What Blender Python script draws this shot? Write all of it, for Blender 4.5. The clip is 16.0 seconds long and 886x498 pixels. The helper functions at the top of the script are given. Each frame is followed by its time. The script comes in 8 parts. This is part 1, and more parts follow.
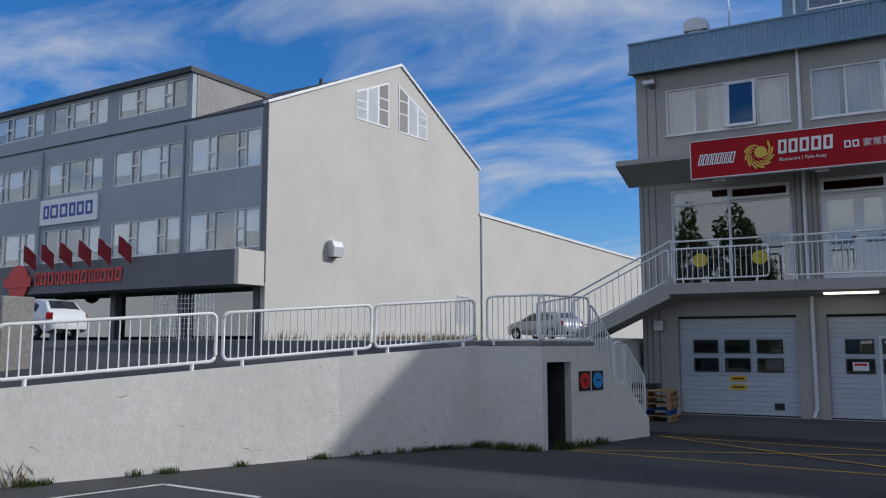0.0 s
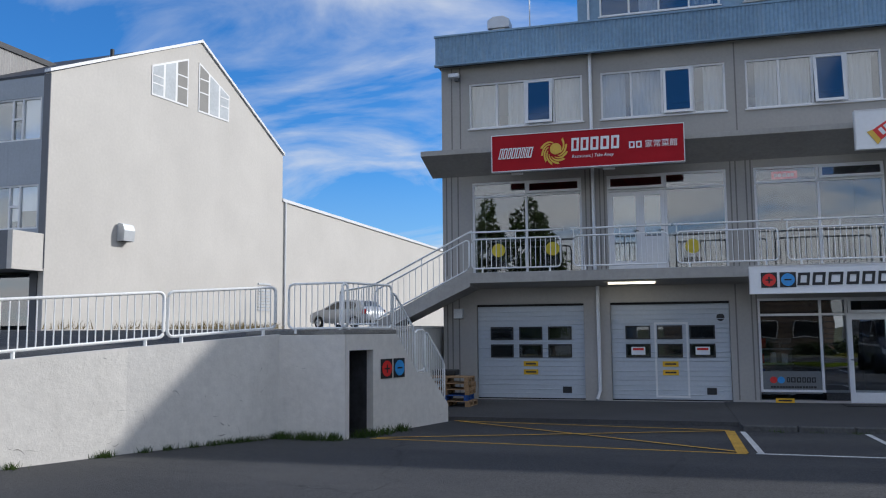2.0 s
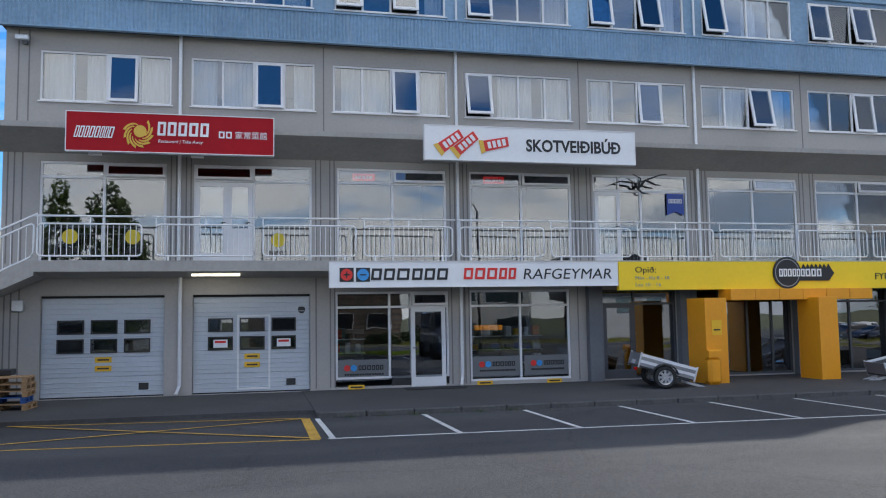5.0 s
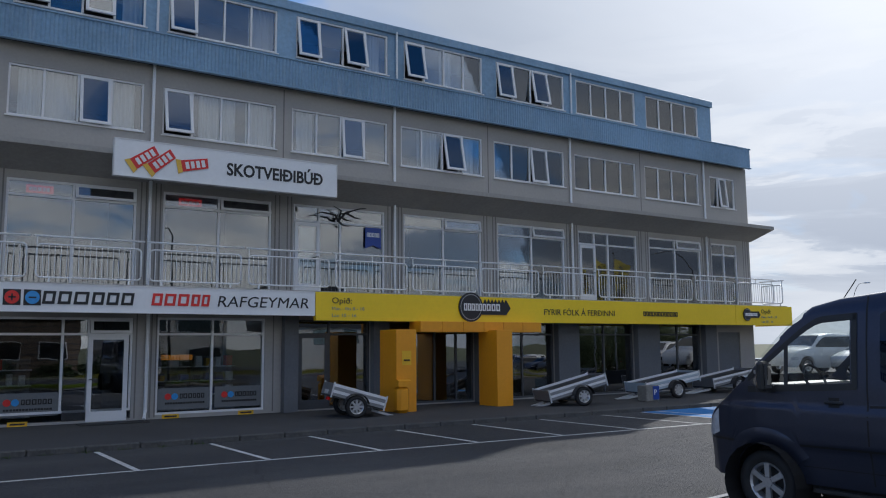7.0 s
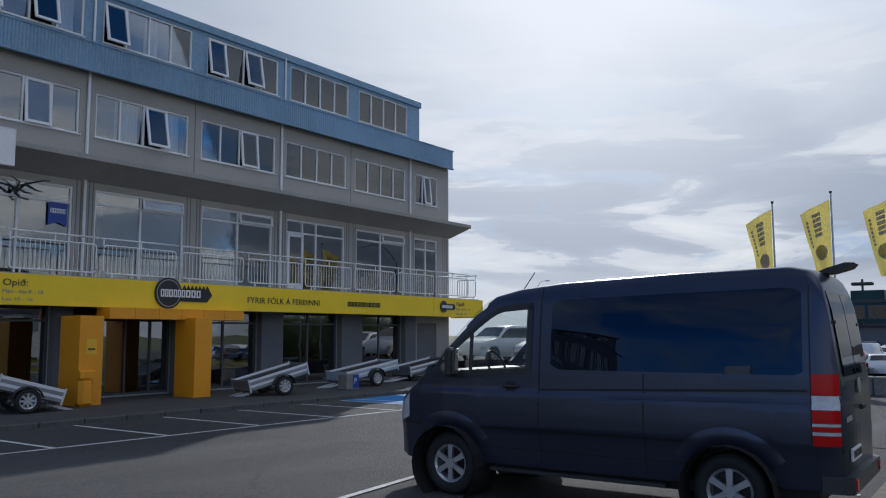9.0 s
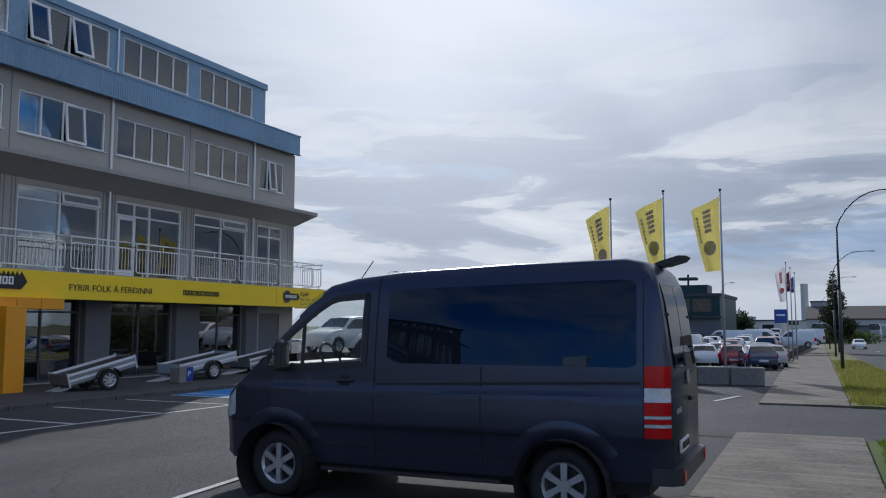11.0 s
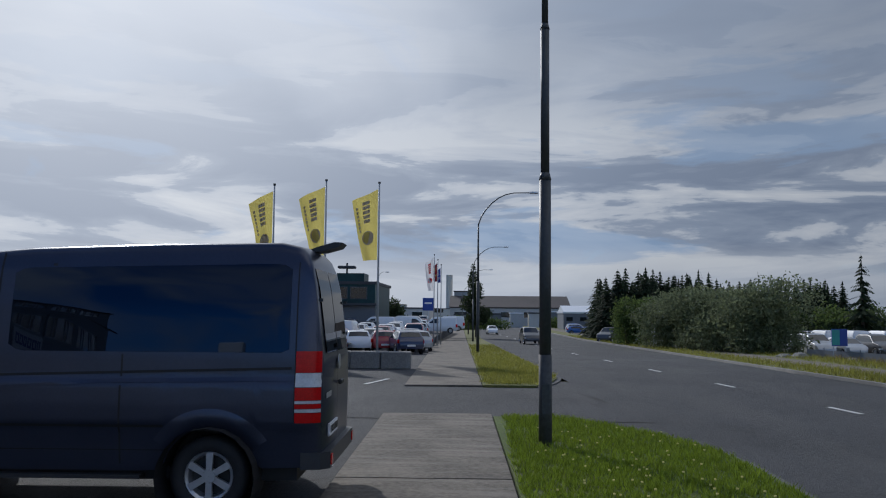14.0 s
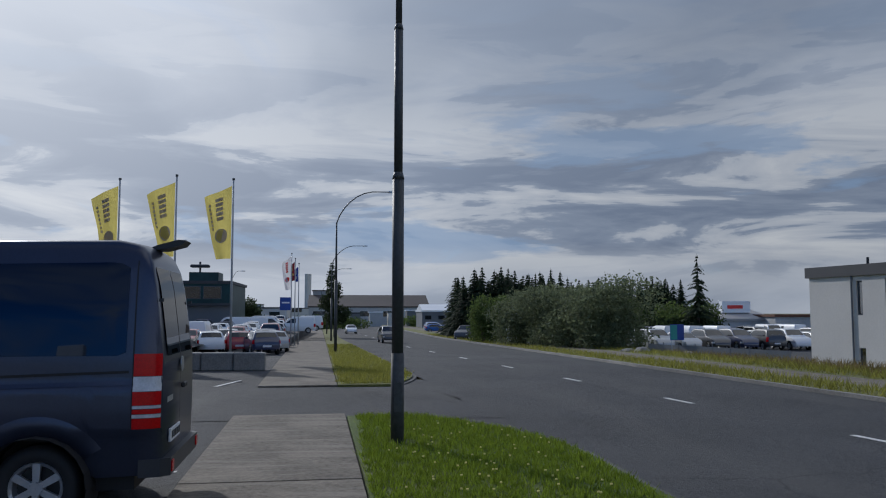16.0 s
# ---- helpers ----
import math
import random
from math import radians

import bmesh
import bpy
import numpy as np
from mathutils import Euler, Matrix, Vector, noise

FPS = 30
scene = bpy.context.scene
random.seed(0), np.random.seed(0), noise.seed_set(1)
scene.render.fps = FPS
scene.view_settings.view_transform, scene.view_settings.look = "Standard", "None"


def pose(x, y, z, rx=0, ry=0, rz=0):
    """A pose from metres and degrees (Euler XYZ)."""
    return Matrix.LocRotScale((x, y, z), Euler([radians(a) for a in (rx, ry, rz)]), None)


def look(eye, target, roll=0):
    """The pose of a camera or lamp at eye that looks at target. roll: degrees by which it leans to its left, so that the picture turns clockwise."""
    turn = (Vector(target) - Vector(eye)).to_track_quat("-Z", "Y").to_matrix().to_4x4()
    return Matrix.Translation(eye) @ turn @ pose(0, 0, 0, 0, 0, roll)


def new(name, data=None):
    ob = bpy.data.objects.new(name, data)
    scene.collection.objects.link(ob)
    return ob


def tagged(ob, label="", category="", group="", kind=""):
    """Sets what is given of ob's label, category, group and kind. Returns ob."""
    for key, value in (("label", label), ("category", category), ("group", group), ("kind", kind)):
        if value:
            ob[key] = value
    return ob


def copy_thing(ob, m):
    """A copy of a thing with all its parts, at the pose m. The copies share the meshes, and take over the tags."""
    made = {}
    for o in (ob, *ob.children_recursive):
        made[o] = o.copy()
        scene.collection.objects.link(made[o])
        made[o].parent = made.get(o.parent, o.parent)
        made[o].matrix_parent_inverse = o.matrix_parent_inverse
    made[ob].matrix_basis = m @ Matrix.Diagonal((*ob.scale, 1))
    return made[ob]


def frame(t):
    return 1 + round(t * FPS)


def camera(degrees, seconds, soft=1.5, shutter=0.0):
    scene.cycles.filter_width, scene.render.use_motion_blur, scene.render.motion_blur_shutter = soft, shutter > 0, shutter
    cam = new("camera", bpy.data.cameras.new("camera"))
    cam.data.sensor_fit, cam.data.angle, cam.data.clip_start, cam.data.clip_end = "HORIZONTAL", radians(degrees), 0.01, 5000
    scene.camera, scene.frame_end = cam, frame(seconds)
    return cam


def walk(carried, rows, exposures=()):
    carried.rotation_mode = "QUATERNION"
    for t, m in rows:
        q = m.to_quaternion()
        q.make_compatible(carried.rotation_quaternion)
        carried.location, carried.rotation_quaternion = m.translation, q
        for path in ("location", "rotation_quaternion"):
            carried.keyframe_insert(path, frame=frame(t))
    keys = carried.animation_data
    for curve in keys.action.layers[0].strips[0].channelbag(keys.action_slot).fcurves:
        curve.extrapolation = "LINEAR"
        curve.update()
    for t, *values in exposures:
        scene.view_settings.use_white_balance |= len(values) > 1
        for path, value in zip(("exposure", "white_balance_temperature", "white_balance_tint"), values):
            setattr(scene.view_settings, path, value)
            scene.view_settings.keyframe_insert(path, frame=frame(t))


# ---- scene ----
cam = camera(56.6, 16.0, soft=1.1)
EXPOSURES = [(0.0, -0.08, 5900, 10), (1.0, 0.15, 5900, 10), (2.0, 0.3, 6000, 10), (2.5, 0.42, 6000, 10), (3.0, 0.62, 6100, 10), (3.5, 0.95, 6200, 10), (4.2, 1.15, 6300, 10), (6.3, 0.25, 6000, 10), (7.0, 0.05, 6000, 10), (8.0, -0.05, 6000, 10), (11.0, -0.1, 5900, 10), (12.5, -0.22, 5900, 10), (16.0, -0.32, 5900, 10)]
PATH = [
    (0, (-0.631, -0.601, 1.884), (-1.591, 1.139, 2.111), -0.1),
    (0.5, (-0.685, -0.515, 1.879), (-1.51, 1.292, 2.104), 0.0),
    (1, (-0.714, -0.488, 1.883), (-1.385, 1.384, 2.102), -0.4),
    (1.5, (-0.718, -0.472, 1.882), (-1.309, 1.428, 2.086), -0.6),
    (2, (-0.701, -0.442, 1.878), (-1.224, 1.478, 2.075), -0.5),
    (2.5, (-0.682, -0.428, 1.879), (-1.029, 1.532, 2.074), -0.5),
    (2.9, (-0.677, -0.411, 1.862), (-0.825, 1.574, 2.054), -0.8),
    (3, (-0.675, -0.411, 1.861), (-0.77, 1.577, 2.055), -0.9),
    (3.5, (-0.688, -0.403, 1.867), (-0.561, 1.585, 2.042), -1.0),
    (4, (-0.672, -0.4, 1.877), (-0.431, 1.58, 2.033), -1.0),
    (4.2, (-0.653, -0.396, 1.876), (-0.368, 1.578, 2.028), -1.0),
    (6.3, (-0.652, -0.289, 1.852), (0.175, 1.517, 2.085), -1.4),
    (6.5, (-0.639, -0.277, 1.846), (0.273, 1.487, 2.08), -1.5),
    (7, (-0.533, -0.277, 1.816), (0.568, 1.376, 2.051), -0.5),
    (7.5, (-0.444, -0.271, 1.812), (0.87, 1.221, 2.033), 0.0),
    (8, (-0.405, -0.268, 1.8), (1.028, 1.112, 2.011), 0.3),
    (8.5, (-0.396, -0.235, 1.768), (1.128, 1.043, 1.976), -0.1),
    (8.7, (-0.369, -0.22, 1.764), (1.193, 1.012, 1.973), -0.2),
    (10.8, (0.187, -0.075, 1.773), (1.945, 0.86, 1.961), 0.3),
    (11, (0.208, -0.055, 1.771), (2.0, 0.813, 1.957), 0.0),
    (11.5, (0.225, -0.01, 1.77), (2.087, 0.699, 1.948), -0.2),
    (12, (0.255, -0.034, 1.767), (2.15, 0.58, 1.947), -0.4),
    (12.5, (0.278, -0.108, 1.763), (2.205, 0.4, 1.94), -0.0),
    (13, (0.292, -0.162, 1.755), (2.252, 0.194, 1.928), 0.3),
    (13.5, (0.307, -0.125, 1.767), (2.286, 0.118, 1.932), 0.6),
    (14, (0.336, -0.076, 1.76), (2.328, 0.015, 1.916), 0.5),
    (14.5, (0.355, -0.089, 1.757), (2.349, -0.068, 1.901), 0.4),
    (15, (0.346, -0.16, 1.763), (2.338, -0.252, 1.905), 0.1),
    (15.5, (0.338, -0.21, 1.76), (2.326, -0.365, 1.906), 0.1),
    (16, (0.337, -0.173, 1.759), (2.315, -0.421, 1.914), -0.0),
]
walk(cam, [(t, look(eye, target, lean)) for t, eye, target, lean in PATH], EXPOSURES)

# ---- world ----
SUN_AZ, SUN_EL = 62.5, 28.0          # degrees clockwise from +y, and up
sky_world = bpy.data.worlds.new("sky_world")
scene.world = sky_world
sky_world.use_nodes = True


def N(tree, kind, ins=None, operation="", feature=""):
    """Adds a node; ins maps a socket to a value or to another socket."""
    node = tree.nodes.new(kind)
    if operation:
        node.operation = operation
    if feature:
        node.feature = feature
    for key, value in (ins or {}).items():
        if isinstance(value, bpy.types.NodeSocket):
            tree.links.new(value, node.inputs[key])
        else:
            node.inputs[key].default_value = value
    return node


def ramp(tree, fac, stops):
    node = tree.nodes.new("ShaderNodeValToRGB")
    tree.links.new(fac, node.inputs[0])
    while len(node.color_ramp.elements) < len(stops):
        node.color_ramp.elements.new(0.5)
    for e, (p, c) in zip(node.color_ramp.elements, stops):
        e.position = p
        e.color = (c, c, c, 1) if isinstance(c, (int, float)) else (*c, 1)
    return node.outputs[0]


def M(tree, op, a, b=0.0, c=0.0):
    return N(tree, "ShaderNodeMath", {0: a, 1: b, 2: c}, operation=op).outputs[0]


def mixc(tree, fac, a, b, blend="MIX"):
    node = N(tree, "ShaderNodeMix")
    node.data_type, node.blend_type = "RGBA", blend
    for idx, v in ((0, fac), (6, a), (7, b)):
        if isinstance(v, bpy.types.NodeSocket):
            tree.links.new(v, node.inputs[idx])
        else:
            node.inputs[idx].default_value = v if idx == 0 else (*v, 1)[:4]
    return node.outputs[2]


def make_sky():
    T = sky_world.node_tree
    T.nodes.clear()
    gen = N(T, "ShaderNodeTexCoord").outputs["Generated"]
    sep = N(T, "ShaderNodeSeparateXYZ", {0: gen})
    dx, dy, dz = sep.outputs
    sky = N(T, "ShaderNodeTexSky")
    sky.sky_type, sky.sun_disc = "NISHITA", False
    sky.sun_elevation, sky.sun_rotation = radians(SUN_EL), radians(SUN_AZ)
    sky.air_density, sky.dust_density, sky.ozone_density = 1.0, 0.4, 2.5
    # flat cloud layers, seen in perspective
    h = M(T, "MAXIMUM", M(T, "ADD", dz, 0.22), 0.05)
    px, py = M(T, "DIVIDE", dx, h), M(T, "DIVIDE", dy, h)
    flat = N(T, "ShaderNodeCombineXYZ", {0: px, 1: py, 2: 0.0}).outputs[0]
    rot = N(T, "ShaderNodeMapping", {0: flat, "Rotation": (0, 0, radians(35)), "Scale": (0.9, 1.35, 1), "Location": (0.4, 0.9, 0)}).outputs[0]
    n1 = N(T, "ShaderNodeTexNoise", {"Vector": rot, "Scale": 1.7, "Detail": 10.0, "Roughness": 0.56, "Distortion": 0.55}).outputs[0]
    rot2 = N(T, "ShaderNodeMapping", {0: flat, "Rotation": (0, 0, radians(80)), "Scale": (0.8, 1.3, 1), "Location": (3.1, 1.7, 0)}).outputs[0]
    n2 = N(T, "ShaderNodeTexNoise", {"Vector": rot2, "Scale": 0.8, "Detail": 5.0, "Roughness": 0.48, "Distortion": 0.35}).outputs[0]
    # low lens-shaped clouds over the horizon
    lens = N(T, "ShaderNodeMapping", {0: gen, "Scale": (1.0, 1.0, 5.4)}).outputs[0]
    n3 = N(T, "ShaderNodeTexNoise", {"Vector": lens, "Scale": 3.8, "Detail": 9.0, "Roughness": 0.56, "Distortion": 0.45}).outputs[0]
    gaps = N(T, "ShaderNodeMapping", {0: gen, "Scale": (1.0, 1.0, 5.5), "Location": (2.3, 4.1, 0.7)}).outputs[0]
    n4 = N(T, "ShaderNodeTexNoise", {"Vector": gaps, "Scale": 3.2, "Detail": 8.0, "Roughness": 0.56, "Distortion": 0.2}).outputs[0]
    low = ramp(T, dz, [(0.02, 0.3), (0.08, 1.0), (0.17, 0.9), (0.26, 0.3), (0.38, 0.0)])
    # cover: broken in the north-west and south, closed towards the sun; a low bank in the south, and a high sheet added
    # there as fill light
    sunny = M(T, "ADD", M(T, "MULTIPLY", dx, math.sin(radians(85))), M(T, "MULTIPLY", dy, math.cos(radians(85))))
    cover = ramp(T, M(T, "MULTIPLY_ADD", sunny, 0.5, 0.5), [(0.10, 0.06), (0.66, 0.06), (0.79, 0.28), (0.86, 0.52)])
    south = ramp(T, M(T, "MULTIPLY_ADD", dy, 0.5, 0.5), [(0.35, 1.0), (0.52, 0.0)])
    bank = ramp(T, dz, [(0.04, 0.34), (0.13, 0.24), (0.31, 0.19), (0.385, 0.03), (0.62, 0.04), (0.78, 0.42)])
    gap = ramp(T, dz, [(0.34, 0.0), (0.40, 0.14), (0.60, 0.14), (0.68, 0.0)])
    cover = M(T, "SUBTRACT", M(T, "MAXIMUM", cover, M(T, "MULTIPLY", south, bank)), M(T, "MULTIPLY", south, gap))
    wisp = ramp(T, M(T, "ADD", n1, cover), [(0.50, 0.0), (0.60, 0.34), (0.72, 0.85), (0.88, 1.0)])
    # sun side glow in the cloud
    sd = (math.sin(radians(SUN_AZ)) * math.cos(radians(SUN_EL)), math.cos(radians(SUN_AZ)) * math.cos(radians(SUN_EL)), math.sin(radians(SUN_EL)))
    dot = N(T, "ShaderNodeVectorMath", {0: gen, 1: sd}, operation="DOT_PRODUCT").outputs["Value"]
    glow = M(T, "POWER", M(T, "MAXIMUM", dot, 0.0), 9.0)
    veil = ramp(T, n2, [(0.32, (0.90, 0.945, 1.02)), (0.47, (0.70, 0.765, 0.875)), (0.56, (0.50, 0.575, 0.70)), (0.70, (0.32, 0.39, 0.52))])
    lensed = ramp(T, n3, [(0.40, (1.12, 1.12, 1.10)), (0.46, (0.93, 0.95, 0.98)), (0.505, (0.80, 0.84, 0.90)), (0.53, (0.47, 0.54, 0.66)), (0.60, (0.34, 0.41, 0.54))])
    lensed = mixc(T, ramp(T, n4, [(0.545, 0.0), (0.60, 0.75)]), lensed, (0.42, 0.60, 0.86))
    lensed = mixc(T, ramp(T, dz, [(0.015, 0.8), (0.085, 0.0)]), lensed, (1.08, 1.07, 1.05))
    shade = mixc(T, low, veil, lensed)
    dark = M(T, "MULTIPLY", M(T, "SUBTRACT", 1.0, M(T, "MULTIPLY", glow, 0.8)), ramp(T, M(T, "MULTIPLY_ADD", sunny, 0.5, 0.5), [(0.52, 0.0), (0.74, 1.0)]))
    cloud = mixc(T, dark, (0.95, 0.97, 1.0), shade)
    cloud = mixc(T, 1.0, cloud, mixc(T, glow, (1, 1, 1), (1.75, 1.7, 1.64)), "MULTIPLY")
    # heavier cloud in the south-east
    se = M(T, "ADD", M(T, "MULTIPLY", dx, math.sin(radians(127))), M(T, "MULTIPLY", dy, math.cos(radians(127))))
    cloud = mixc(T, 1.0, cloud, ramp(T, se, [(0.84, 1.0), (0.985, 0.84)]), "MULTIPLY")
    # unseen southern clouds are brightened by half, to fill light into shaded fronts
    lit = M(T, "MULTIPLY", south, ramp(T, M(T, "MULTIPLY_ADD", sunny, 0.5, 0.5), [(0.70, 1.0), (0.84, 0.0)]))
    cloud = mixc(T, 1.0, cloud, mixc(T, lit, (1, 1, 1), (1.55, 1.5, 1.42)), "MULTIPLY")
    scaled = N(T, "ShaderNodeVectorMath", {0: cloud, "Scale": CLOUD}, operation="SCALE").outputs[0]
    blue = N(T, "ShaderNodeVectorMath", {0: mixc(T, 1.0, sky.outputs[0], SKYTINT, "MULTIPLY"), "Scale": SKY}, operation="SCALE").outputs[0]
    # pale band of haze over the horizon
    haze = ramp(T, dz, [(0.0, 0.6), (0.08, 0.2), (0.2, 0.0)])
    fac = M(T, "MAXIMUM", wisp, haze)
    bg = N(T, "ShaderNodeBackground", {0: mixc(T, fac, blue, scaled), 1: 1.0})
    N(T, "ShaderNodeOutputWorld", {0: bg.outputs[0]})


SKY, CLOUD, SKYTINT = 0.10, 0.60, (0.34, 0.80, 1.25)
make_sky()
sun = new("sun", bpy.data.lights.new("sun", "SUN"))
sun.data.energy, sun.data.angle, sun.data.color = 2.6, radians(0.7), (1.0, 0.94, 0.86)
sun.matrix_basis = look((math.sin(radians(SUN_AZ)) * 60, math.cos(radians(SUN_AZ)) * 60, math.tan(radians(SUN_EL)) * 60), (0, 0, 0))
tagged(sun, "low autumn sun", "sun", kind="structure")


# ---- materials ----
def material(name, col, rough=0.6, metal=0.0, big=(0.6, 0.12), small=(25.0, 0.10), bump=0.0, bump_scale=60.0, per_object=0.0, coat=0.0, streak=0.0, streak_col=(0.25, 0.24, 0.22), spec=0.5):
    m = bpy.data.materials.new(name)
    m.use_nodes = True
    T = m.node_tree
    b = T.nodes["Principled BSDF"]
    co = N(T, "ShaderNodeTexCoord").outputs["Object"]
    c = None
    nb = N(T, "ShaderNodeTexNoise", {"Vector": co, "Scale": big[0], "Detail": 6.0, "Roughness": 0.6}).outputs[0]
    ns = N(T, "ShaderNodeTexNoise", {"Vector": co, "Scale": small[0], "Detail": 4.0, "Roughness": 0.6}).outputs[0]
    vb = ramp(T, nb, [(0.3, 1 - big[1]), (0.7, 1 + big[1] * 0.6)])
    vs = ramp(T, ns, [(0.3, 1 - small[1]), (0.7, 1 + small[1] * 0.6)])
    c = mixc(T, 1.0, mixc(T, 1.0, col, vb, "MULTIPLY"), vs, "MULTIPLY")
    if per_object:
        r = N(T, "ShaderNodeObjectInfo").outputs["Random"]
        c = mixc(T, 1.0, c, ramp(T, r, [(0.0, 1 - per_object), (1.0, 1 + per_object)]), "MULTIPLY")
    if streak:
        mp = N(T, "ShaderNodeMapping", {0: co, "Scale": (4.0, 4.0, 0.35)}).outputs[0]
        st = N(T, "ShaderNodeTexNoise", {"Vector": mp, "Scale": 1.6, "Detail": 7.0, "Roughness": 0.65}).outputs[0]
        c = mixc(T, ramp(T, st, [(0.52, 0.0), (0.75, streak)]), c, streak_col)
    T.links.new(c, b.inputs["Base Color"])
    b.inputs["Roughness"].default_value, b.inputs["Metallic"].default_value = rough, metal
    b.inputs["Specular IOR Level"].default_value = spec
    b.inputs["Coat Weight"].default_value = coat
    b.inputs["Coat Roughness"].default_value = 0.06
    if bump:
        nn = N(T, "ShaderNodeTexNoise", {"Vector": co, "Scale": bump_scale, "Detail": 5.0, "Roughness": 0.65}).outputs[0]
        bp = N(T, "ShaderNodeBump", {"Strength": bump, "Distance": 0.02, "Height": nn})
        T.links.new(bp.outputs[0], b.inputs["Normal"])
    return m


def glass_material(name, tint, gloss_floor=0.03, rough=0.0, gain=1.6, sheen=(1, 1, 1)):
    m = bpy.data.materials.new(name)
    m.use_nodes = True
    T = m.node_tree
    T.nodes.clear()
    tr = N(T, "ShaderNodeBsdfTransparent", {0: (*tint, 1)})
    co = N(T, "ShaderNodeTexCoord").outputs["Object"]
    wob = N(T, "ShaderNodeTexNoise", {"Vector": co, "Scale": 0.7, "Detail": 2.0}).outputs[0]
    bp = N(T, "ShaderNodeBump", {"Strength": 0.06, "Distance": 0.05, "Height": wob})
    gl = N(T, "ShaderNodeBsdfGlossy", {0: (*sheen, 1), "Roughness": rough, "Normal": bp.outputs[0]})
    fr = N(T, "ShaderNodeFresnel", {0: 1.55}).outputs[0]
    fac = M(T, "MINIMUM", M(T, "ADD", M(T, "MULTIPLY", fr, gain), gloss_floor), 1.0)
    mx = N(T, "ShaderNodeMixShader", {0: fac, 1: tr.outputs[0], 2: gl.outputs[0]})
    N(T, "ShaderNodeOutputMaterial", {0: mx.outputs[0]})
    return m


def lamp_material(name, col, strength):
    m = bpy.data.materials.new(name)
    m.use_nodes = True
    T = m.node_tree
    T.nodes.clear()
    e = N(T, "ShaderNodeEmission", {0: (*col, 1), 1: strength})
    N(T, "ShaderNodeOutputMaterial", {0: e.outputs[0]})
    return m


def asphalt_material(name, base, patch):
    m = material(name, base, 0.86, big=(0.25, 0.30), small=(38.0, 0.75), bump=0.9, bump_scale=70.0)
    T = m.node_tree
    b = T.nodes["Principled BSDF"]
    src = b.inputs["Base Color"].links[0].from_socket
    co = N(T, "ShaderNodeTexCoord").outputs["Object"]
    warp = N(T, "ShaderNodeTexNoise", {"Vector": co, "Scale": 0.6, "Detail": 4.0}).outputs[1]
    wv = N(T, "ShaderNodeVectorMath", {0: warp, "Scale": 1.2}, operation="SCALE").outputs[0]
    cv = N(T, "ShaderNodeVectorMath", {0: co, 1: wv}, operation="ADD").outputs[0]
    vor = N(T, "ShaderNodeTexVoronoi", {"Vector": cv, "Scale": 0.16}, feature="DISTANCE_TO_EDGE").outputs["Distance"]
    crack = ramp(T, vor, [(0.0, 0.55), (0.004, 0.0)])
    wear = N(T, "ShaderNodeTexNoise", {"Vector": N(T, "ShaderNodeMapping", {0: co, "Scale": (0.25, 1.0, 1)}).outputs[0], "Scale": 0.5, "Detail": 6.0}).outputs[0]
    c = mixc(T, ramp(T, wear, [(0.48, 0.0), (0.68, 0.55)]), src, patch)
    c = mixc(T, crack, c, (0.015, 0.015, 0.016))
    T.links.new(c, b.inputs["Base Color"])
    return m


def grass_material(name, a, b_, c_):
    m = material(name, a, 0.9, big=(0.4, 0.2), small=(18.0, 0.45), bump=0.8, bump_scale=45.0)
    T = m.node_tree
    b = T.nodes["Principled BSDF"]
    src = b.inputs["Base Color"].links[0].from_socket
    co = N(T, "ShaderNodeTexCoord").outputs["Object"]
    n = N(T, "ShaderNodeTexNoise", {"Vector": co, "Scale": 0.35, "Detail": 8.0, "Roughness": 0.7}).outputs[0]
    c = mixc(T, ramp(T, n, [(0.5, 0.0), (0.66, 0.8)]), src, b_)
    n2 = N(T, "ShaderNodeTexNoise", {"Vector": co, "Scale": 4.0, "Detail": 5.0}).outputs[0]
    c = mixc(T, ramp(T, n2, [(0.55, 0.0), (0.75, 0.7)]), c, c_)
    T.links.new(c, b.inputs["Base Color"])
    return m


ASPHALT = asphalt_material("asphalt_dark", (0.060, 0.061, 0.065), (0.094, 0.093, 0.092))
ROADM = asphalt_material("asphalt_road", (0.056, 0.058, 0.062), (0.078, 0.077, 0.075))
PAVING = material("paving_dark", (0.064, 0.064, 0.066), 0.85, big=(0.4, 0.25), small=(30, 0.3), bump=0.4)
CONCRETE = material("concrete", (0.26, 0.25, 0.23), 0.85, big=(0.5, 0.3), small=(22, 0.28), bump=0.4, bump_scale=40, streak=0.3)
PATHM = material("path_concrete", (0.165, 0.142, 0.112), 0.9, big=(0.9, 0.45), small=(14, 0.45), bump=0.5, bump_scale=30)


def scraped(m, pale, across):
    """Pale uneven scrape marks laid across a walking surface."""
    T = m.node_tree
    b = T.nodes["Principled BSDF"]
    src = b.inputs["Base Color"].links[0].from_socket
    co = N(T, "ShaderNodeTexCoord").outputs["Object"]
    n = N(T, "ShaderNodeTexNoise", {"Vector": N(T, "ShaderNodeMapping", {0: co, "Scale": across}).outputs[0], "Scale": 1.6, "Detail": 6.0, "Roughness": 0.7}).outputs[0]
    T.links.new(mixc(T, ramp(T, n, [(0.5, 0.0), (0.66, 0.75)]), src, pale), b.inputs["Base Color"])


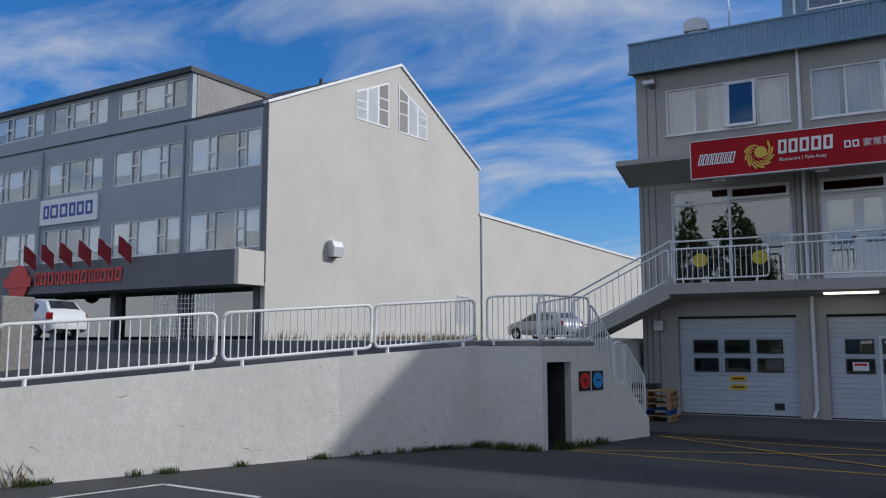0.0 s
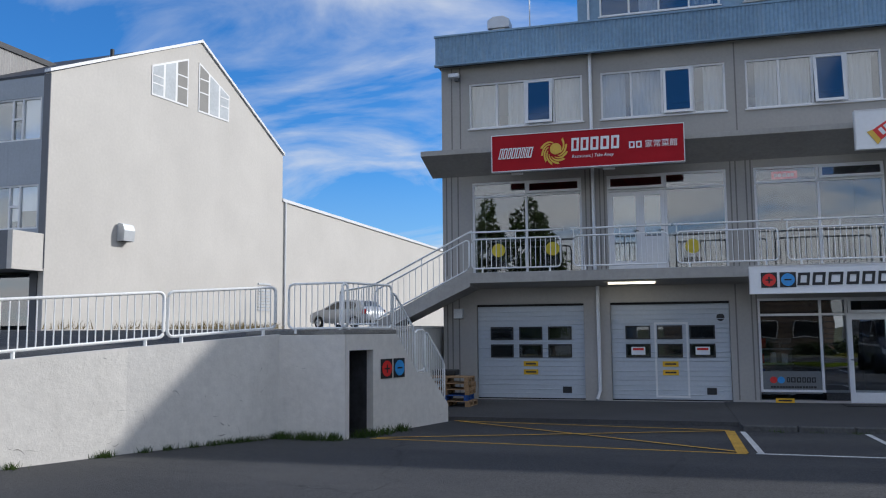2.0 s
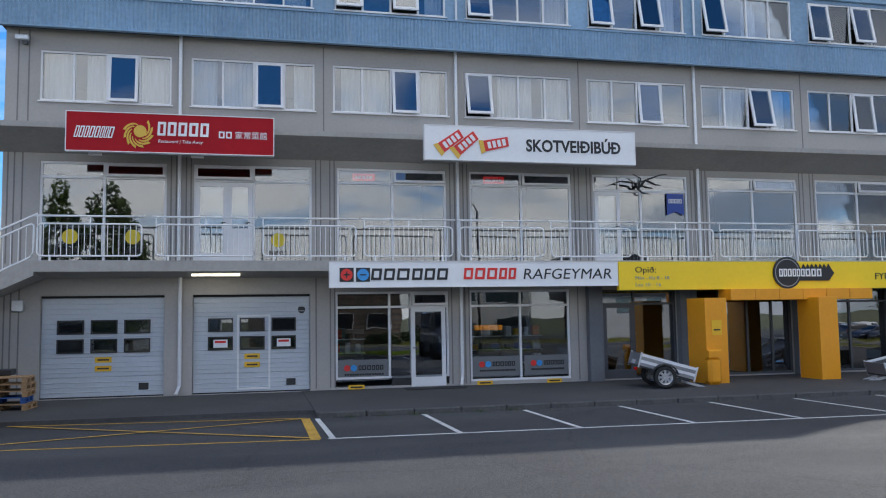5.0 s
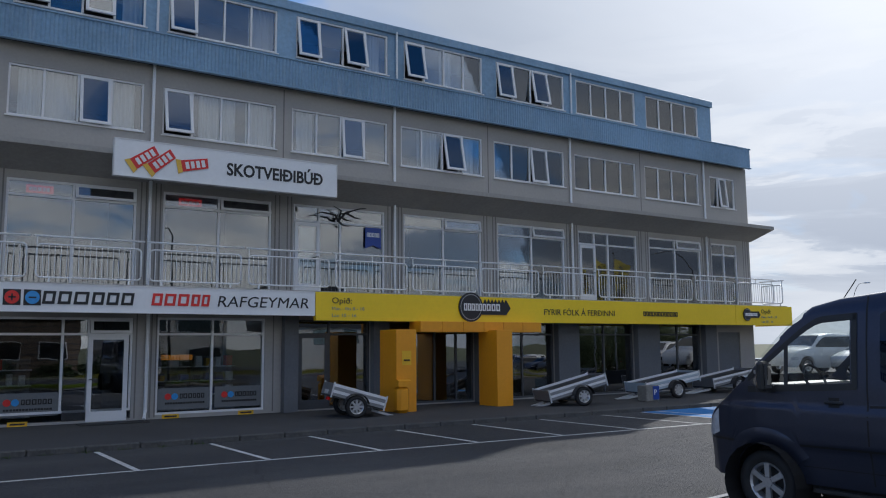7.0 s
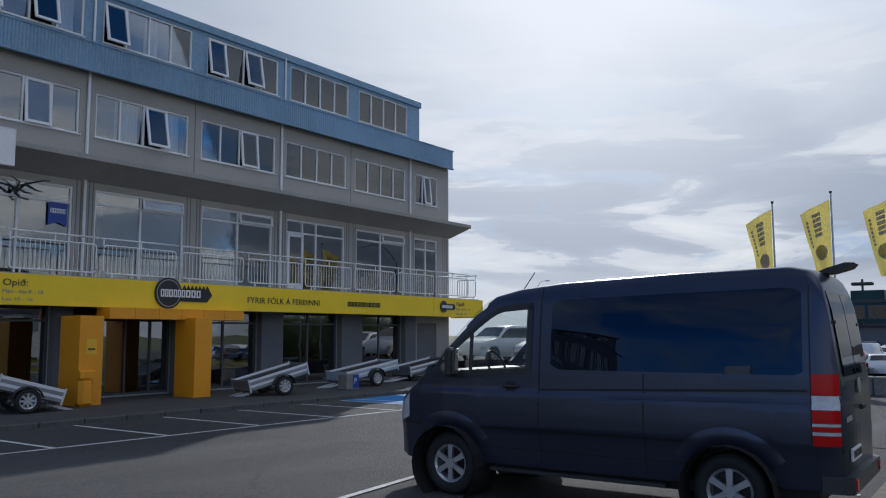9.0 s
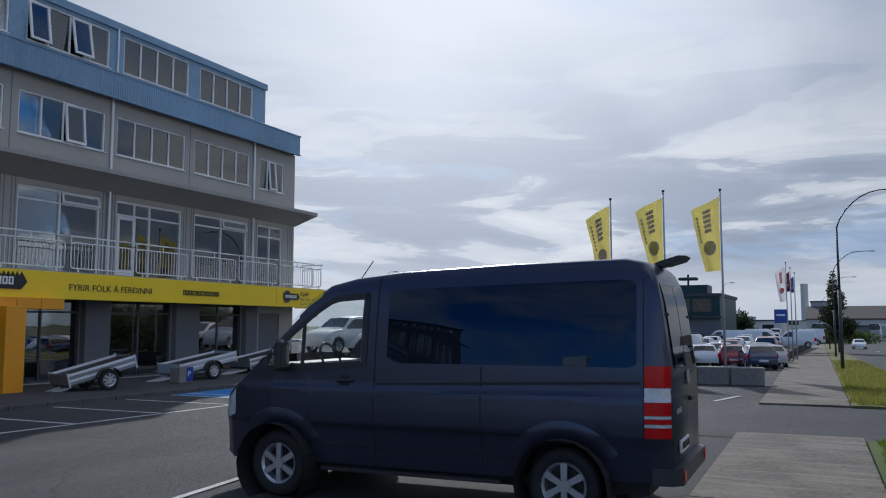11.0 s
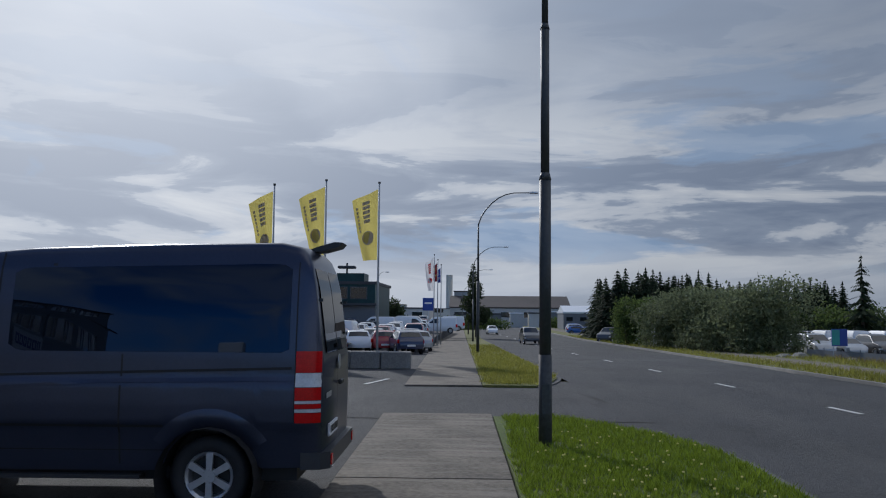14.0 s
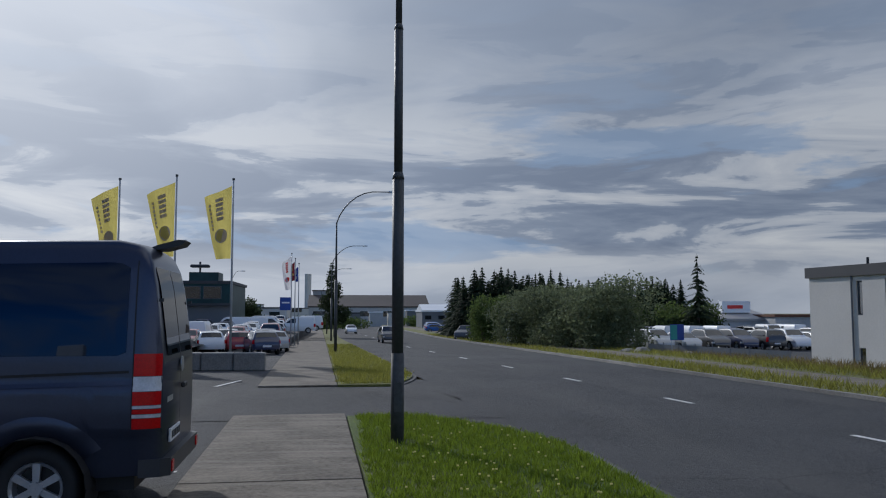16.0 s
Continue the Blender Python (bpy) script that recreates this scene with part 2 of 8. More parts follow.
scraped(PATHM, (0.26, 0.235, 0.195), (2.6, 0.30, 1.0))
scraped(PATHM, (0.20, 0.175, 0.14), (0.5, 0.7, 1.0))
GRASS = grass_material("grass", (0.085, 0.130, 0.016), (0.12, 0.115, 0.03), (0.035, 0.06, 0.012))
DRYGRASS = grass_material("dry_grass", (0.15, 0.16, 0.04), (0.24, 0.19, 0.07), (0.09, 0.12, 0.03))
PLASTER = material("white_plaster", (0.63, 0.60, 0.555), 0.85, big=(0.35, 0.07), small=(9, 0.05), bump=0.25, bump_scale=35, streak=0.10, streak_col=(0.5, 0.46, 0.38))
RETAIN = material("painted_concrete", (0.72, 0.69, 0.64), 0.8, big=(0.5, 0.09), small=(7, 0.08), bump=0.4, bump_scale=18, streak=0.13, streak_col=(0.45, 0.42, 0.36))


def scuffed(m, dark=(0.10, 0.10, 0.10)):
    """Dark scrapes and flaked spots over a painted wall."""
    T = m.node_tree
    b = T.nodes["Principled BSDF"]
    src = b.inputs["Base Color"].links[0].from_socket
    co = N(T, "ShaderNodeTexCoord").outputs["Object"]
    a = N(T, "ShaderNodeTexNoise", {"Vector": N(T, "ShaderNodeMapping", {0: co, "Scale": (1.3, 1.3, 6.0), "Rotation": (0, 0.12, 0)}).outputs[0], "Scale": 1.3, "Detail": 5.0, "Roughness": 0.65, "Distortion": 0.6}).outputs[0]
    f = N(T, "ShaderNodeTexNoise", {"Vector": co, "Scale": 5.5, "Detail": 6.0, "Roughness": 0.7}).outputs[0]
    c = mixc(T, ramp(T, a, [(0.705, 0.0), (0.725, 0.6)]), src, dark)
    c = mixc(T, ramp(T, f, [(0.725, 0.0), (0.745, 0.5)]), c, (0.24, 0.22, 0.19))
    T.links.new(c, b.inputs["Base Color"])


scuffed(RETAIN)
FACADE = material("beige_paint", (0.42, 0.40, 0.37), 0.8, big=(0.3, 0.09), small=(12, 0.06), bump=0.25, bump_scale=30, streak=0.16, streak_col=(0.33, 0.31, 0.28))
SLABM = material("slab_paint", (0.39, 0.375, 0.35), 0.85, big=(0.5, 0.14), small=(10, 0.1), bump=0.35, bump_scale=25, streak=0.35, streak_col=(0.28, 0.26, 0.23))
GROOVE = material("groove_shadow_joint", (0.22, 0.21, 0.20), 0.9)
FASCIA = material("blue_corrugated_metal", (0.24, 0.38, 0.53), 0.5, metal=0.0, big=(0.35, 0.22), small=(8, 0.14), streak=0.35, streak_col=(0.38, 0.44, 0.50))
WHITEF = material("white_frame", (0.80, 0.80, 0.80), 0.45, big=(1.0, 0.06), small=(20, 0.04))
KERBD = material("dark_weathered_kerb", (0.10, 0.10, 0.098), 0.9, big=(1.2, 0.35), small=(20, 0.3), bump=0.4, bump_scale=40)
GREYF = material("dark_grey_frame", (0.085, 0.09, 0.10), 0.45, small=(20, 0.08))
GREYP = material("grey_pier_paint", (0.16, 0.17, 0.185), 0.7, small=(12, 0.1), bump=0.2)
GALV = material("galvanised_steel", (0.62, 0.64, 0.66), 0.42, metal=0.35, big=(2, 0.1), small=(30, 0.12))
RAILP = material("light_rail_paint", (0.80, 0.81, 0.82), 0.4, metal=0.1, big=(2, 0.08), small=(30, 0.06))
DOORM = material("pale_sectional_door", (0.54, 0.58, 0.62), 0.45, big=(0.7, 0.07), small=(14, 0.05), per_object=0.03)
BLACK = material("black_rubber", (0.018, 0.018, 0.019), 0.7, small=(30, 0.2))
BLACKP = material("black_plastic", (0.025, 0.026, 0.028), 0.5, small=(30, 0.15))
INSIDE = material("interior_paint", (0.33, 0.32, 0.30), 0.9)
# near-black: the shade of unlit rooms is put into this colour
INSIDE_SHADE = material("interior_shade", (0.08, 0.08, 0.085), 0.9, big=(0.8, 0.5), small=(4, 0.4))
CURTAIN = material("curtain_cloth", (0.88, 0.88, 0.89), 0.95, big=(2, 0.1), small=(20, 0.06))
YELLOW = material("yellow_sign_sheet", (0.95, 0.66, 0.01), 0.4, big=(0.5, 0.05), small=(10, 0.03))
ORANGE = material("orange_cladding", (0.82, 0.34, 0.008), 0.45, big=(0.6, 0.07), small=(10, 0.04))
YLABEL = material("yellow_label", (0.85, 0.50, 0.02), 0.5)
RED = material("red_sign_sheet", (0.40, 0.012, 0.020), 0.6, big=(0.5, 0.1), small=(10, 0.05), spec=0.15)
REDT = material("red_letters", (0.72, 0.03, 0.025), 0.45)
WHITES = material("white_sign_sheet", (0.84, 0.85, 0.86), 0.35, big=(0.5, 0.05), small=(10, 0.03))
WHITET = material("white_letters", (0.88, 0.88, 0.88), 0.5)
BLACKT = material("black_letters", (0.02, 0.02, 0.022), 0.5)
FROST = material("frosted_film", (0.17, 0.18, 0.185), 0.6)
GREYT = material("grey_letters", (0.30, 0.30, 0.30), 0.5)
BLUES = material("blue_sign", (0.015, 0.06, 0.33), 0.4)
SKYB = material("light_blue_sign", (0.05, 0.33, 0.75), 0.4)
BLUEP = material("blue_floor_paint", (0.02, 0.20, 0.52), 0.8, small=(25, 0.2))
LINEW = material("white_line_paint", (0.66, 0.66, 0.64), 0.85, big=(2.5, 0.25), small=(35, 0.35))
LINEY = material("yellow_line_paint", (0.62, 0.36, 0.05), 0.85, big=(2.5, 0.3), small=(35, 0.4))
GOLD = material("gold_sign", (0.80, 0.50, 0.06), 0.45)
WOOD = material("pallet_wood", (0.36, 0.23, 0.12), 0.85, big=(3, 0.25), small=(18, 0.25), per_object=0.25)
PALLETB = material("blue_pallet_paint", (0.03, 0.10, 0.35), 0.8, small=(18, 0.3))
GREYC = material("grey_render", (0.40, 0.435, 0.48), 0.8, big=(0.35, 0.1), small=(10, 0.07), bump=0.2, streak=0.15, streak_col=(0.15, 0.16, 0.18))
DGREYC = material("dark_grey_cladding", (0.16, 0.165, 0.18), 0.6, big=(0.4, 0.1), small=(10, 0.08))
CORRG = material("grey_corrugated_steel", (0.36, 0.35, 0.34), 0.5, metal=0.2, big=(0.5, 0.12), small=(10, 0.1))
ROOFD = material("dark_roof_edge", (0.045, 0.048, 0.055), 0.6)
GLASS = glass_material("window_glass", (0.80, 0.83, 0.85), 0.04, gain=1.9)
GLASSG = glass_material("shop_window_glass", (0.70, 0.74, 0.76), 0.02, gain=1.3)
OFFGLASS = glass_material("office_window_glass", (0.90, 0.92, 0.93), 0.0, gain=0.4)
GLASSD = glass_material("dark_shop_glass", (0.55, 0.58, 0.62), 0.06, gain=3.0)
VANGLASS = glass_material("tinted_vehicle_glass", (0.03, 0.033, 0.045), 0.0, gain=0.95, sheen=(0.50, 0.66, 1.0))
CARGLASS = glass_material("vehicle_glass", (0.35, 0.40, 0.42), 0.05)
REDLED = lamp_material("red_lit_sign", (1.0, 0.03, 0.03), 0.22)
AMBERLED = lamp_material("amber_lit_sign", (1.0, 0.35, 0.03), 0.4)
TUBE = lamp_material("tube_light", (1.0, 0.90, 0.66), 2.2)
POLEM = material("dark_lamp_post_paint", (0.055, 0.06, 0.062), 0.55, big=(1.5, 0.2), small=(20, 0.25), streak=0.25, streak_col=(0.16, 0.15, 0.13))
POLEG = material("grey_pole", (0.42, 0.43, 0.44), 0.5, small=(20, 0.08))


# ---- building helpers ----
def world_of(ob):
    m = ob.matrix_basis.copy()
    if ob.parent:
        m = world_of(ob.parent) @ ob.matrix_parent_inverse @ m
    return m


def thing(name, label, category, group="", m=None, kind=""):
    ob = new(name)
    ob.empty_display_size = 0.2
    ob.matrix_basis = m or Matrix()
    return tagged(ob, label, category, group, kind)


def mesh_of(name, bm, mat):
    me = bpy.data.meshes.new(name)
    bmesh.ops.recalc_face_normals(bm, faces=bm.faces[:])
    bm.to_mesh(me)
    bm.free()
    me.materials.append(mat)
    return me


def part(name, bm, mat, parent, label="", smooth=False, local=False):
    """A bmesh as one mesh object under a thing; its coordinates are the world's unless local."""
    me = bm if isinstance(bm, bpy.types.Mesh) else mesh_of(name, bm, mat)
    if smooth:
        me.shade_smooth()
    ob = new(name, me)
    if parent is not None:
        ob.parent = parent
        if not local:
            ob.matrix_parent_inverse = world_of(parent).inverted()
    return tagged(ob, label)


def solo(name, bm, mat, label, category, group="", kind="", smooth=False):
    ob = new(name, mesh_of(name, bm, mat))
    if smooth:
        ob.data.shade_smooth()
    return tagged(ob, label, category, group, kind)


def box(bm, x0, x1, y0, y1, z0, z1, bevel=0.0):
    vs = [bm.verts.new((x, y, z)) for z in (z0, z1) for y in (y0, y1) for x in (x0, x1)]
    fs = [bm.faces.new([vs[i] for i in q]) for q in ((0, 2, 3, 1), (4, 5, 7, 6), (0, 1, 5, 4), (2, 6, 7, 3), (0, 4, 6, 2), (1, 3, 7, 5))]
    if bevel:
        es = list({e for f in fs for e in f.edges})
        bmesh.ops.bevel(bm, geom=es, offset=bevel, segments=1, affect="EDGES")
    return bm


def B(*a, **k):
    return box(bmesh.new(), *a, **k)


def prism(bm, pts, axis, a0, a1):
    """A polygon in the plane across the axis ('x': pts are (y, z); 'y': (x, z); 'z': (x, y)), drawn out from a0 to a1."""
    def at(p, a):
        return {"x": (a, p[0], p[1]), "y": (p[0], a, p[1]), "z": (p[0], p[1], a)}[axis]
    lo, hi = [bm.verts.new(at(p, a0)) for p in pts], [bm.verts.new(at(p, a1)) for p in pts]
    bm.faces.new(lo)
    bm.faces.new(hi[::-1])
    for i in range(len(pts)):
        j = (i + 1) % len(pts)
        bm.faces.new((lo[i], hi[i], hi[j], lo[j]))
    return bm


def P(pts, axis, a0, a1):
    return prism(bmesh.new(), pts, axis, a0, a1)


def tube(bm, pts, r, seg=8, r1=None, caps=True):
    """A round bar along a line of points, its radius going from r to r1."""
    pts = [Vector(p) for p in pts]
    rings = []
    for i, p in enumerate(pts):
        d = (pts[min(i + 1, len(pts) - 1)] - pts[max(i - 1, 0)]).normalized()
        a = d.cross(Vector((0, 0, 1)) if abs(d.z) < 0.9 else Vector((1, 0, 0))).normalized()
        b = d.cross(a)
        rr = r if r1 is None else r + (r1 - r) * i / max(1, len(pts) - 1)
        rings.append([bm.verts.new(p + rr * (math.cos(t) * a + math.sin(t) * b)) for t in (2 * math.pi * k / seg for k in range(seg))])
    for q, w in zip(rings, rings[1:]):
        for k in range(seg):
            bm.faces.new((q[k], q[(k + 1) % seg], w[(k + 1) % seg], w[k]))
    if caps:
        bm.faces.new(rings[0][::-1])
        bm.faces.new(rings[-1])
    return bm


def Tb(*a, **k):
    return tube(bmesh.new(), *a, **k)


def wall_skin(x0, x1, z0, z1, y0, y1, holes):
    """A wall in the xz plane, thick from y0 to y1, with holes (x0, x1, z0, z1) that go through it."""
    bm = bmesh.new()
    xs = sorted({x0, x1, *(min(max(h[i], x0), x1) for h in holes for i in (0, 1))})
    zs = sorted({z0, z1, *(min(max(h[i], z0), z1) for h in holes for i in (2, 3))})
    full = {}
    for i in range(len(xs) - 1):
        for j in range(len(zs) - 1):
            cx, cz = (xs[i] + xs[i + 1]) / 2, (zs[j] + zs[j + 1]) / 2
            full[i, j] = not any(h[0] < cx < h[1] and h[2] < cz < h[3] for h in holes)
    cache = {}
    def v(i, j, k):
        if (i, j, k) not in cache:
            cache[i, j, k] = bm.verts.new((xs[i], (y0, y1)[k], zs[j]))
        return cache[i, j, k]
    for (i, j), f in full.items():
        if not f:
            continue
        for k in (0, 1):
            bm.faces.new([v(i, j, k), v(i + 1, j, k), v(i + 1, j + 1, k), v(i, j + 1, k)])
        for di, dj, a, b in ((-1, 0, (i, j), (i, j + 1)), (1, 0, (i + 1, j), (i + 1, j + 1)), (0, -1, (i, j), (i + 1, j)), (0, 1, (i, j + 1), (i + 1, j + 1))):
            if not full.get((i + di, j + dj), False):
                bm.faces.new([v(*a, 0), v(*b, 0), v(*b, 1), v(*a, 1)])
    return bm


def frame_ring(bm, x0, x1, z0, z1, y0, y1, w):
    """A rectangular frame of one piece."""
    out = [(x0, z0), (x1, z0), (x1, z1), (x0, z1)]
    inn = [(x0 + w, z0 + w), (x1 - w, z0 + w), (x1 - w, z1 - w), (x0 + w, z1 - w)]
    v = [[bm.verts.new((x, y, z)) for x, z in ring] for ring in (out, inn) for y in (y0, y1)]
    for a, b in ((v[0], v[1]), (v[2], v[3]), (v[0], v[2]), (v[1], v[3])):
        for k in range(4):
            bm.faces.new((a[k], a[(k + 1) % 4], b[(k + 1) % 4], b[k]))


def text_bm(words, size, shear=0.0, depth=0.004, bold=0.0):
    """Letters of the built-in font, upright in the xz plane, their left foot at the origin, facing -y; and their width."""
    cu = bpy.data.curves.new("letters", "FONT")
    cu.body, cu.size, cu.shear, cu.extrude, cu.offset, cu.resolution_u = words, size, shear, depth, bold, 3
    ob = bpy.data.objects.new("letters", cu)
    scene.collection.objects.link(ob)
    bpy.context.view_layer.update()
    me = bpy.data.meshes.new_from_object(ob.evaluated_get(bpy.context.evaluated_depsgraph_get()))
    bpy.data.objects.remove(ob)
    bm = bmesh.new()
    bm.from_mesh(me)
    bpy.data.meshes.remove(me)
    bmesh.ops.rotate(bm, verts=bm.verts, cent=(0, 0, 0), matrix=Matrix.Rotation(radians(90), 3, "X"))
    xs = [q.co.x for q in bm.verts] or [0]
    lo = min(xs)
    bmesh.ops.translate(bm, verts=bm.verts, vec=(-lo, 0, 0))
    return bm, max(xs) - lo


def letters(parent, name, words, x0, x1, y, z0, cap, mat, shear=0.0, bold=0.0, label=""):
    """A line of letters of cap height cap on the plane y, fitted between x0 and x1."""
    bm, w = text_bm(words, cap / 0.72, shear, bold=bold)
    s = (x1 - x0) / w if w else 1
    bmesh.ops.scale(bm, verts=bm.verts, vec=(s, 1, 1))
    bmesh.ops.translate(bm, verts=bm.verts, vec=(x0, y, z0))
    return part(name, bm, mat, parent, label)


def bars(parent, name, x0, x1, y, z0, h, n, mat, lean=0.0, label="", seed=1, local=False, m=None):
    """A name drawn as plain hollow blocks; small ones are solid."""
    rnd = random.Random(seed)
    ws = [rnd.uniform(0.75, 1.15) for _ in range(n)]
    step = (x1 - x0) / sum(ws)
    x = x0
    for w in ws:
        a, b = x, x + w * step * 0.8
        t = min(0.21 * h, 0.3 * (b - a))
        bm = bmesh.new()
        if h < 0.11:
            blocks = ((a, b, 0, h),)
        else:
            blocks = ((a, a + t, 0, h), (b - t, b, 0, h), (a + t, b - t, 0, t), (a + t, b - t, h - t, h))
        for u, v, lo, hi in blocks:
            prism(bm, [(u + lean * lo, z0 + lo), (v + lean * lo, z0 + lo), (v + lean * hi, z0 + hi), (u + lean * hi, z0 + hi)], "y", y - 0.012, y)
        o = part(name, bm, mat, parent, label, local=local)
        if m is not None:
            o.matrix_basis = m
        x += w * step


def disc(bm, x, y, z, r, seg=24, depth=0.01, rx=None):
    prism(bm, [(x + (rx or r) * math.cos(2 * math.pi * k / seg), z + r * math.sin(2 * math.pi * k / seg)) for k in range(seg)], "y", y - depth, y)
    return bm

# ---- ground ----
LOT = -0.10                      # the lot's surface; the pavement along the shops is 0


FALL = [(28, 1.0), (33, 1.18), (39, 1.4), (48, 1.6), (56, 1.7), (80, 1.9), (120, 2.0), (3000, 2.0)]
HUB = Vector((0.337, -0.173, 1.76))


def lerp(pts, q):
    for (a, u), (b, v) in zip(pts, pts[1:]):
        if q <= b:
            return u + (v - u) * max(0.0, (q - a) / (b - a))
    return pts[-1][1]


def east_of(x, y, z=-0.1):
    """The land falls away to the east: a level plan's point, drawn out and down with the slope."""
    x, y, z = float(x), float(y), float(z)
    f = float(lerp(FALL, x))
    return Vector(HUB + f * (Vector((x, y, z)) - HUB))


def level_x(xw):
    """The level plan's x of a place xw metres east."""
    lo, hi = 0.0, 3000.0
    if xw <= 28:
        return xw
    for _ in range(40):
        mid = (lo + hi) / 2
        lo, hi = (mid, hi) if east_of(mid, 0).x < xw else (lo, mid)
    return lo


def land(xw):
    """Height of the street's land at xw."""
    return east_of(level_x(xw), 0).z


def low_land(xw):
    """Height of the lower land south of the street."""
    return min(-1.3, land(xw) - 0.1)


def sheet(name, pts, z, mat, label, category, kind="structure", thick=0.0):
    bm = bmesh.new()
    if thick:
        prism(bm, pts, "z", z - thick, z)
    else:
        bm.faces.new([bm.verts.new((x, y, z)) for x, y in pts])
    return solo(name, bm, mat, label, category, kind=kind)


FIELD = grass_material("far_ground", (0.12, 0.13, 0.05), (0.17, 0.15, 0.08), (0.07, 0.09, 0.03))


def along(x):
    """How far the street has swung north at x."""
    return 0.091 * (min(x, 60) - 16.3) + 0.03 * max(0, x - 60)


def road_l(x):
    return -3.45 + 0.66 * along(x) + 0.5


def road_r(x):
    return -11.45 + along(x)


def path_r(x):
    return -0.50 + 0.026 * (x - 8.8)


bm = bmesh.new()
rows = []
for x in (-2500, -60, -40, -20, 0, 10, 20, 26, 28, 30, 32, 34, 36, 39, 42, 45, 48, 52, 56, 62, 70, 80, 100, 120, 150, 300, 2500):
    e = road_r(min(max(x, -60), 150))
    p = [east_of(x, y, LOT - 0.06) for y in (2500, 60, e - 5.6, e - 8.5, e - 13, -2500)]
    for q, dz in zip(p[3:], (-0.45, -1.2, -1.2)):
        q.z = min(q.z, max(q.z + dz, low_land(q.x) if dz < -1 else -0.65))
    rows.append([bm.verts.new(q) for q in p])
for a, b in zip(rows, rows[1:]):
    for k in range(5):
        bm.faces.new((a[k], b[k], b[k + 1], a[k + 1]))
solo("ground", bm, FIELD, "grassy ground that reaches the horizon", "ground", kind="structure")


def strip(name, xs, ya, yb, z, mat, label, category, thick=0.0, step=2.0):
    """A band along x between the lines ya(x) and yb(x)."""
    n = max(2, int((xs[1] - xs[0]) / step))
    bm = bmesh.new()
    rows = []
    for i in range(n + 1):
        x = xs[0] + (xs[1] - xs[0]) * i / n
        rows.append([bm.verts.new(east_of(x, f(x), z + dz)) for f, dz in ((ya, 0), (yb, 0), (yb, -thick), (ya, -thick))])
    for a, b in zip(rows, rows[1:]):
        for k in range(4 if thick else 1):
            bm.faces.new((a[k], a[(k + 1) % 4], b[(k + 1) % 4], b[k]))
    if thick:
        bm.faces.new(rows[0])
        bm.faces.new(rows[-1][::-1])
    return solo(name, bm, mat, label, category, kind="structure")


strip("lot_surface", (-60, 120), lambda x: -5.0 if x < 22 else min(path_r(x) + 1.4, -5.0 + 1.8 * (x - 22)), lambda x: 60.0, LOT, ASPHALT, "dark worn asphalt of the parking lot", "asphalt", step=1.0)
strip("road", (-60, 170), road_r, road_l, LOT + 0.004, ROADM, "grey asphalt street with worn lane", "road", step=1.5)
sheet("lane_mouth", [(14.9, -3.2), (21.3, -2.9), (21.4, 12), (15.2, 12)], LOT + 0.008, ASPHALT, "asphalt of the lot's entry from the street", "asphalt")


def dash(x, w=0.12, n=1.15):
    def y(q):
        return -8.02 + 0.122 * (min(q, 45) - 11.85) + 0.07 * max(0, q - 45)
    bm = bmesh.new()
    bm.faces.new([bm.verts.new(east_of(*p)) for p in ((x, y(x), LOT + 0.012), (x + n, y(x + n), LOT + 0.012), (x + n, y(x + n) + w, LOT + 0.012), (x, y(x) + w, LOT + 0.012))])
    return bm


road_marks = thing("road_marking", "worn white dashed centre line of the street", "road marking", kind="structure")
for i in range(-4, 16):
    part("dash", dash(11.55 - 0.55 + i * 5.62), LINEW, road_marks)

# lot lines
lot_marks = thing("parking_marking", "white painted lines of the parking bays", "road marking", kind="structure")


def line(parent, a, b, w, mat, z=LOT + 0.005, name="line"):
    a, b = Vector((*a, z)), Vector((*b, z))
    s = (b - a).normalized().cross(Vector((0, 0, 1))) * w / 2
    bm = bmesh.new()
    bm.faces.new([bm.verts.new(p) for p in (a - s, b - s, b + s, a + s)])
    return part(name, bm, mat, parent)


def front(x):
    return 13.62 - 0.035 * x


line(lot_marks, (0.56, 13.60), (22.0, 12.85), 0.10, LINEW)
for k in range(9):
    x = 0.64 + 2.17 * k
    line(lot_marks, (x, front(x)), (x - 0.05, 16.45), 0.10, LINEW, LOT + 0.009)
line(lot_marks, (-9.85, 7.95), (-8.0, 7.83), 0.10, LINEW)
line(lot_marks, (-9.85, 7.95), (-10.35, 6.3), 0.10, LINEW, LOT + 0.009)
for k in range(2):
    line(lot_marks, (6.75 + 3.45 * k, 6.5), (7.0 + 3.45 * k, 1.7), 0.10, LINEW, LOT + 0.009)
line(lot_marks, (6.8, 6.48), (10.6, 6.98), 0.10, LINEW, LOT + 0.013)
line(lot_marks, (21.8, 2.9), (23.6, 2.5), 0.12, LINEW, LOT + 0.014)
yellow_marks = thing("loading_marking", "worn yellow crossed lines of the loading bay", "road marking", kind="structure")
for k, (a, b) in enumerate((((-6.1, 14.15), (0.42, 13.55)), ((0.36, 13.6), (0.36, 16.55)), ((-5.3, 17.25), (0.36, 16.6)), ((-6.0, 14.2), (0.3, 16.5)), ((-5.2, 17.2), (0.3, 13.7)))):
    line(yellow_marks, a, b, 0.18 if k == 1 else 0.08, LINEY, LOT + 0.006 + 0.003 * k)
line(lot_marks, (17.3, 16.4), (17.3, 13.2), 0.1, LINEW, LOT + 0.009)
sheet("disabled_bay", [(17.4, 13.2), (20.6, 13.1), (20.6, 16.5), (17.4, 16.5)], LOT + 0.006, BLUEP, "parking bay painted bright blue", "road marking")

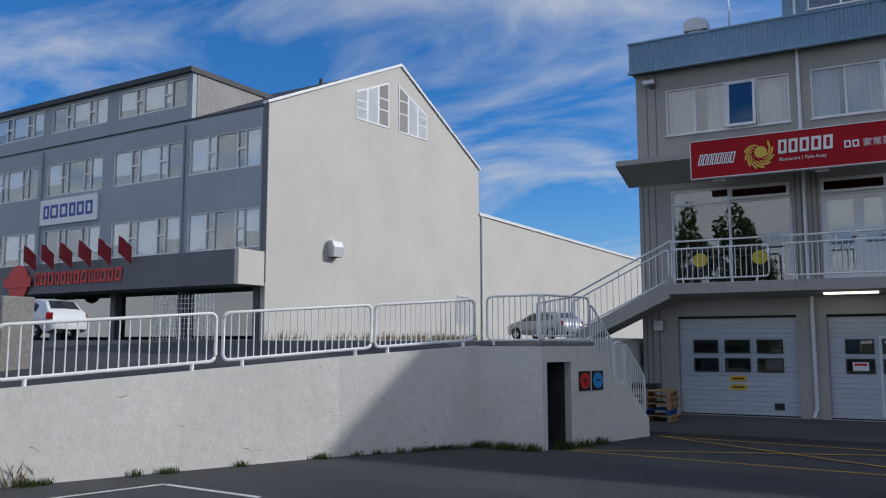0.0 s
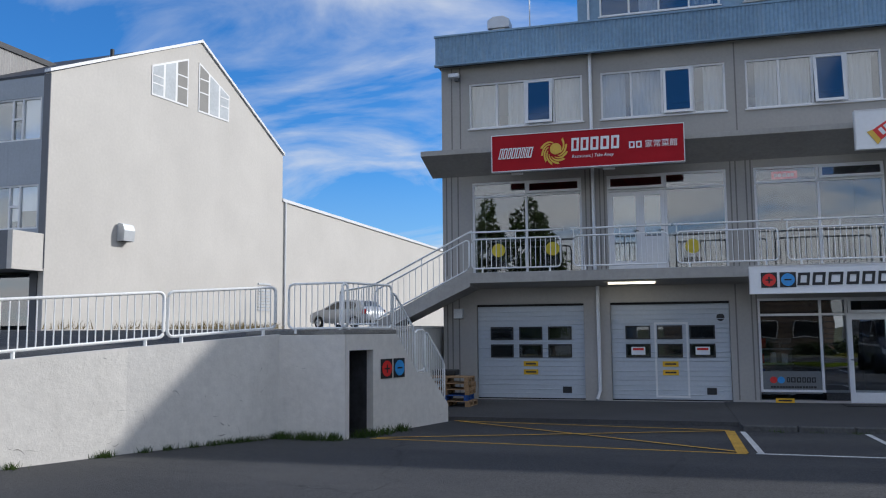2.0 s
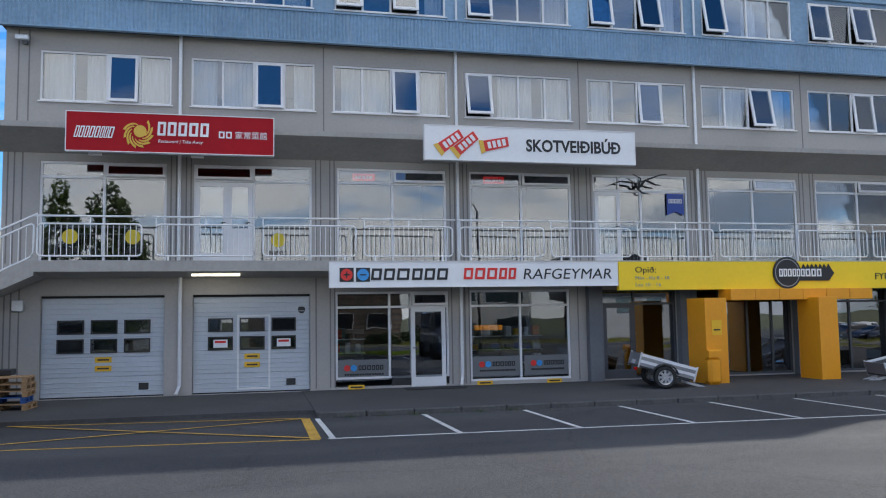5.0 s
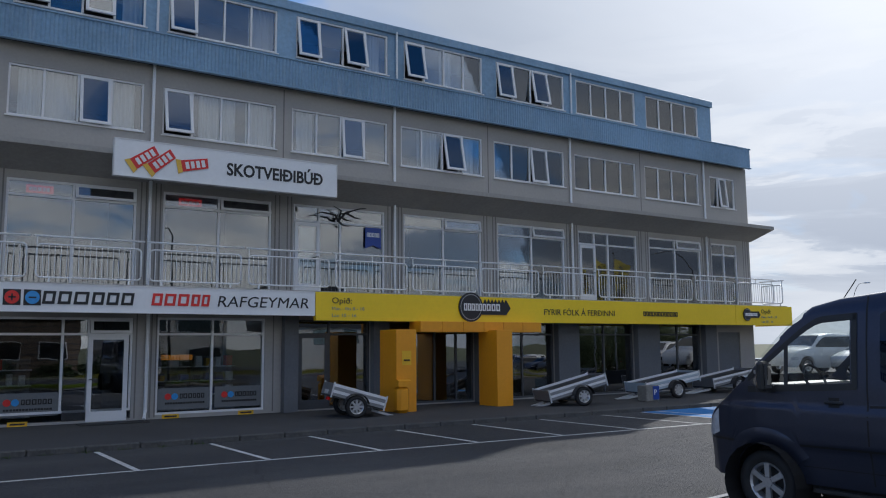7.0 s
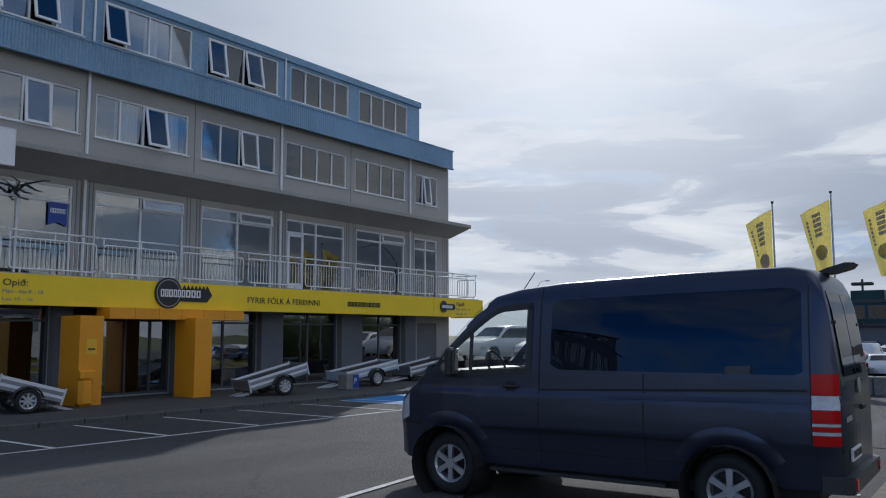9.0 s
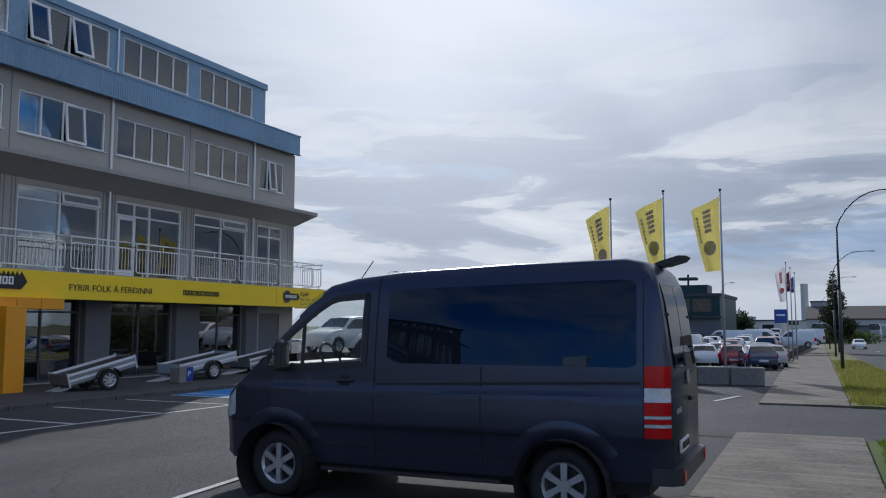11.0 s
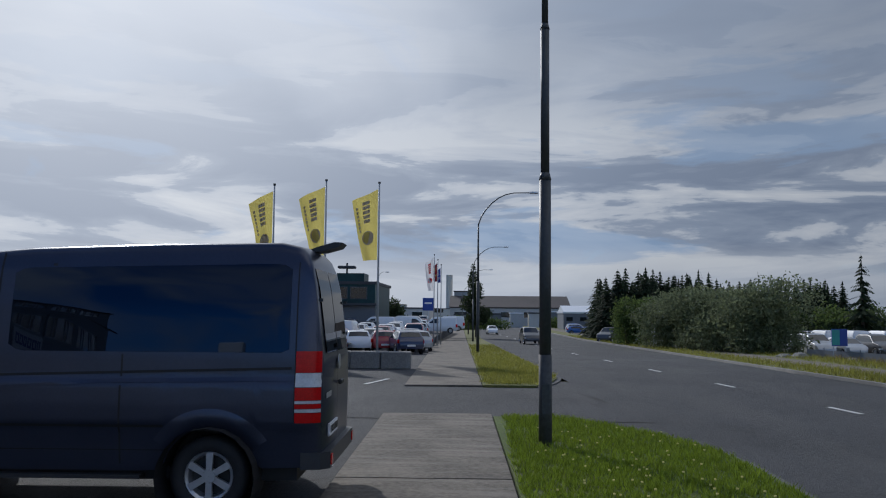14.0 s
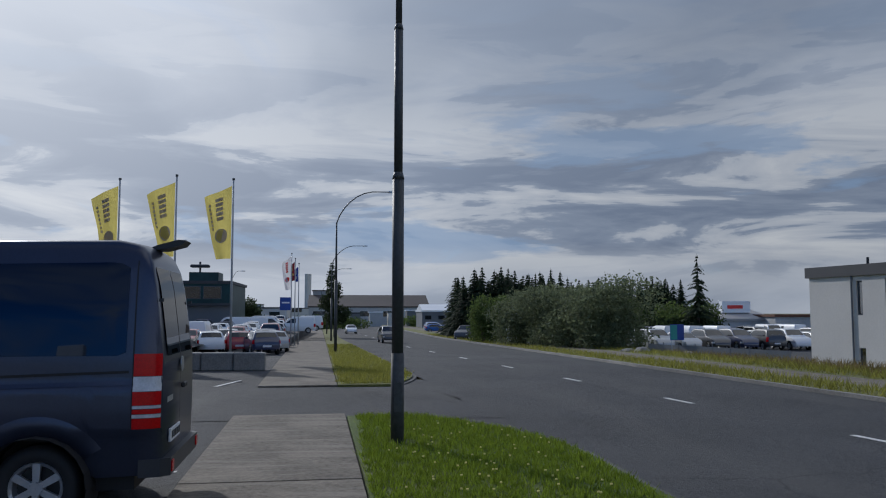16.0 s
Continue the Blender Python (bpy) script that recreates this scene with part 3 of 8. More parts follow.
# tar patches at the lot's entry
TAR = material("tar_patch", (0.022, 0.022, 0.024), 0.75, big=(1.5, 0.3), small=(30, 0.4), bump=0.5)
for k, (x, y, rx, ry, ang) in enumerate(((17.5, -2.5, 0.28, 0.12, 0.3), (20.0, -0.75, 0.5, 0.22, 1.3), (19.0, -2.6, 1.3, 0.05, 0.15), (16.4, -0.9, 1.4, 0.05, 0.1))):
    sheet("tar_patch", [(x + rx * math.cos(t) * math.cos(ang) * (1 + 0.25 * math.sin(3 * t + k)) - ry * math.sin(t) * math.sin(ang), y + rx * math.cos(t) * math.sin(ang) + ry * math.sin(t) * math.cos(ang) * (1 + 0.3 * math.cos(2 * t + k))) for t in (2 * math.pi * j / 18 for j in range(18))], LOT + 0.013, TAR, "dark tar patch on the worn asphalt", "tar patch")
# pavement along the shops, with its kerb
pavement = thing("pavement", "dark paved walk along the shop fronts", "pavement", kind="structure")
part("paving", P([(0.6, 16.75), (31.6, 16.75), (31.6, 22.0), (0.6, 22.0)], "z", -0.2, 0.0), PAVING, pavement)
part("apron", P([(-6.9, 17.35), (-6.9, 22.0), (0.6, 22.0), (0.6, 17.35)], "z", -0.2, -0.012), PAVING, pavement)
kerb_me = None
for k in range(31):
    bm = B(-0.49, 0.49, -0.07, 0.07, -0.12, 0.115, bevel=0.02)
    if kerb_me is None:
        kerb_me = mesh_of("kerbstone", bm, KERBD)
    ob = part("kerbstone", kerb_me, KERBD, pavement, local=True)
    ob.location = (1.1 + k, 16.68, -0.105)

# footpath by the street, in cast slabs
footpath = thing("footpath", "rough grey concrete footpath beside the grass verge", "footpath", kind="structure")
slab_rnd = random.Random(4)
slab_me = mesh_of("path_slab", B(-1.477, 1.477, -0.98, 0.98, -0.08, 0.0, bevel=0.006), PATHM)
for k in range(29):
    x = -6.75 + 2.96 * k
    if 15.2 < x < 22 or x > 26.5:
        continue
    ob = part("path_slab", slab_me, PATHM, footpath, local=True)
    ob.matrix_basis = pose(x, path_r(x) + 1.02, LOT + 0.05 + slab_rnd.uniform(-0.006, 0.006), 0, 0, 1.5)


strip("footpath_east", (27.0, 110), lambda x: path_r(x) + 0.04, lambda x: path_r(x) + 2.0, LOT + 0.05, PATHM, "grey concrete footpath falling away east", "footpath", thick=0.1, step=1.0)


# verges
def verge_edge(x):
    """The near verge's street side, rounding off towards the lot's entry."""
    e = road_l(min(x, 9)) + 0.02
    if x > 10.5:
        e += 1.85 * ((x - 10.5) / 4.5) ** 2
    return min(e, path_r(x) - 0.3)


strip("verge_near", (-40, 15.0), verge_edge, lambda x: path_r(x) + 0.02, LOT + 0.07, GRASS, "bright green mown grass verge with small weeds", "grass", thick=0.12, step=0.4)
strip("kerb_near", (-40, 15.0), lambda x: verge_edge(x) - 0.13, verge_edge, LOT + 0.03, KERBD, "low dark kerb of the grass verge", "kerb", thick=0.1, step=0.4)
strip("verge_island", (21.3, 110), lambda x: road_l(x) + 0.12 if x > 25 else road_l(25) + 0.12 + 0.06 * (25 - x) ** 2, lambda x: path_r(x) + 0.02, LOT + 0.07, DRYGRASS, "dry yellow-green grass verge", "grass", thick=0.12, step=0.6)
strip("kerb_island", (21.3, 110), lambda x: (road_l(x) + 0.12 if x > 25 else road_l(25) + 0.12 + 0.06 * (25 - x) ** 2) - 0.13, lambda x: road_l(x) + 0.12 if x > 25 else road_l(25) + 0.12 + 0.06 * (25 - x) ** 2, LOT + 0.03, KERBD, "dark kerb of the dry grass verge", "kerb", thick=0.1, step=0.6)
strip("verge_far", (-40, 170), lambda x: road_r(x) - 1.9, lambda x: road_r(x) - 0.16, LOT + 0.07, DRYGRASS, "dry grass verge across the street", "grass", thick=0.12)
strip("kerb_far", (-40, 170), lambda x: road_r(x) - 0.16, lambda x: road_r(x), LOT + 0.09, CONCRETE, "grey concrete kerb across the street", "kerb", thick=0.14)
strip("footpath_far", (-40, 170), lambda x: road_r(x) - 3.6, lambda x: road_r(x) - 1.9, LOT + 0.06, PATHM, "grey footpath across the street", "footpath", thick=0.1)
strip("verge_back", (-40, 170), lambda x: road_r(x) - 5.4, lambda x: road_r(x) - 3.6, LOT + 0.06, DRYGRASS, "rough dry grass behind the footpath", "grass", thick=0.12)
bm = bmesh.new()
prev = None
for x in range(38, 142, 4):
    cur = [bm.verts.new((x, y, low_land(x) + 0.02)) for y in (-95, -20.5 + 0.05 * (x - 38))]
    if prev:
        bm.faces.new((prev[0], cur[0], cur[1], prev[1]))
    prev = cur
solo("lot_far", bm, ASPHALT, "asphalt of the lower car lot across the street", "asphalt", kind="structure")

# ---- the long commercial building ----
YF = 22.0
LINES = [-6.815] + [-2.55 + 3.75 * k for k in range(9)] + [30.36]
block = thing("commercial_building", "long beige commercial building with shops, balcony and blue roof edge", "building", m=pose(11.8, 27, 0))
UP = [(LINES[k] + (0.815 if k == 0 else 0.26), LINES[k + 1] - 0.24) for k in range(9)] + [(27.9, 29.55)]
MID = [(LINES[k] + (0.87 if k == 0 else 0.35), LINES[k + 1] - 0.33) for k in range(9)] + [(27.8, 29.5)]
UZ, MZ = (7.58, 8.90), (3.42, 6.02)
LOW = [(-5.86, -2.90, 0.0, 2.58), (-2.20, 0.82, 0.0, 2.58), (1.50, 4.64, 0.06, 2.62), (5.25, 8.23, 0.10, 2.64)]
DARK = [(9.15, 11.6), (12.15, 15.5), (16.2, 19.0), (20.0, 23.0), (24.2, 26.9)]
holes = [(a, b, *UZ) for a, b in UP] + [(a, b, *MZ) for a, b in MID] + LOW + [(a, b, 0.04, 2.62) for a, b in DARK] + [(28.0, 29.4, 0.05, 2.3)]
part("wall", wall_skin(-6.815, 30.36, -0.1, 9.45, YF, YF + 0.22, holes), FACADE, block, "beige painted concrete front wall")
part("side_wall", B(-6.815, -6.60, YF + 0.22, 34, -0.1, 9.45), FACADE, block)
part("side_wall", B(30.14, 30.36, YF + 0.22, 34, -0.1, 9.45), FACADE, block)
part("back_wall", B(-6.6, 30.14, 33.8, 34, -0.1, 9.45), FACADE, block)
for z in (0.0, 3.3, 6.75, 9.4):
    part("floor_slab", B(-6.6, 30.14, YF + 0.22, 33.8, z - 0.22, z - 0.012), INSIDE, block)
for k, x in enumerate((-2.55, 1.2, 4.95, 8.7, 16.0, 23.6)):
    part("partition", B(x - 0.06, x + 0.06, YF + 0.22, 33.8, 0, 9.2), INSIDE, block)
# unseen wall whose dark colour stands in for unlit depth
part("inner_wall", B(-6.6, 30.14, 26.8, 26.95, 0, 9.2), INSIDE_SHADE, block)
# grooves in the piers: flat strips, the recess shade put into their colour
def grooves(xs, z0, z1):
    for x in xs:
        part("groove", B(x - 0.018, x + 0.018, YF - 0.004, YF + 0.01, z0, z1), GROOVE, block)
for k, x in enumerate(LINES):
    offs = (0.12, 0.27, 0.46) if k == 0 else ((-0.45, -0.3, -0.15) if k == 10 else (-0.22, -0.09, 0.16, 0.28))
    grooves([x + o for o in offs], 3.4, 6.55)
    if k in (0, 2, 3, 4):
        grooves([x + o for o in offs if abs(o) > 0.1], 0.05, 3.0)
    if 0 < k < 10 and k % 2 == 0:
        grooves([x], 6.8, 9.4)
    if k == 0:
        grooves([x + 0.3, x + 0.55], 6.8, 9.4)
# rainwater pipes
for k in (1, 3, 5, 7, 9):
    x = LINES[k] - 0.01
    pipe = part("downpipe", Tb([(x, 21.93, 9.45), (x, 21.93, 6.76)], 0.045), RAILP, block, "pale rainwater pipe")
    part("downpipe", Tb([(x, 21.93, 6.3), (x, 21.93, 3.4)], 0.045), RAILP, block, "pale rainwater pipe")
    if k <= 3:
        part("downpipe", Tb([(x + 0.05, 21.93, 3.1), (x + 0.05, 21.93, 0.25), (x - 0.02, 21.75, 0.03)], 0.05), RAILP, block, "pale rainwater pipe")
# canopy between the upper floors, thicker towards the wall
part("canopy", P([(20.8, 6.62), (20.8, 6.755), (YF, 6.80), (YF, 6.22)], "x", -7.1, 30.46), SLABM, block, "weathered concrete canopy")
part("balcony", P([(20.75, 3.12), (20.75, 3.385), (YF, 3.40), (YF, 3.02)], "x", -5.75, 31.0), SLABM, block, "weathered concrete balcony slab")
# corrugated roof edge
def corrugated(x0, x1, y, z0, z1, pitch=0.10, depth=0.035):
    bm = bmesh.new()
    n = int((x1 - x0) / (pitch / 2))
    prev = None
    for i in range(n + 1):
        x = x0 + (x1 - x0) * i / n
        yy = y - (depth if i % 2 else 0)
        cur = (bm.verts.new((x, yy, z0)), bm.verts.new((x, yy, z1)))
        if prev:
            bm.faces.new((prev[0], cur[0], cur[1], prev[1]))
        prev = cur
    return bm
part("roof_edge", corrugated(-6.9, 30.24, 21.65, 9.43, 10.24), FASCIA, block, "blue corrugated metal roof edge")
part("roof", B(-6.9, 30.24, 21.66, 34, 9.45, 10.22), ROOFD, block)
part("roof_trim", B(-6.93, 30.27, 21.60, 21.72, 10.225, 10.285, bevel=0.01), FASCIA, block)
part("roof_trim", B(-6.93, 30.27, 21.61, 21.75, 9.39, 9.432), FASCIA, block)
# penthouse storey
PH = [(LINES[k] + 0.30, LINES[k + 1] - 0.30) for k in range(1, 9)]
PX0, PX1 = -2.85, 27.98
PZ = (10.42, 11.72)
part("penthouse_wall", wall_skin(PX0, PX1, 10.25, 12.0, 21.86, 22.05, [(a, b, *PZ) for a, b in PH]), FASCIA, block, "blue-grey clad set-back top storey")
part("penthouse_side", B(PX0, PX0 + 0.15, 22.05, 30, 10.25, 12.0), FASCIA, block)
part("penthouse_side", B(PX1 - 0.15, PX1, 22.05, 30, 10.25, 12.0), FASCIA, block)
part("penthouse_roof", B(PX0 - 0.06, PX1 + 0.06, 21.78, 30, 11.83, 12.1, bevel=0.015), FASCIA, block)
# dark colour in place of the penthouse's shaded rooms
part("penthouse_inside", B(PX0 + 0.2, PX1 - 0.2, 24.0, 24.1, 10.25, 11.8), INSIDE_SHADE, block)
for k in range(1, 9, 2):
    part("penthouse_pipe", Tb([(LINES[k], 21.8, 11.9), (LINES[k], 21.8, 10.3)], 0.035), RAILP, block)
vent = thing("roof_vent", "grey metal box vent on the flat roof", "vent", m=pose(-5.15, 22.4, 10.24) @ Matrix.Diagonal((0.42, 0.5, 0.52, 1)))
part("vent_base", B(-0.42, 0.42, -0.4, 0.4, 0, 0.75), GALV, vent, local=True)
part("vent_hood", P([(-0.75, 0.6), (0.75, 0.6), (0.75, 1.05), (0.35, 1.25), (-0.35, 1.25), (-0.75, 1.05)], "y", -0.5, 0.5), GALV, vent, local=True)
mast = solo("roof_mast", Tb([(-4.35, 22.9, 10.22), (-4.35, 22.9, 13.0)], 0.025, r1=0.012), GALV, "thin grey metal roof mast", "mast")

glass_rnd = random.Random(8)


def curtain_bm(x0, x1, z0, z1, y, amp=0.03):
    bm = bmesh.new()
    n = max(6, int((x1 - x0) / 0.035))
    ph = glass_rnd.uniform(0, 6)
    prev = None
    for i in range(n + 1):
        x = x0 + (x1 - x0) * i / n
        yy = y + amp * math.sin(x * 48 + ph + 1.7 * math.sin(x * 9 + ph))
        cur = (bm.verts.new((x, yy, z0)), bm.verts.new((x, yy, z1)))
        if prev:
            bm.faces.new((prev[0], cur[0], cur[1], prev[1]))
        prev = cur
    return bm


def band_window(parent, x0, x1, z0, z1, y, kinds, frame_mat=WHITEF, glass=GLASS, mull=0.05):
    """A row of lights in one frame. f: fixed; c: casement in a raised white sash; o: a sash tilted open; a capital letter hangs a curtain behind it."""
    n = len(kinds)
    w = (x1 - x0) / n
    lights = [(x0 + w * i + (0.05 if i == 0 else mull / 2), x0 + w * (i + 1) - (0.05 if i == n - 1 else mull / 2), z0 + 0.05, z1 - 0.05) for i in range(n)]
    win = part("window", wall_skin(x0, x1, z0, z1, y - 0.02, y + 0.08, lights), frame_mat, parent)
    part("sill", B(x0 - 0.04, x1 + 0.04, y - 0.10, y - 0.022, z0 - 0.035, z0 - 0.004), frame_mat, win)
    for i, kd in enumerate(kinds):
        a, b = x0 + w * i + 0.03, x0 + w * (i + 1) - 0.03
        if kd.lower() == "f":
            pane = part("pane", B(a, b, y + 0.025, y + 0.033, z0 + 0.05, z1 - 0.05), glass, win)
        else:
            sash = bmesh.new()
            frame_ring(sash, a, b, z0 + 0.02, z1 - 0.03, y - 0.05, y - 0.0, 0.075)
            pbm = B(a + 0.07, b - 0.07, y - 0.03, y - 0.022, z0 + 0.09, z1 - 0.1)
            if kd.lower() in "oc":
                rot = Matrix.Rotation(radians(-9 - glass_rnd.uniform(0, 5) if kd.lower() == "o" else -5.0 - glass_rnd.uniform(0, 1.5)), 3, "X")
                for q in (sash, pbm):
                    bmesh.ops.rotate(q, verts=q.verts, cent=(a, y - 0.02, z1 - 0.03), matrix=rot)
            part("sash", sash, WHITEF, win)
            pane = part("pane", pbm, glass, win)
        pane.visible_shadow = False
        if kd.isupper():
            u0, u1 = glass_rnd.choice(((0.0, 1.0), (0.0, 1.0), (0.0, 0.62), (0.34, 1.0), (0.0, 0.8)))
            part("curtain", curtain_bm(a - 0.02 + (b - a) * u0, b + 0.02 - (b - a) * (1 - u1), z0 - 0.02, z1 + 0.1, y + 0.30), CURTAIN, win)
    return win


UPK = ["FFcF", "FFcF", "FFcF", "oFFF", "Ffcf", "fFoF", "fFcf", "fFfF", "FfFf", "FcF"]
for (a, b), kd in zip(UP, UPK):
    band_window(block, a, b, *UZ, YF + 0.05, kd)
for (a, b), kd in zip(PH, ["fFfF", "ofoF", "offF", "ofoF", "ofFf", "ofoF", "FFFF", "fFfF"]):
    band_window(block, a, b, *PZ, 21.90, kd)


def shop_window(parent, x0, x1, z0, z1, y, cols, transom, frame_mat=WHITEF, glass=GLASS, rail=0.06, dark_top=()):
    """Large shop glazing: columns at the given fractions, a transom bar, panes."""
    if z0 < 2.5 and glass is GLASS:
        glass = GLASSG
    xs = [x0] + [x0 + (x1 - x0) * c for c in cols] + [x1]
    zs = [z0, transom, z1] if transom else [z0, z1]
    lights = [(a + (rail if a == x0 else rail / 2), b - (rail if b == x1 else rail / 2), lo + (rail if lo == z0 else rail / 2), hi - (rail if hi == z1 else rail / 2)) for a, b in zip(xs, xs[1:]) for lo, hi in zip(zs, zs[1:])]
    win = part("window", wall_skin(x0, x1, z0, z1, y - 0.02, y + 0.1, lights), frame_mat, parent)
    for i, (a, b) in enumerate(zip(xs, xs[1:])):
        for j, (lo, hi) in enumerate(((z0, transom), (transom, z1)) if transom else ((z0, z1),)):
            pbm = B(a + 0.02, b - 0.02, y + 0.02, y + 0.03, lo + 0.02, hi - 0.02)
            if j == 1 and i in dark_top:
                sash = bmesh.new()
                frame_ring(sash, a + 0.03, b - 0.03, lo + 0.02, hi - 0.03, y - 0.07, y - 0.03, 0.07)
                pbm.free()
                pbm = B(a + 0.08, b - 0.08, y - 0.055, y - 0.047, lo + 0.08, hi - 0.09)
                for q in (sash, pbm):
                    bmesh.ops.rotate(q, verts=q.verts, cent=(a, y - 0.05, hi - 0.03), matrix=Matrix.Rotation(radians(-8), 3, "X"))
                part("vent_sash", sash, frame_mat, win)
            part("pane", pbm, glass, win).visible_shadow = False
    return win


def glass_door(parent, x0, x1, z0, z1, y, mat, hinge_left=True, rail=0.11, kick=0.25, glass=GLASS):
    bm = bmesh.new()
    frame_ring(bm, x0, x1, z0, z1, y - 0.05, y + 0.0, rail)
    d = part("door", bm, mat, parent)
    part("kick_panel", B(x0 + rail, x1 - rail, y - 0.045, y - 0.005, z0 + rail, z0 + kick), mat, d)
    part("door_pane", B(x0 + rail, x1 - rail, y - 0.03, y - 0.022, z0 + kick, z1 - rail), glass, d).visible_shadow = False
    hx = x1 - rail / 2 if hinge_left else x0 + rail / 2
    part("door_handle", Tb([(hx, y - 0.05, z0 + 1.05), (hx, y - 0.11, z0 + 1.05), (hx + (-0.12 if hinge_left else 0.12), y - 0.11, z0 + 1.05)], 0.012), BLACKP, d, "dark lever handle")
    return d


for k, (a, b) in enumerate(MID):
    if k == 9:
        shop_window(block, a, b, *MZ, YF + 0.05, [0.5], 5.55)
    elif k == 1:
        shop_window(block, a, b, *MZ, YF + 0.05, [0.5], 5.60, dark_top=(0,))
        glass_door(block, a + 0.05, a + 0.86, 3.43, 5.55, YF + 0.03, WHITEF)
        glass_door(block, a + 0.86, a + 1.50, 3.43, 5.55, YF + 0.03, WHITEF, kick=0.9)
    elif k == 4:
        shop_window(block, a, b, *MZ, YF + 0.05, [0.27, 0.5], 5.55)
        glass_door(block, a + 0.04, a + 0.84, 3.43, 5.5, YF + 0.03, WHITEF)
    elif k == 7:
        shop_window(block, a, b, *MZ, YF + 0.05, [0.27, 0.5], 5.55)
        glass_door(block, a + 0.04, a + 0.84, 3.43, 5.5, YF + 0.03, WHITEF)
    else:
        shop_window(block, a, b, *MZ, YF + 0.05, [0.5], 5.62, dark_top=((1,), (), (1,), (1,), (), (1,), (1,), (), (1,))[k])


# sectional garage doors
def garage_door(x0, x1, z0, z1, wicket):
    y = YF + 0.14
    gd = part("garage_door", B(x0, x1, y + 0.03, y + 0.05, z0, z1), DOORM, block, "pale blue-grey sectional garage door")
    n = 5
    h = (z1 - 0.08 - z0 - 0.03) / n
    cols = [x0 + (x1 - x0) * c for c in (0.125, 0.395, 0.665)]
    ww, wh = 0.64, 0.36
    rows = (z0 + 1.12, z0 + 1.60)
    for i in range(n):
        a, b = z0 + 0.03 + h * i, z0 + 0.03 + h * (i + 1) - 0.012
        part("door_panel", B(x0 + 0.01, x1 - 0.01, y, y + 0.03, a, b, bevel=0.006), DOORM, gd)
        for f in (0.25, 0.5, 0.75):
            zr = a + (b - a) * f
            part("door_rib", P([(y - 0.001, zr - 0.014), (y - 0.013, zr - 0.006), (y - 0.013, zr + 0.006), (y - 0.001, zr + 0.014)], "x", x0 + 0.01, x1 - 0.01), DOORM, gd)
    for x in cols:
        for z in rows:
            fr = bmesh.new()
            frame_ring(fr, x, x + ww, z, z + wh, y - 0.04, y + 0.01, 0.035)
            part("light_frame", fr, BLACKP, gd)
            part("light_pane", B(x + 0.03, x + ww - 0.03, y - 0.027, y - 0.022, z + 0.03, z + wh - 0.03), GLASSG, gd)
            # dark sheet stands in for the unlit garage behind the pane
            part("light_backing", B(x + 0.03, x + ww - 0.03, y - 0.0185, y - 0.0145, z + 0.03, z + wh - 0.03), INSIDE_SHADE, gd)
    part("rubber_seal", B(x0, x1, y - 0.01, y + 0.05, z0, z0 + 0.03), BLACK, gd)
    part("top_seal", B(x0, x1, y - 0.02, y + 0.05, z1 - 0.06, z1 - 0.004), BLACK, gd)
    part("bottom_latch", B(x1 - 0.62, x1 - 0.38, y - 0.02, y + 0.0, z0 + 0.17, z0 + 0.34), BLACKP, gd)
    for z in (z0 + 0.66, z0 + 0.88):
        lab = part("warning_label", B((x0 + x1) / 2 - 0.2, (x0 + x1) / 2 + 0.2, y - 0.020, y - 0.014, z, z + 0.14), YLABEL, gd, "yellow warning label")
        part("label_text", B((x0 + x1) / 2 - 0.14, (x0 + x1) / 2 + 0.14, y - 0.025, y - 0.021, z + 0.05, z + 0.09), BLACKT, lab)
    if wicket:
        fr = bmesh.new()
        frame_ring(fr, x0 + 1.12, x0 + 1.98, z0 + 0.08, z0 + 2.04, y - 0.022, y - 0.001, 0.05)
        part("wicket_frame", fr, WHITEF, gd)
        part("round_vent", disc(bmesh.new(), x1 - 0.22, y - 0.002, z1 - 0.42, 0.1), BLACKP, gd)
        for x in (cols[0], cols[2]):
            part("notice", B(x + 0.14, x + 0.5, y - 0.034, y - 0.030, rows[0] + 0.07, rows[0] + 0.28), WHITES, gd, "white paper notice")
            part("notice_bar", B(x + 0.18, x + 0.46, y - 0.038, y - 0.0345, rows[0] + 0.19, rows[0] + 0.25), REDT, gd)
    return gd


garage_door(*LOW[0], False)
garage_door(*LOW[1], True)
# shop glazing on the ground floor
a, b, z0, z1 = LOW[2]
shop_window(block, a, b, z0 + 0.2, z1, YF + 0.06, [0.47, 0.66], 2.2, dark_top=(2,))
part("door_leaf_dark", B(a + 1.52, a + 2.06, YF + 0.02, YF + 0.05, z0, 2.15), GLASSD, block, "dark tinted glass side panel")
glass_door(block, a + 2.07, a + 3.04, 0.02, 2.17, YF + 0.04, WHITEF, hinge_left=False)
pa, pb = a + (b - a) * 0.485, a + (b - a) * 0.645
poster = part("poster_panel", B(pa, pb, YF + 0.13, YF + 0.14, 0.25, 2.1), BLACKP, block, "dark window panel with pale print")
for k, (z, w) in enumerate(((1.75, 0.20), (1.70, 0.26), (1.65, 0.22), (1.42, 0.36), (1.16, 0.30), (1.10, 0.36), (1.04, 0.24), (0.82, 0.34), (0.76, 0.36), (0.70, 0.30), (0.64, 0.34))):
    c = (pa + pb) / 2
    part("poster_print", B(c - w / 2, c + w / 2, YF + 0.122, YF + 0.128, z, z + 0.028), GREYT, poster)
a, b, z0, z1 = LOW[3]
shop_window(block, a, b, z0, z1, YF + 0.06, [0.5], 2.2)
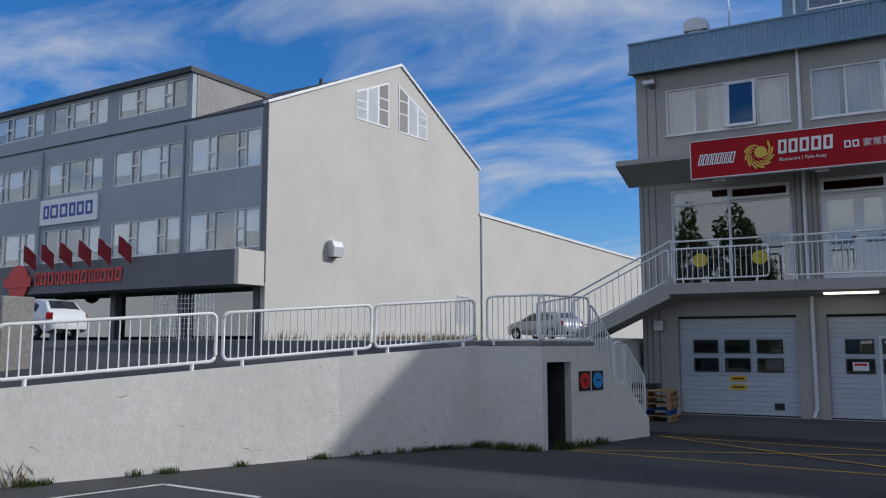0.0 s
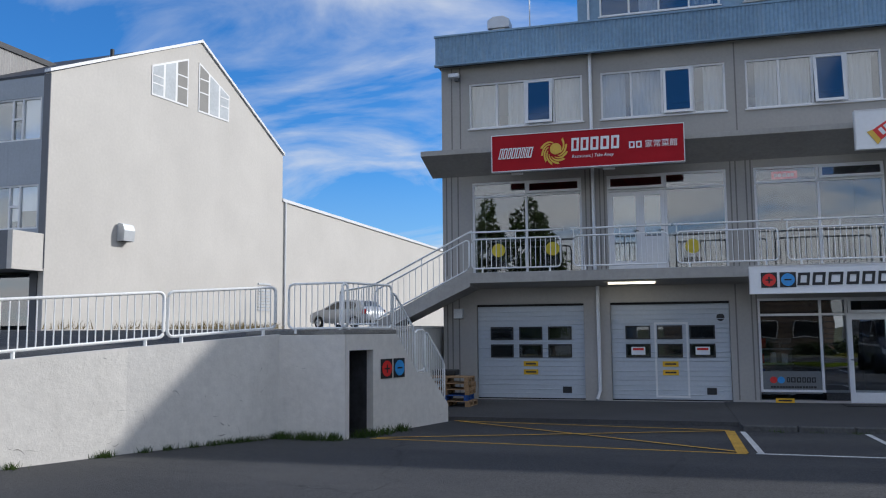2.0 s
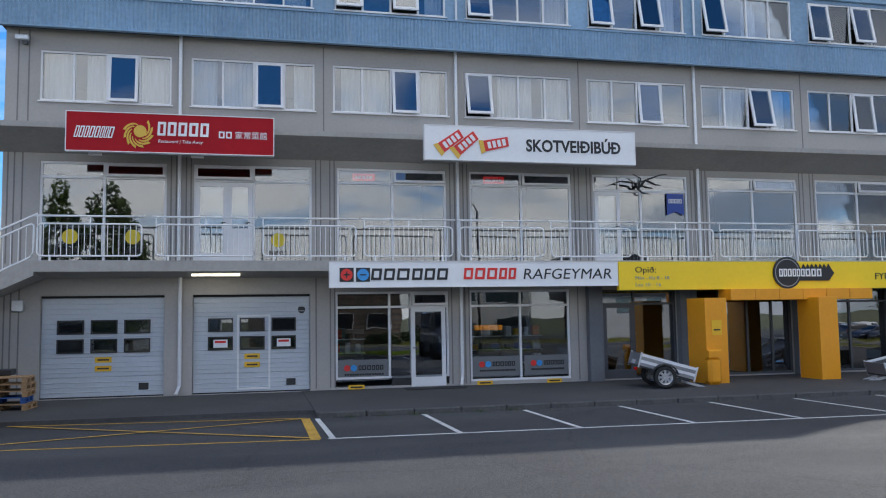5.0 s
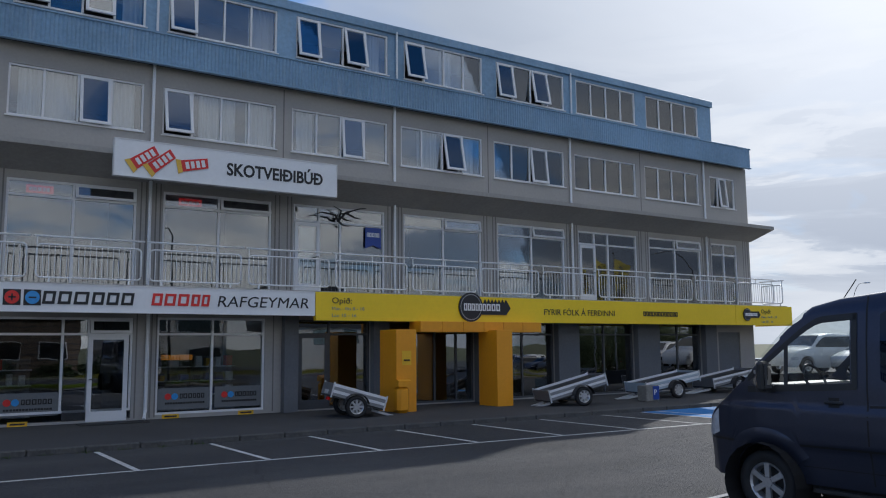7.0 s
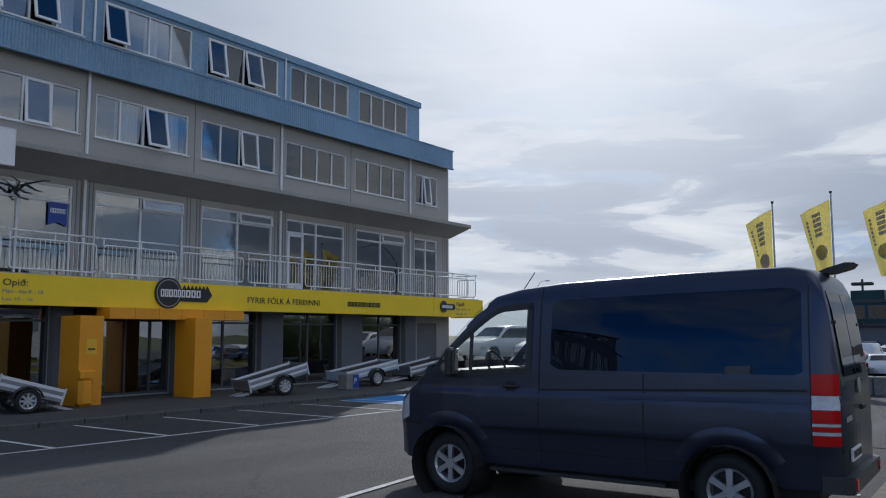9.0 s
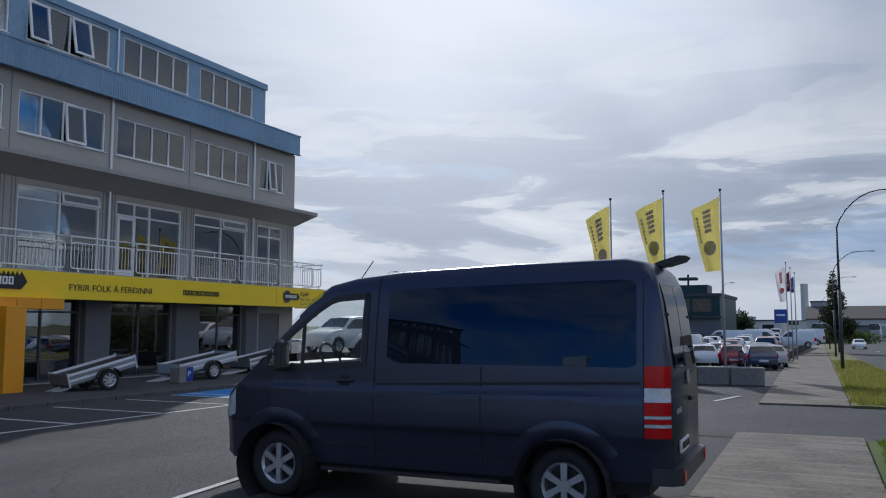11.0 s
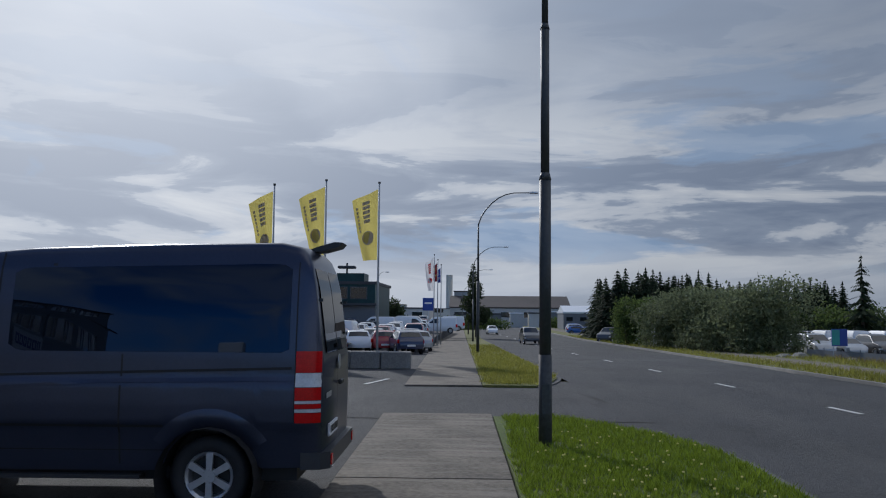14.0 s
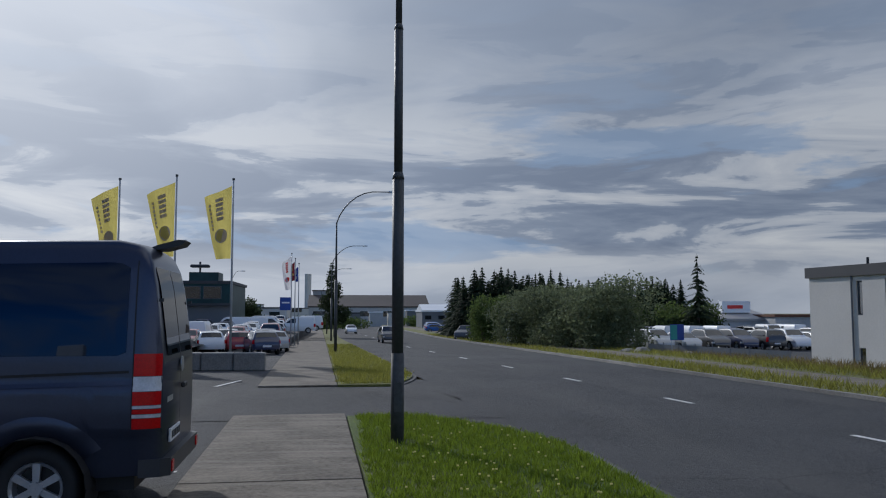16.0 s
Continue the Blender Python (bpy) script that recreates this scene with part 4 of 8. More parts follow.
for x0, x1, x2 in ((1.54, 2.94, 0), (5.32, 6.7, 0), (6.84, 8.16, 0)):
    fr = part("frosted_band", B(x0, x1, YF + 0.065, YF + 0.072, 0.22, 0.78), FROST, block, "grey frosted film with a shop name")
    part("film_mark", disc(bmesh.new(), x0 + 0.27, YF + 0.064, 0.56, 0.085), REDT, fr)
    part("film_mark", disc(bmesh.new(), x0 + 0.45, YF + 0.064, 0.56, 0.085), SKYB, fr)
    bars(fr, "film_letters", x0 + 0.58, x1 - 0.12, YF + 0.064, 0.5, 0.13, 6, BLACKT)
    bars(fr, "film_letters", x0 + 0.2, x1 - 0.12, YF + 0.064, 0.36, 0.05, 16, BLACKT)
# dark piers and glazing of the eastern shop
for x0, x1 in ((8.72, 9.15), (11.6, 12.15), (15.5, 16.2), (19.0, 20.0), (23.0, 24.2), (26.9, 27.6)):
    part("pier", B(x0, x1, YF - 0.25, YF - 0.004, -0.02, 3.02, bevel=0.01), GREYP, block, "dark grey painted pier")
for k, (x0, x1) in enumerate(DARK):
    shop_window(block, x0, x1, 0.04, 2.62, YF + 0.08, ([0.45], [0.28, 0.55, 0.8], [0.5], [0.5], [0.5])[k], 2.2 if k != 1 else 0, frame_mat=GREYF, glass=GLASSD)
glass_door(block, 9.25, 10.2, 0.05, 2.2, YF + 0.04, GREYF, glass=GLASSD)
part("service_door", B(28.0, 29.4, YF + 0.06, YF + 0.1, 0.05, 2.3), GREYP, block)
part("balcony_lamp", B(-2.18, -1.0, 21.2, 21.3, 3.03, 3.08), TUBE, block, "lit fluorescent tube")
part("balcony_lamp_body", B(-2.2, -0.98, 21.18, 21.32, 3.08, 3.11), WHITEF, block)

# orange portal of the eastern shop
portal = thing("entrance_portal", "orange clad entrance portal with two square columns", "portal", m=pose(13.6, 20.4, 0))
for x0, x1 in ((11.24, 11.90), (14.78, 15.38)):
    part("column", B(x0, x1, 19.8, 20.75, -0.01, 2.3, bevel=0.01), ORANGE, portal)
for k in range(6):
    x0 = 12.33 + 0.77 * k
    part("lintel_panel", B(x0, x0 + 0.76, 20.25, 20.9, 2.24, 2.555, bevel=0.008), ORANGE, portal)
part("notice", B(11.42, 11.72, 19.785, 19.797, 1.3, 1.7), YLABEL, portal)
bars(portal, "notice_text", 11.47, 11.67, 19.783, 1.42, 0.04, 5, BLACKT)
post_bin = thing("waste_bin", "orange metal waste bin beside the column", "bin", m=pose(11.27, 19.58, 0))
part("bin_body", B(-0.2, 0.2, -0.18, 0.18, 0.0, 0.72, bevel=0.09), ORANGE, post_bin, local=True)
part("bin_hood", P([(-0.18, 0.72), (0.18, 0.72), (0.18, 0.84), (-0.1, 0.92), (-0.18, 0.88)], "x", -0.2, 0.2), ORANGE, post_bin, local=True)


# ---- railings ----
def railing_panel(w, h, n, mat, name="railing_panel", label="", category="railing", group="", posts=True, r=0.024, lift=0.12, handrail=0.0, slope=0.0):
    """One panel: a round-cornered tube frame with upright bars and two feet, at the origin along +x."""
    th = thing(name, label, category, group)
    c = 0.1
    def S(x, z):
        return (x, 0, z + slope * x)
    loop = []
    for (cx, cz, a0) in ((w - c, lift + h - c, 0), (c, lift + h - c, 90), (c, lift + c, 180), (w - c, lift + c, 270)):
        for k in range(4):
            t = radians(a0 + 30 * k)
            loop.append(S(cx + c * math.cos(t), cz + c * math.sin(t)))
    loop.append(loop[0])
    part("rail_frame", Tb(loop, r, seg=6, caps=False), mat, th, local=True, smooth=True)
    bar = None
    for k in range(n):
        x = w * (k + 1) / (n + 1)
        if bar is None:
            bar = mesh_of("baluster", Tb([(0, 0, lift), (0, 0, lift + h)], r * 0.42, seg=5, caps=False), mat)
        ob = part("baluster", bar, mat, th, local=True)
        ob.location = (x, 0, slope * x)
    for x in (w * 0.12, w * 0.88) if posts else ():
        part("rail_foot", Tb([S(x, 0), S(x, lift)], r * 1.05, seg=6), mat, th, local=True)
    if handrail:
        part("handrail", Tb([S(-0.08, lift + handrail), S(w + 0.08, lift + handrail)], r * 1.1, seg=6), mat, th, local=True, smooth=True)
        for x in (0.0, w / 2):
            part("handrail_bracket", Tb([S(x, lift + h - 0.02), S(x, lift + handrail)], r * 0.7, seg=5), mat, th, local=True)
    return th


pw = 2.36
bal = railing_panel(pw, 0.78, 17, RAILP, label="pale painted steel balcony railing panel with handrail", group="balcony railing panels", handrail=0.97)
bal.matrix_basis = pose(-5.7, 20.86, 3.385)
for k in range(1, 14):
    copy_thing(bal, pose(-5.7 + (pw + 0.215) * k + (0.12 if k > 0 else 0), 20.86, 3.385))
side = railing_panel(1.0, 0.78, 7, RAILP, label="short pale railing across the balcony end", handrail=0.97)
side.matrix_basis = pose(30.93, 20.9, 3.385, 0, 0, 90)

# ---- signs of the long building ----
def sign_board(name, x0, x1, z0, z1, y, mat, label, depth=0.16, edge=None):
    s = thing(name, label, "sign", m=pose((x0 + x1) / 2, y, z0))
    part("sign_panel", B(x0, x1, y, y + depth, z0, z1, bevel=0.006), mat, s)
    if edge:
        bm = bmesh.new()
        frame_ring(bm, x0 - 0.01, x1 + 0.01, z0 - 0.01, z1 + 0.01, y - 0.012, y + depth, 0.022)
        part("sign_edge", bm, edge, s)
    return s


red = sign_board("restaurant_sign", -5.075, -0.17, 6.03, 7.0, 20.62, RED, "long red restaurant sign with a golden bird emblem", edge=WHITEF)
bars(red, "drink_mark", -4.9, -4.0, 20.614, 6.36, 0.28, 8, WHITET, lean=0.25, label="white script mark drawn as blocks", seed=3)
bm = bmesh.new()
for k in range(9):      # curled plumes
    t0 = radians(95 + 30 * k)
    pts = []
    for j in range(7):
        t = t0 + j * 0.22
        pts.append((-3.42 + 0.36 * (0.5 + 0.085 * j) * math.cos(t), 6.52 + 0.40 * (0.5 + 0.085 * j) * math.sin(t)))
    inner = [(-3.42 + (x + 3.42) * 0.84, 6.52 + (z - 6.52) * 0.84) for x, z in pts]
    prism(bm, pts + inner[::-1], "y", 20.6, 20.614)
part("emblem", bm, GOLD, red, "golden bird emblem")
bm = disc(bmesh.new(), -3.38, 20.6135, 6.55, 0.15, depth=0.006)
part("emblem_head", bm, GOLD, red)
bars(red, "name_mark", -2.98, -1.72, 20.614, 6.46, 0.34, 5, WHITET, lean=0.05, label="white name drawn as blocks", seed=5)
letters(red, "sub_letters", "Restaurant | Take Away", -2.96, -1.9, 20.612, 6.28, 0.085, WHITET, shear=0.2)
bars(red, "script_mark", -1.52, -1.17, 20.614, 6.44, 0.17, 2, WHITET, seed=2)
letters(red, "script_letters", "\u5bb6\u5e38\u83dc\u9928", -1.12, -0.34, 20.612, 6.45, 0.15, WHITET)
for k in range(2):
    part("sign_lamp", B(-4.6 + 2.4 * k, -4.3 + 2.4 * k, 20.85, 20.95, 5.98, 6.03), WHITEF, red)

hunt = sign_board("hunting_shop_sign", 3.73, 9.76, 6.06, 6.99, 20.62, WHITES, "long white hunting shop sign with red cartridges", edge=WHITEF)
letters(hunt, "letters", "SKOTVEI\u00d0IB\u00da\u00d0", 6.55, 9.32, 20.612, 6.36, 0.33, BLACKT, bold=0.012)
for cx, cz, ang in ((4.42, 6.55, 36), (4.84, 6.50, 40), (5.66, 6.52, 12)):
    bm = bmesh.new()
    prism(bm, [(-0.30, -0.15), (0.38, -0.13), (0.40, 0.13), (-0.30, 0.15)], "y", -0.012, 0)
    cap_bm = bmesh.new()
    prism(cap_bm, [(-0.42, -0.19), (-0.30, -0.16), (-0.30, 0.16), (-0.42, 0.19)], "y", -0.015, 0)
    mark = bmesh.new()
    for j in range(4):
        prism(mark, [(-0.2 + 0.14 * j, -0.09), (-0.11 + 0.14 * j, -0.09), (-0.11 + 0.14 * j, 0.09), (-0.2 + 0.14 * j, 0.09)], "y", -0.018, -0.0125)
    for nm, q, mt in (("cartridge", bm, REDT), ("cartridge_base", cap_bm, GOLD), ("cartridge_mark", mark, WHITET)):
        bmesh.ops.rotate(q, verts=q.verts, cent=(0, 0, 0), matrix=Matrix.Rotation(radians(-ang), 3, "Y"))
        bmesh.ops.translate(q, verts=q.verts, vec=(cx, 20.612, cz))
        part(nm, q, mt, hunt)

batt = sign_board("battery_shop_sign", 1.22, 9.10, 2.69, 3.335, 20.60, WHITES, "long white battery shop sign under the balcony", edge=WHITEF)
def pole_marks(parent, x, z, s, y):
    for k, mt in enumerate((REDT, SKYB)):
        x0 = x + k * (s + 0.06)
        sq = part("mark_square", B(x0, x0 + s, y - 0.006, y, z, z + s), BLACKT, parent)
        part("mark_disc", disc(bmesh.new(), x0 + s / 2, y - 0.0065, z + s / 2, s * 0.42), mt, sq)
        g = B(x0 + s * 0.28, x0 + s * 0.72, y - 0.022, y - 0.017, z + s * 0.45, z + s * 0.55)
        if k == 0:
            box(g, x0 + s * 0.45, x0 + s * 0.55, y - 0.022, y - 0.017, z + s * 0.28, z + s * 0.72)
        part("mark_sign", g, BLACKT, sq)
pole_marks(batt, 1.47, 2.83, 0.36, 20.594)
bars(batt, "name_mark", 2.27, 4.35, 20.594, 2.87, 0.30, 6, BLACKT, lean=0.12, label="black shop name drawn as blocks", seed=11)
bars(batt, "brand_mark", 4.72, 6.2, 20.594, 2.88, 0.30, 5, REDT, lean=0.12, label="red battery name drawn as blocks", seed=12)
letters(batt, "letters", "RAFGEYMAR", 6.38, 8.92, 20.592, 2.88, 0.29, BLACKT, shear=0.15)

yel = sign_board("car_parts_shop_sign", 9.13, 27.3, 2.555, 3.345, 20.58, YELLOW, "long yellow car parts shop sign over the entrance")
part("sign_panel", B(27.32, 31.05, 20.58, 20.74, 2.555, 3.345, bevel=0.006), YELLOW, yel)
part("sign_end", B(30.9, 31.05, 20.745, 22.3, 2.555, 3.345, bevel=0.006), YELLOW, yel)
for x0 in (9.62, 28.95):
    letters(yel, "letters", "Opi\u00f0:", x0, x0 + 0.62, 20.572, 3.04, 0.17, BLACKT)
    letters(yel, "letters", "M\u00e1n - f\u00f6s 8 - 18", x0, x0 + 1.02, 20.572, 2.85, 0.095, GREYT)
    letters(yel, "letters", "Lau 10 - 16", x0, x0 + 0.76, 20.572, 2.66, 0.095, GREYT)
letters(yel, "letters", "FYRIR F\u00d3LK \u00c1 FER\u00d0INNI", 17.35, 20.6, 20.572, 2.82, 0.20, BLACKT)
bars(yel, "address_mark", 22.05, 23.9, 20.572, 2.84, 0.17, 12, BLACKT, label="dark web address drawn as blocks", seed=9)
def key_mark(x, z, s):
    part("emblem_disc", disc(bmesh.new(), x + 0.5 * s, 20.565, z, 0.5 * s, depth=0.03), BLACKT, yel, "black round emblem with a key")
    part("emblem_ring", disc(bmesh.new(), x + 0.5 * s, 20.534, z, 0.44 * s, depth=0.002), GREYT, yel)
    part("emblem_core", disc(bmesh.new(), x + 0.5 * s, 20.531, z, 0.41 * s, depth=0.002), BLACKT, yel)
    pts = [(x + 0.9 * s, z - 0.25 * s), (x + 2.0 * s, z - 0.25 * s), (x + 2.2 * s, z - 0.02 * s)]
    for j in range(7):
        pts += [(x + (2.0 - 0.15 * j) * s, z + 0.28 * s), (x + (1.93 - 0.15 * j) * s, z + 0.14 * s)]
    pts.append((x + 0.9 * s, z + 0.16 * s))
    part("emblem_key", P(pts, "y", 20.54, 20.565), BLACKT, yel)
    bars(yel, "emblem_name", x + 0.2 * s, x + 1.75 * s, 20.527, z - 0.12 * s, 0.24 * s, 9, WHITET, seed=4)
key_mark(13.9, 3.02, 0.92)
key_mark(27.75, 2.98, 0.5)

# small things on the front
banner = thing("optics_banner", "small dark blue optics banner behind the glass", "banner", m=pose(11.7, 22.0, 4.8))
part("banner_cloth", P([(11.43, 4.84), (11.70, 4.95), (11.98, 4.84), (11.98, 5.49), (11.43, 5.49)], "y", 22.0, 22.02), BLUES, banner)
bars(banner, "banner_name", 11.48, 11.93, 21.998, 5.2, 0.13, 5, WHITET)
for x0 in (2.0, 5.75):
    ad = thing("window_advert", "small red sign inside the upper window", "sign", m=pose(x0, 22.15, 5.7))
    part("advert_panel", B(x0, x0 + 0.62, 22.12, 22.15, 5.70, 5.90), REDLED, ad)
    bars(ad, "advert_name", x0 + 0.06, x0 + 0.56, 22.118, 5.75, 0.09, 5, WHITET)
antler = thing("driftwood_branch", "dark bent branch sculpture over the shop door", "sculpture", m=pose(10.45, 21.9, 5.6))
for pts in ([(0, 0, 0), (-0.15, -0.1, 0.15), (-0.6, -0.12, 0.2), (-0.85, -0.1, 0.12)], [(0, 0, 0), (0.2, -0.1, 0.25), (0.7, -0.1, 0.42), (0.9, -0.1, 0.44)], [(0, 0, 0), (0.05, -0.1, 0.3), (-0.2, -0.1, 0.42)], [(0.2, -0.1, 0.25), (0.5, -0.1, 0.12), (0.7, -0.1, 0.1)], [(0, 0, 0), (0.1, -0.05, -0.12), (0.35, -0.05, -0.16)]):
    part("branch", Tb(pts, 0.04, seg=6, r1=0.012), BLACKP, antler, local=True)
cam_box = thing("security_camera", "small grey security camera under the roof edge", "camera", m=pose(-6.35, 21.9, 9.12))
part("camera_body", B(-0.2, 0.12, -0.18, -0.05, -0.06, 0.07, bevel=0.02), GALV, cam_box, local=True)
part("camera_bracket", B(-0.05, 0.05, -0.06, 0.1, -0.12, 0.12), GREYP, cam_box, local=True)
jbox = thing("junction_box", "grey metal junction box on the wall", "box", m=pose(-6.35, 21.9, 2.2))
part("box_body", B(-0.13, 0.13, -0.08, 0.1, 0, 0.28, bevel=0.015), GALV, jbox, local=True)
for x in (2.05, 5.65, 7.7):
    tag = thing("wall_label", "small orange warning plate at the wall foot", "sign", m=pose(x, 21.99, 0.0))
    part("plate", B(-0.22, 0.22, -0.02, 0.006, 0.0, 0.11), YLABEL, tag, local=True)
    part("plate_text", B(-0.16, 0.16, -0.024, -0.021, 0.035, 0.075), BLACKT, tag, local=True)
led = thing("lit_window_sign", "amber lit letters inside the battery shop window", "sign", m=pose(5.6, 22.14, 1.6))
bars(led, "lit_letter", 5.42, 6.25, 22.16, 1.52, 0.13, 11, AMBERLED)
mat_ob = solo("door_mat", B(3.3, 4.9, 21.1, 21.75, 0.0, 0.02), BLACK, "black rubber door mat on the paving", "mat")

# furnishings seen through the glass
rnd = random.Random(21)
DECALY = material("yellow_window_film", (0.72, 0.55, 0.03), 0.5)
for x, z in ((-5.22, 4.09), (-3.71, 4.09), (-0.02, 4.03)):
    dec = thing("window_decal", "round yellow film mark on the restaurant window", "decal", "window decals", m=pose(x, 22.06, z))
    part("film_disc", disc(bmesh.new(), 0, 0, 0, 0.19, depth=0.006), DECALY, dec, local=True)
    bars(dec, "film_name", -0.24, 0.24, 0.0, -0.42, 0.12, 5, BLACKT, local=True)
for k, x in enumerate((1.9, 6.0, 7.3, 10.4, 17.0, 21.0, 25.0)):
    sh = thing("shop_shelf", "half-full shop shelf standing behind the glass", "shelf", "shop shelves", m=pose(x, 23.6, -0.012))
    part("shelf_back", B(-0.6, 0.6, 0.2, 0.24, 0, 1.6), GREYP, sh, local=True)
    for z in (0.1, 0.5, 0.9, 1.3):
        part("shelf_board", B(-0.6, 0.6, -0.15, 0.2, z, z + 0.03), WHITES, sh, local=True)
        for j in range(4):
            w = rnd.uniform(0.12, 0.24)
            part("carton", B(-0.55 + 0.29 * j, -0.55 + 0.29 * j + w, -0.1, 0.12, z + 0.03, z + 0.03 + rnd.uniform(0.12, 0.3)), rnd.choice((REDT, BLUES, YLABEL, WHITES, BLACKP)), sh, local=True)

# ---- retaining wall, landing and stairs ----
def wall_pt(s):
    """A point along the wall's foot: s runs from the far left to the landing."""
    pts = ((-14.6, 0.5), (-11.6, 6.8), (-9.4, 11.48), (-7.85, 13.95))
    n = len(pts) - 1
    i = min(int(s * n), n - 1)
    f = s * n - i
    return (pts[i][0] + (pts[i + 1][0] - pts[i][0]) * f, pts[i][1] + (pts[i + 1][1] - pts[i][1]) * f)


def wall_top(y):
    return 1.25 + (y - 6.6) * 0.079


retain = thing("retaining_wall", "long white painted concrete retaining wall with scuffs", "wall", kind="structure")
bm = bmesh.new()
prev = None
for k in range(31):
    x, y = wall_pt(k / 30)
    nx, ny = -0.89, 0.45
    zt = wall_top(y)
    cur = [bm.verts.new(p) for p in ((x, y, LOT - 0.1), (x, y, zt), (x + nx * 0.22, y + ny * 0.22, zt), (x + nx * 0.22, y + ny * 0.22, LOT - 0.1))]
    if prev:
        for j in range(4):
            bm.faces.new((prev[j], prev[(j + 1) % 4], cur[(j + 1) % 4], cur[j]))
    prev = cur
part("wall_body", bm, RETAIN, retain)
# scuffs and chipped paint
SCUFF = material("scuffed_concrete", (0.30, 0.28, 0.25), 0.9, small=(20, 0.3))
srnd = random.Random(14)
def on_wall(s, z, out=0.004):
    x, y = wall_pt(s)
    return Vector((x + 0.89 * out, y - 0.45 * out, z))
for k in range(30):
    s, z = srnd.uniform(0.30, 0.97), srnd.choice((srnd.uniform(0.05, 0.5), srnd.uniform(0.1, 1.3)))
    ln, dz = srnd.uniform(0.01, 0.05) * srnd.choice((0.3, 0.6, 1)), srnd.uniform(-0.10, 0.10)
    w = srnd.uniform(0.006, 0.022)
    bm = bmesh.new()
    n = 5
    lo, hi = [], []
    for j in range(n + 1):
        u = j / n
        p = on_wall(s + ln * u * 0.4, z + dz * u + 0.04 * math.sin(3 * u + k))
        ww = w * math.sin(math.pi * min(max(u, 0.06), 0.94)) * srnd.uniform(0.6, 1.3)
        lo.append(bm.verts.new(p))
        hi.append(bm.verts.new(p + Vector((0, 0, ww))))
    for j in range(n):
        bm.faces.new((lo[j], lo[j + 1], hi[j + 1], hi[j]))
    part("scuff", bm, SCUFF, retain)

# upper lot
UPPER = asphalt_material("upper_asphalt", (0.06, 0.061, 0.064), (0.09, 0.088, 0.085))
bm = bmesh.new()
grid = {}
for i in range(16):
    s = i / 15
    x, y = wall_pt(s)
    for j, d in enumerate((0.2, 3.0, 8.0, 16.0, 90.0)):
        zz = wall_top(y) - 0.06 + min(1.0, d / 16.0) * (2.05 - wall_top(y))
        grid[i, j] = bm.verts.new((x - 0.89 * d, y + 0.45 * d, zz))
for i in range(15):
    for j in range(4):
        bm.faces.new((grid[i, j], grid[i + 1, j], grid[i + 1, j + 1], grid[i, j + 1]))
vs = [grid[15, j] for j in range(5)]
north = [bm.verts.new(p) for p in ((-6.9, 24, 2.0), (-9.5, 40, 2.05), (-12, 60, 2.05), (-14, 90, 2.1), (-60, 120, 2.1))]
first = bm.verts.new((-6.9, 15.3, 1.8))
bm.faces.new((vs[0], first, north[0], vs[1]))
for j in range(1, 4):
    bm.faces.new((vs[j], north[j - 1], north[j], vs[j + 1]))
solo("upper_lot_surface", bm, UPPER, "dark asphalt of the raised parking lot", "asphalt", kind="structure")
bank = thing("upper_bank", "plain white side of the raised lot", "wall", kind="structure")
part("bank_wall", P([(-7.2, 17.0), (-6.95, 17.0), (-6.95, 34), (-7.2, 34)], "z", -0.2, 2.0), RETAIN, bank)

# landing over a store, and the stair down to the lot
C0, C1 = Vector((-6.49, 13.9, 0)), Vector((-5.42, 17.2, 0))
face_dir = (C1 - C0).normalized()
inward = Vector((-face_dir.y, face_dir.x, 0))
L = (C1 - C0).length
STM = Matrix(((face_dir.x, inward.x, 0, C0.x), (face_dir.y, inward.y, 0, C0.y), (0, 0, 1, 0), (0, 0, 0, 1)))
stair = thing("outdoor_stair", "white concrete stair with a small store under its landing", "stair", m=STM)
LZ = 1.80
# front wall with a doorway: local x along the face, y inward
fw = bmesh.new()
prof = [(0, LOT - 0.1), (0.10, LOT - 0.1), (0.10, 1.52), (0.82, 1.52), (0.82, LOT - 0.1), (L, LOT - 0.1), (L, 0.28), (L - 0.75, 1.0), (L - 1.15, 1.0), (L - 1.9, LZ + 0.02), (0, LZ + 0.02)]
prism(fw, prof, "y", 0, 0.16)
part("front_wall", fw, RETAIN, stair, local=True)
part("end_wall", P([(-6.50, 13.885), (-7.95, 13.93), (-7.95, 14.12), (-6.60, 14.08)], "z", LOT - 0.1, LZ + 0.02), RETAIN, stair)
part("landing", B(-0.04, L - 1.9, 0.0, 2.6, LZ + 0.022, LZ + 0.11, bevel=0.01), CONCRETE, stair, local=True)
# the store's inner shade is put into the dark colour of these walls
part("store_back", B(0.14, 2.4, 1.4, 1.5, LOT - 0.1, LZ), INSIDE_SHADE, stair, local=True)
part("store_side", B(0.86, 0.96, 0.162, 1.4, LOT - 0.1, 1.5), INSIDE_SHADE, stair, local=True)
part("door_lintel", B(0.10, 0.82, 0.02, 0.14, 1.522, 1.57), GREYP, stair, local=True)
n = 10
for k in range(n):
    z = LZ - (LZ - LOT) * (k + 1) / (n + 1)
    x0 = L - 1.9 + 1.9 * k / n
    part("step", B(x0, x0 + 0.21, 0.16, 1.3, LOT - 0.05, z), CONCRETE, stair, local=True)
part("far_stringer", P([(L - 1.9, LOT), (L, LOT), (L, 0.28), (L - 1.9, LZ)], "y", 1.3, 1.45), RETAIN, stair, local=True)
def on_face(x, y, z):
    return STM @ Vector((x, y, z))
plus = thing("battery_sign", "pair of small battery plus and minus plates", "sign", m=STM @ pose(1.05, -0.012, 0.95))
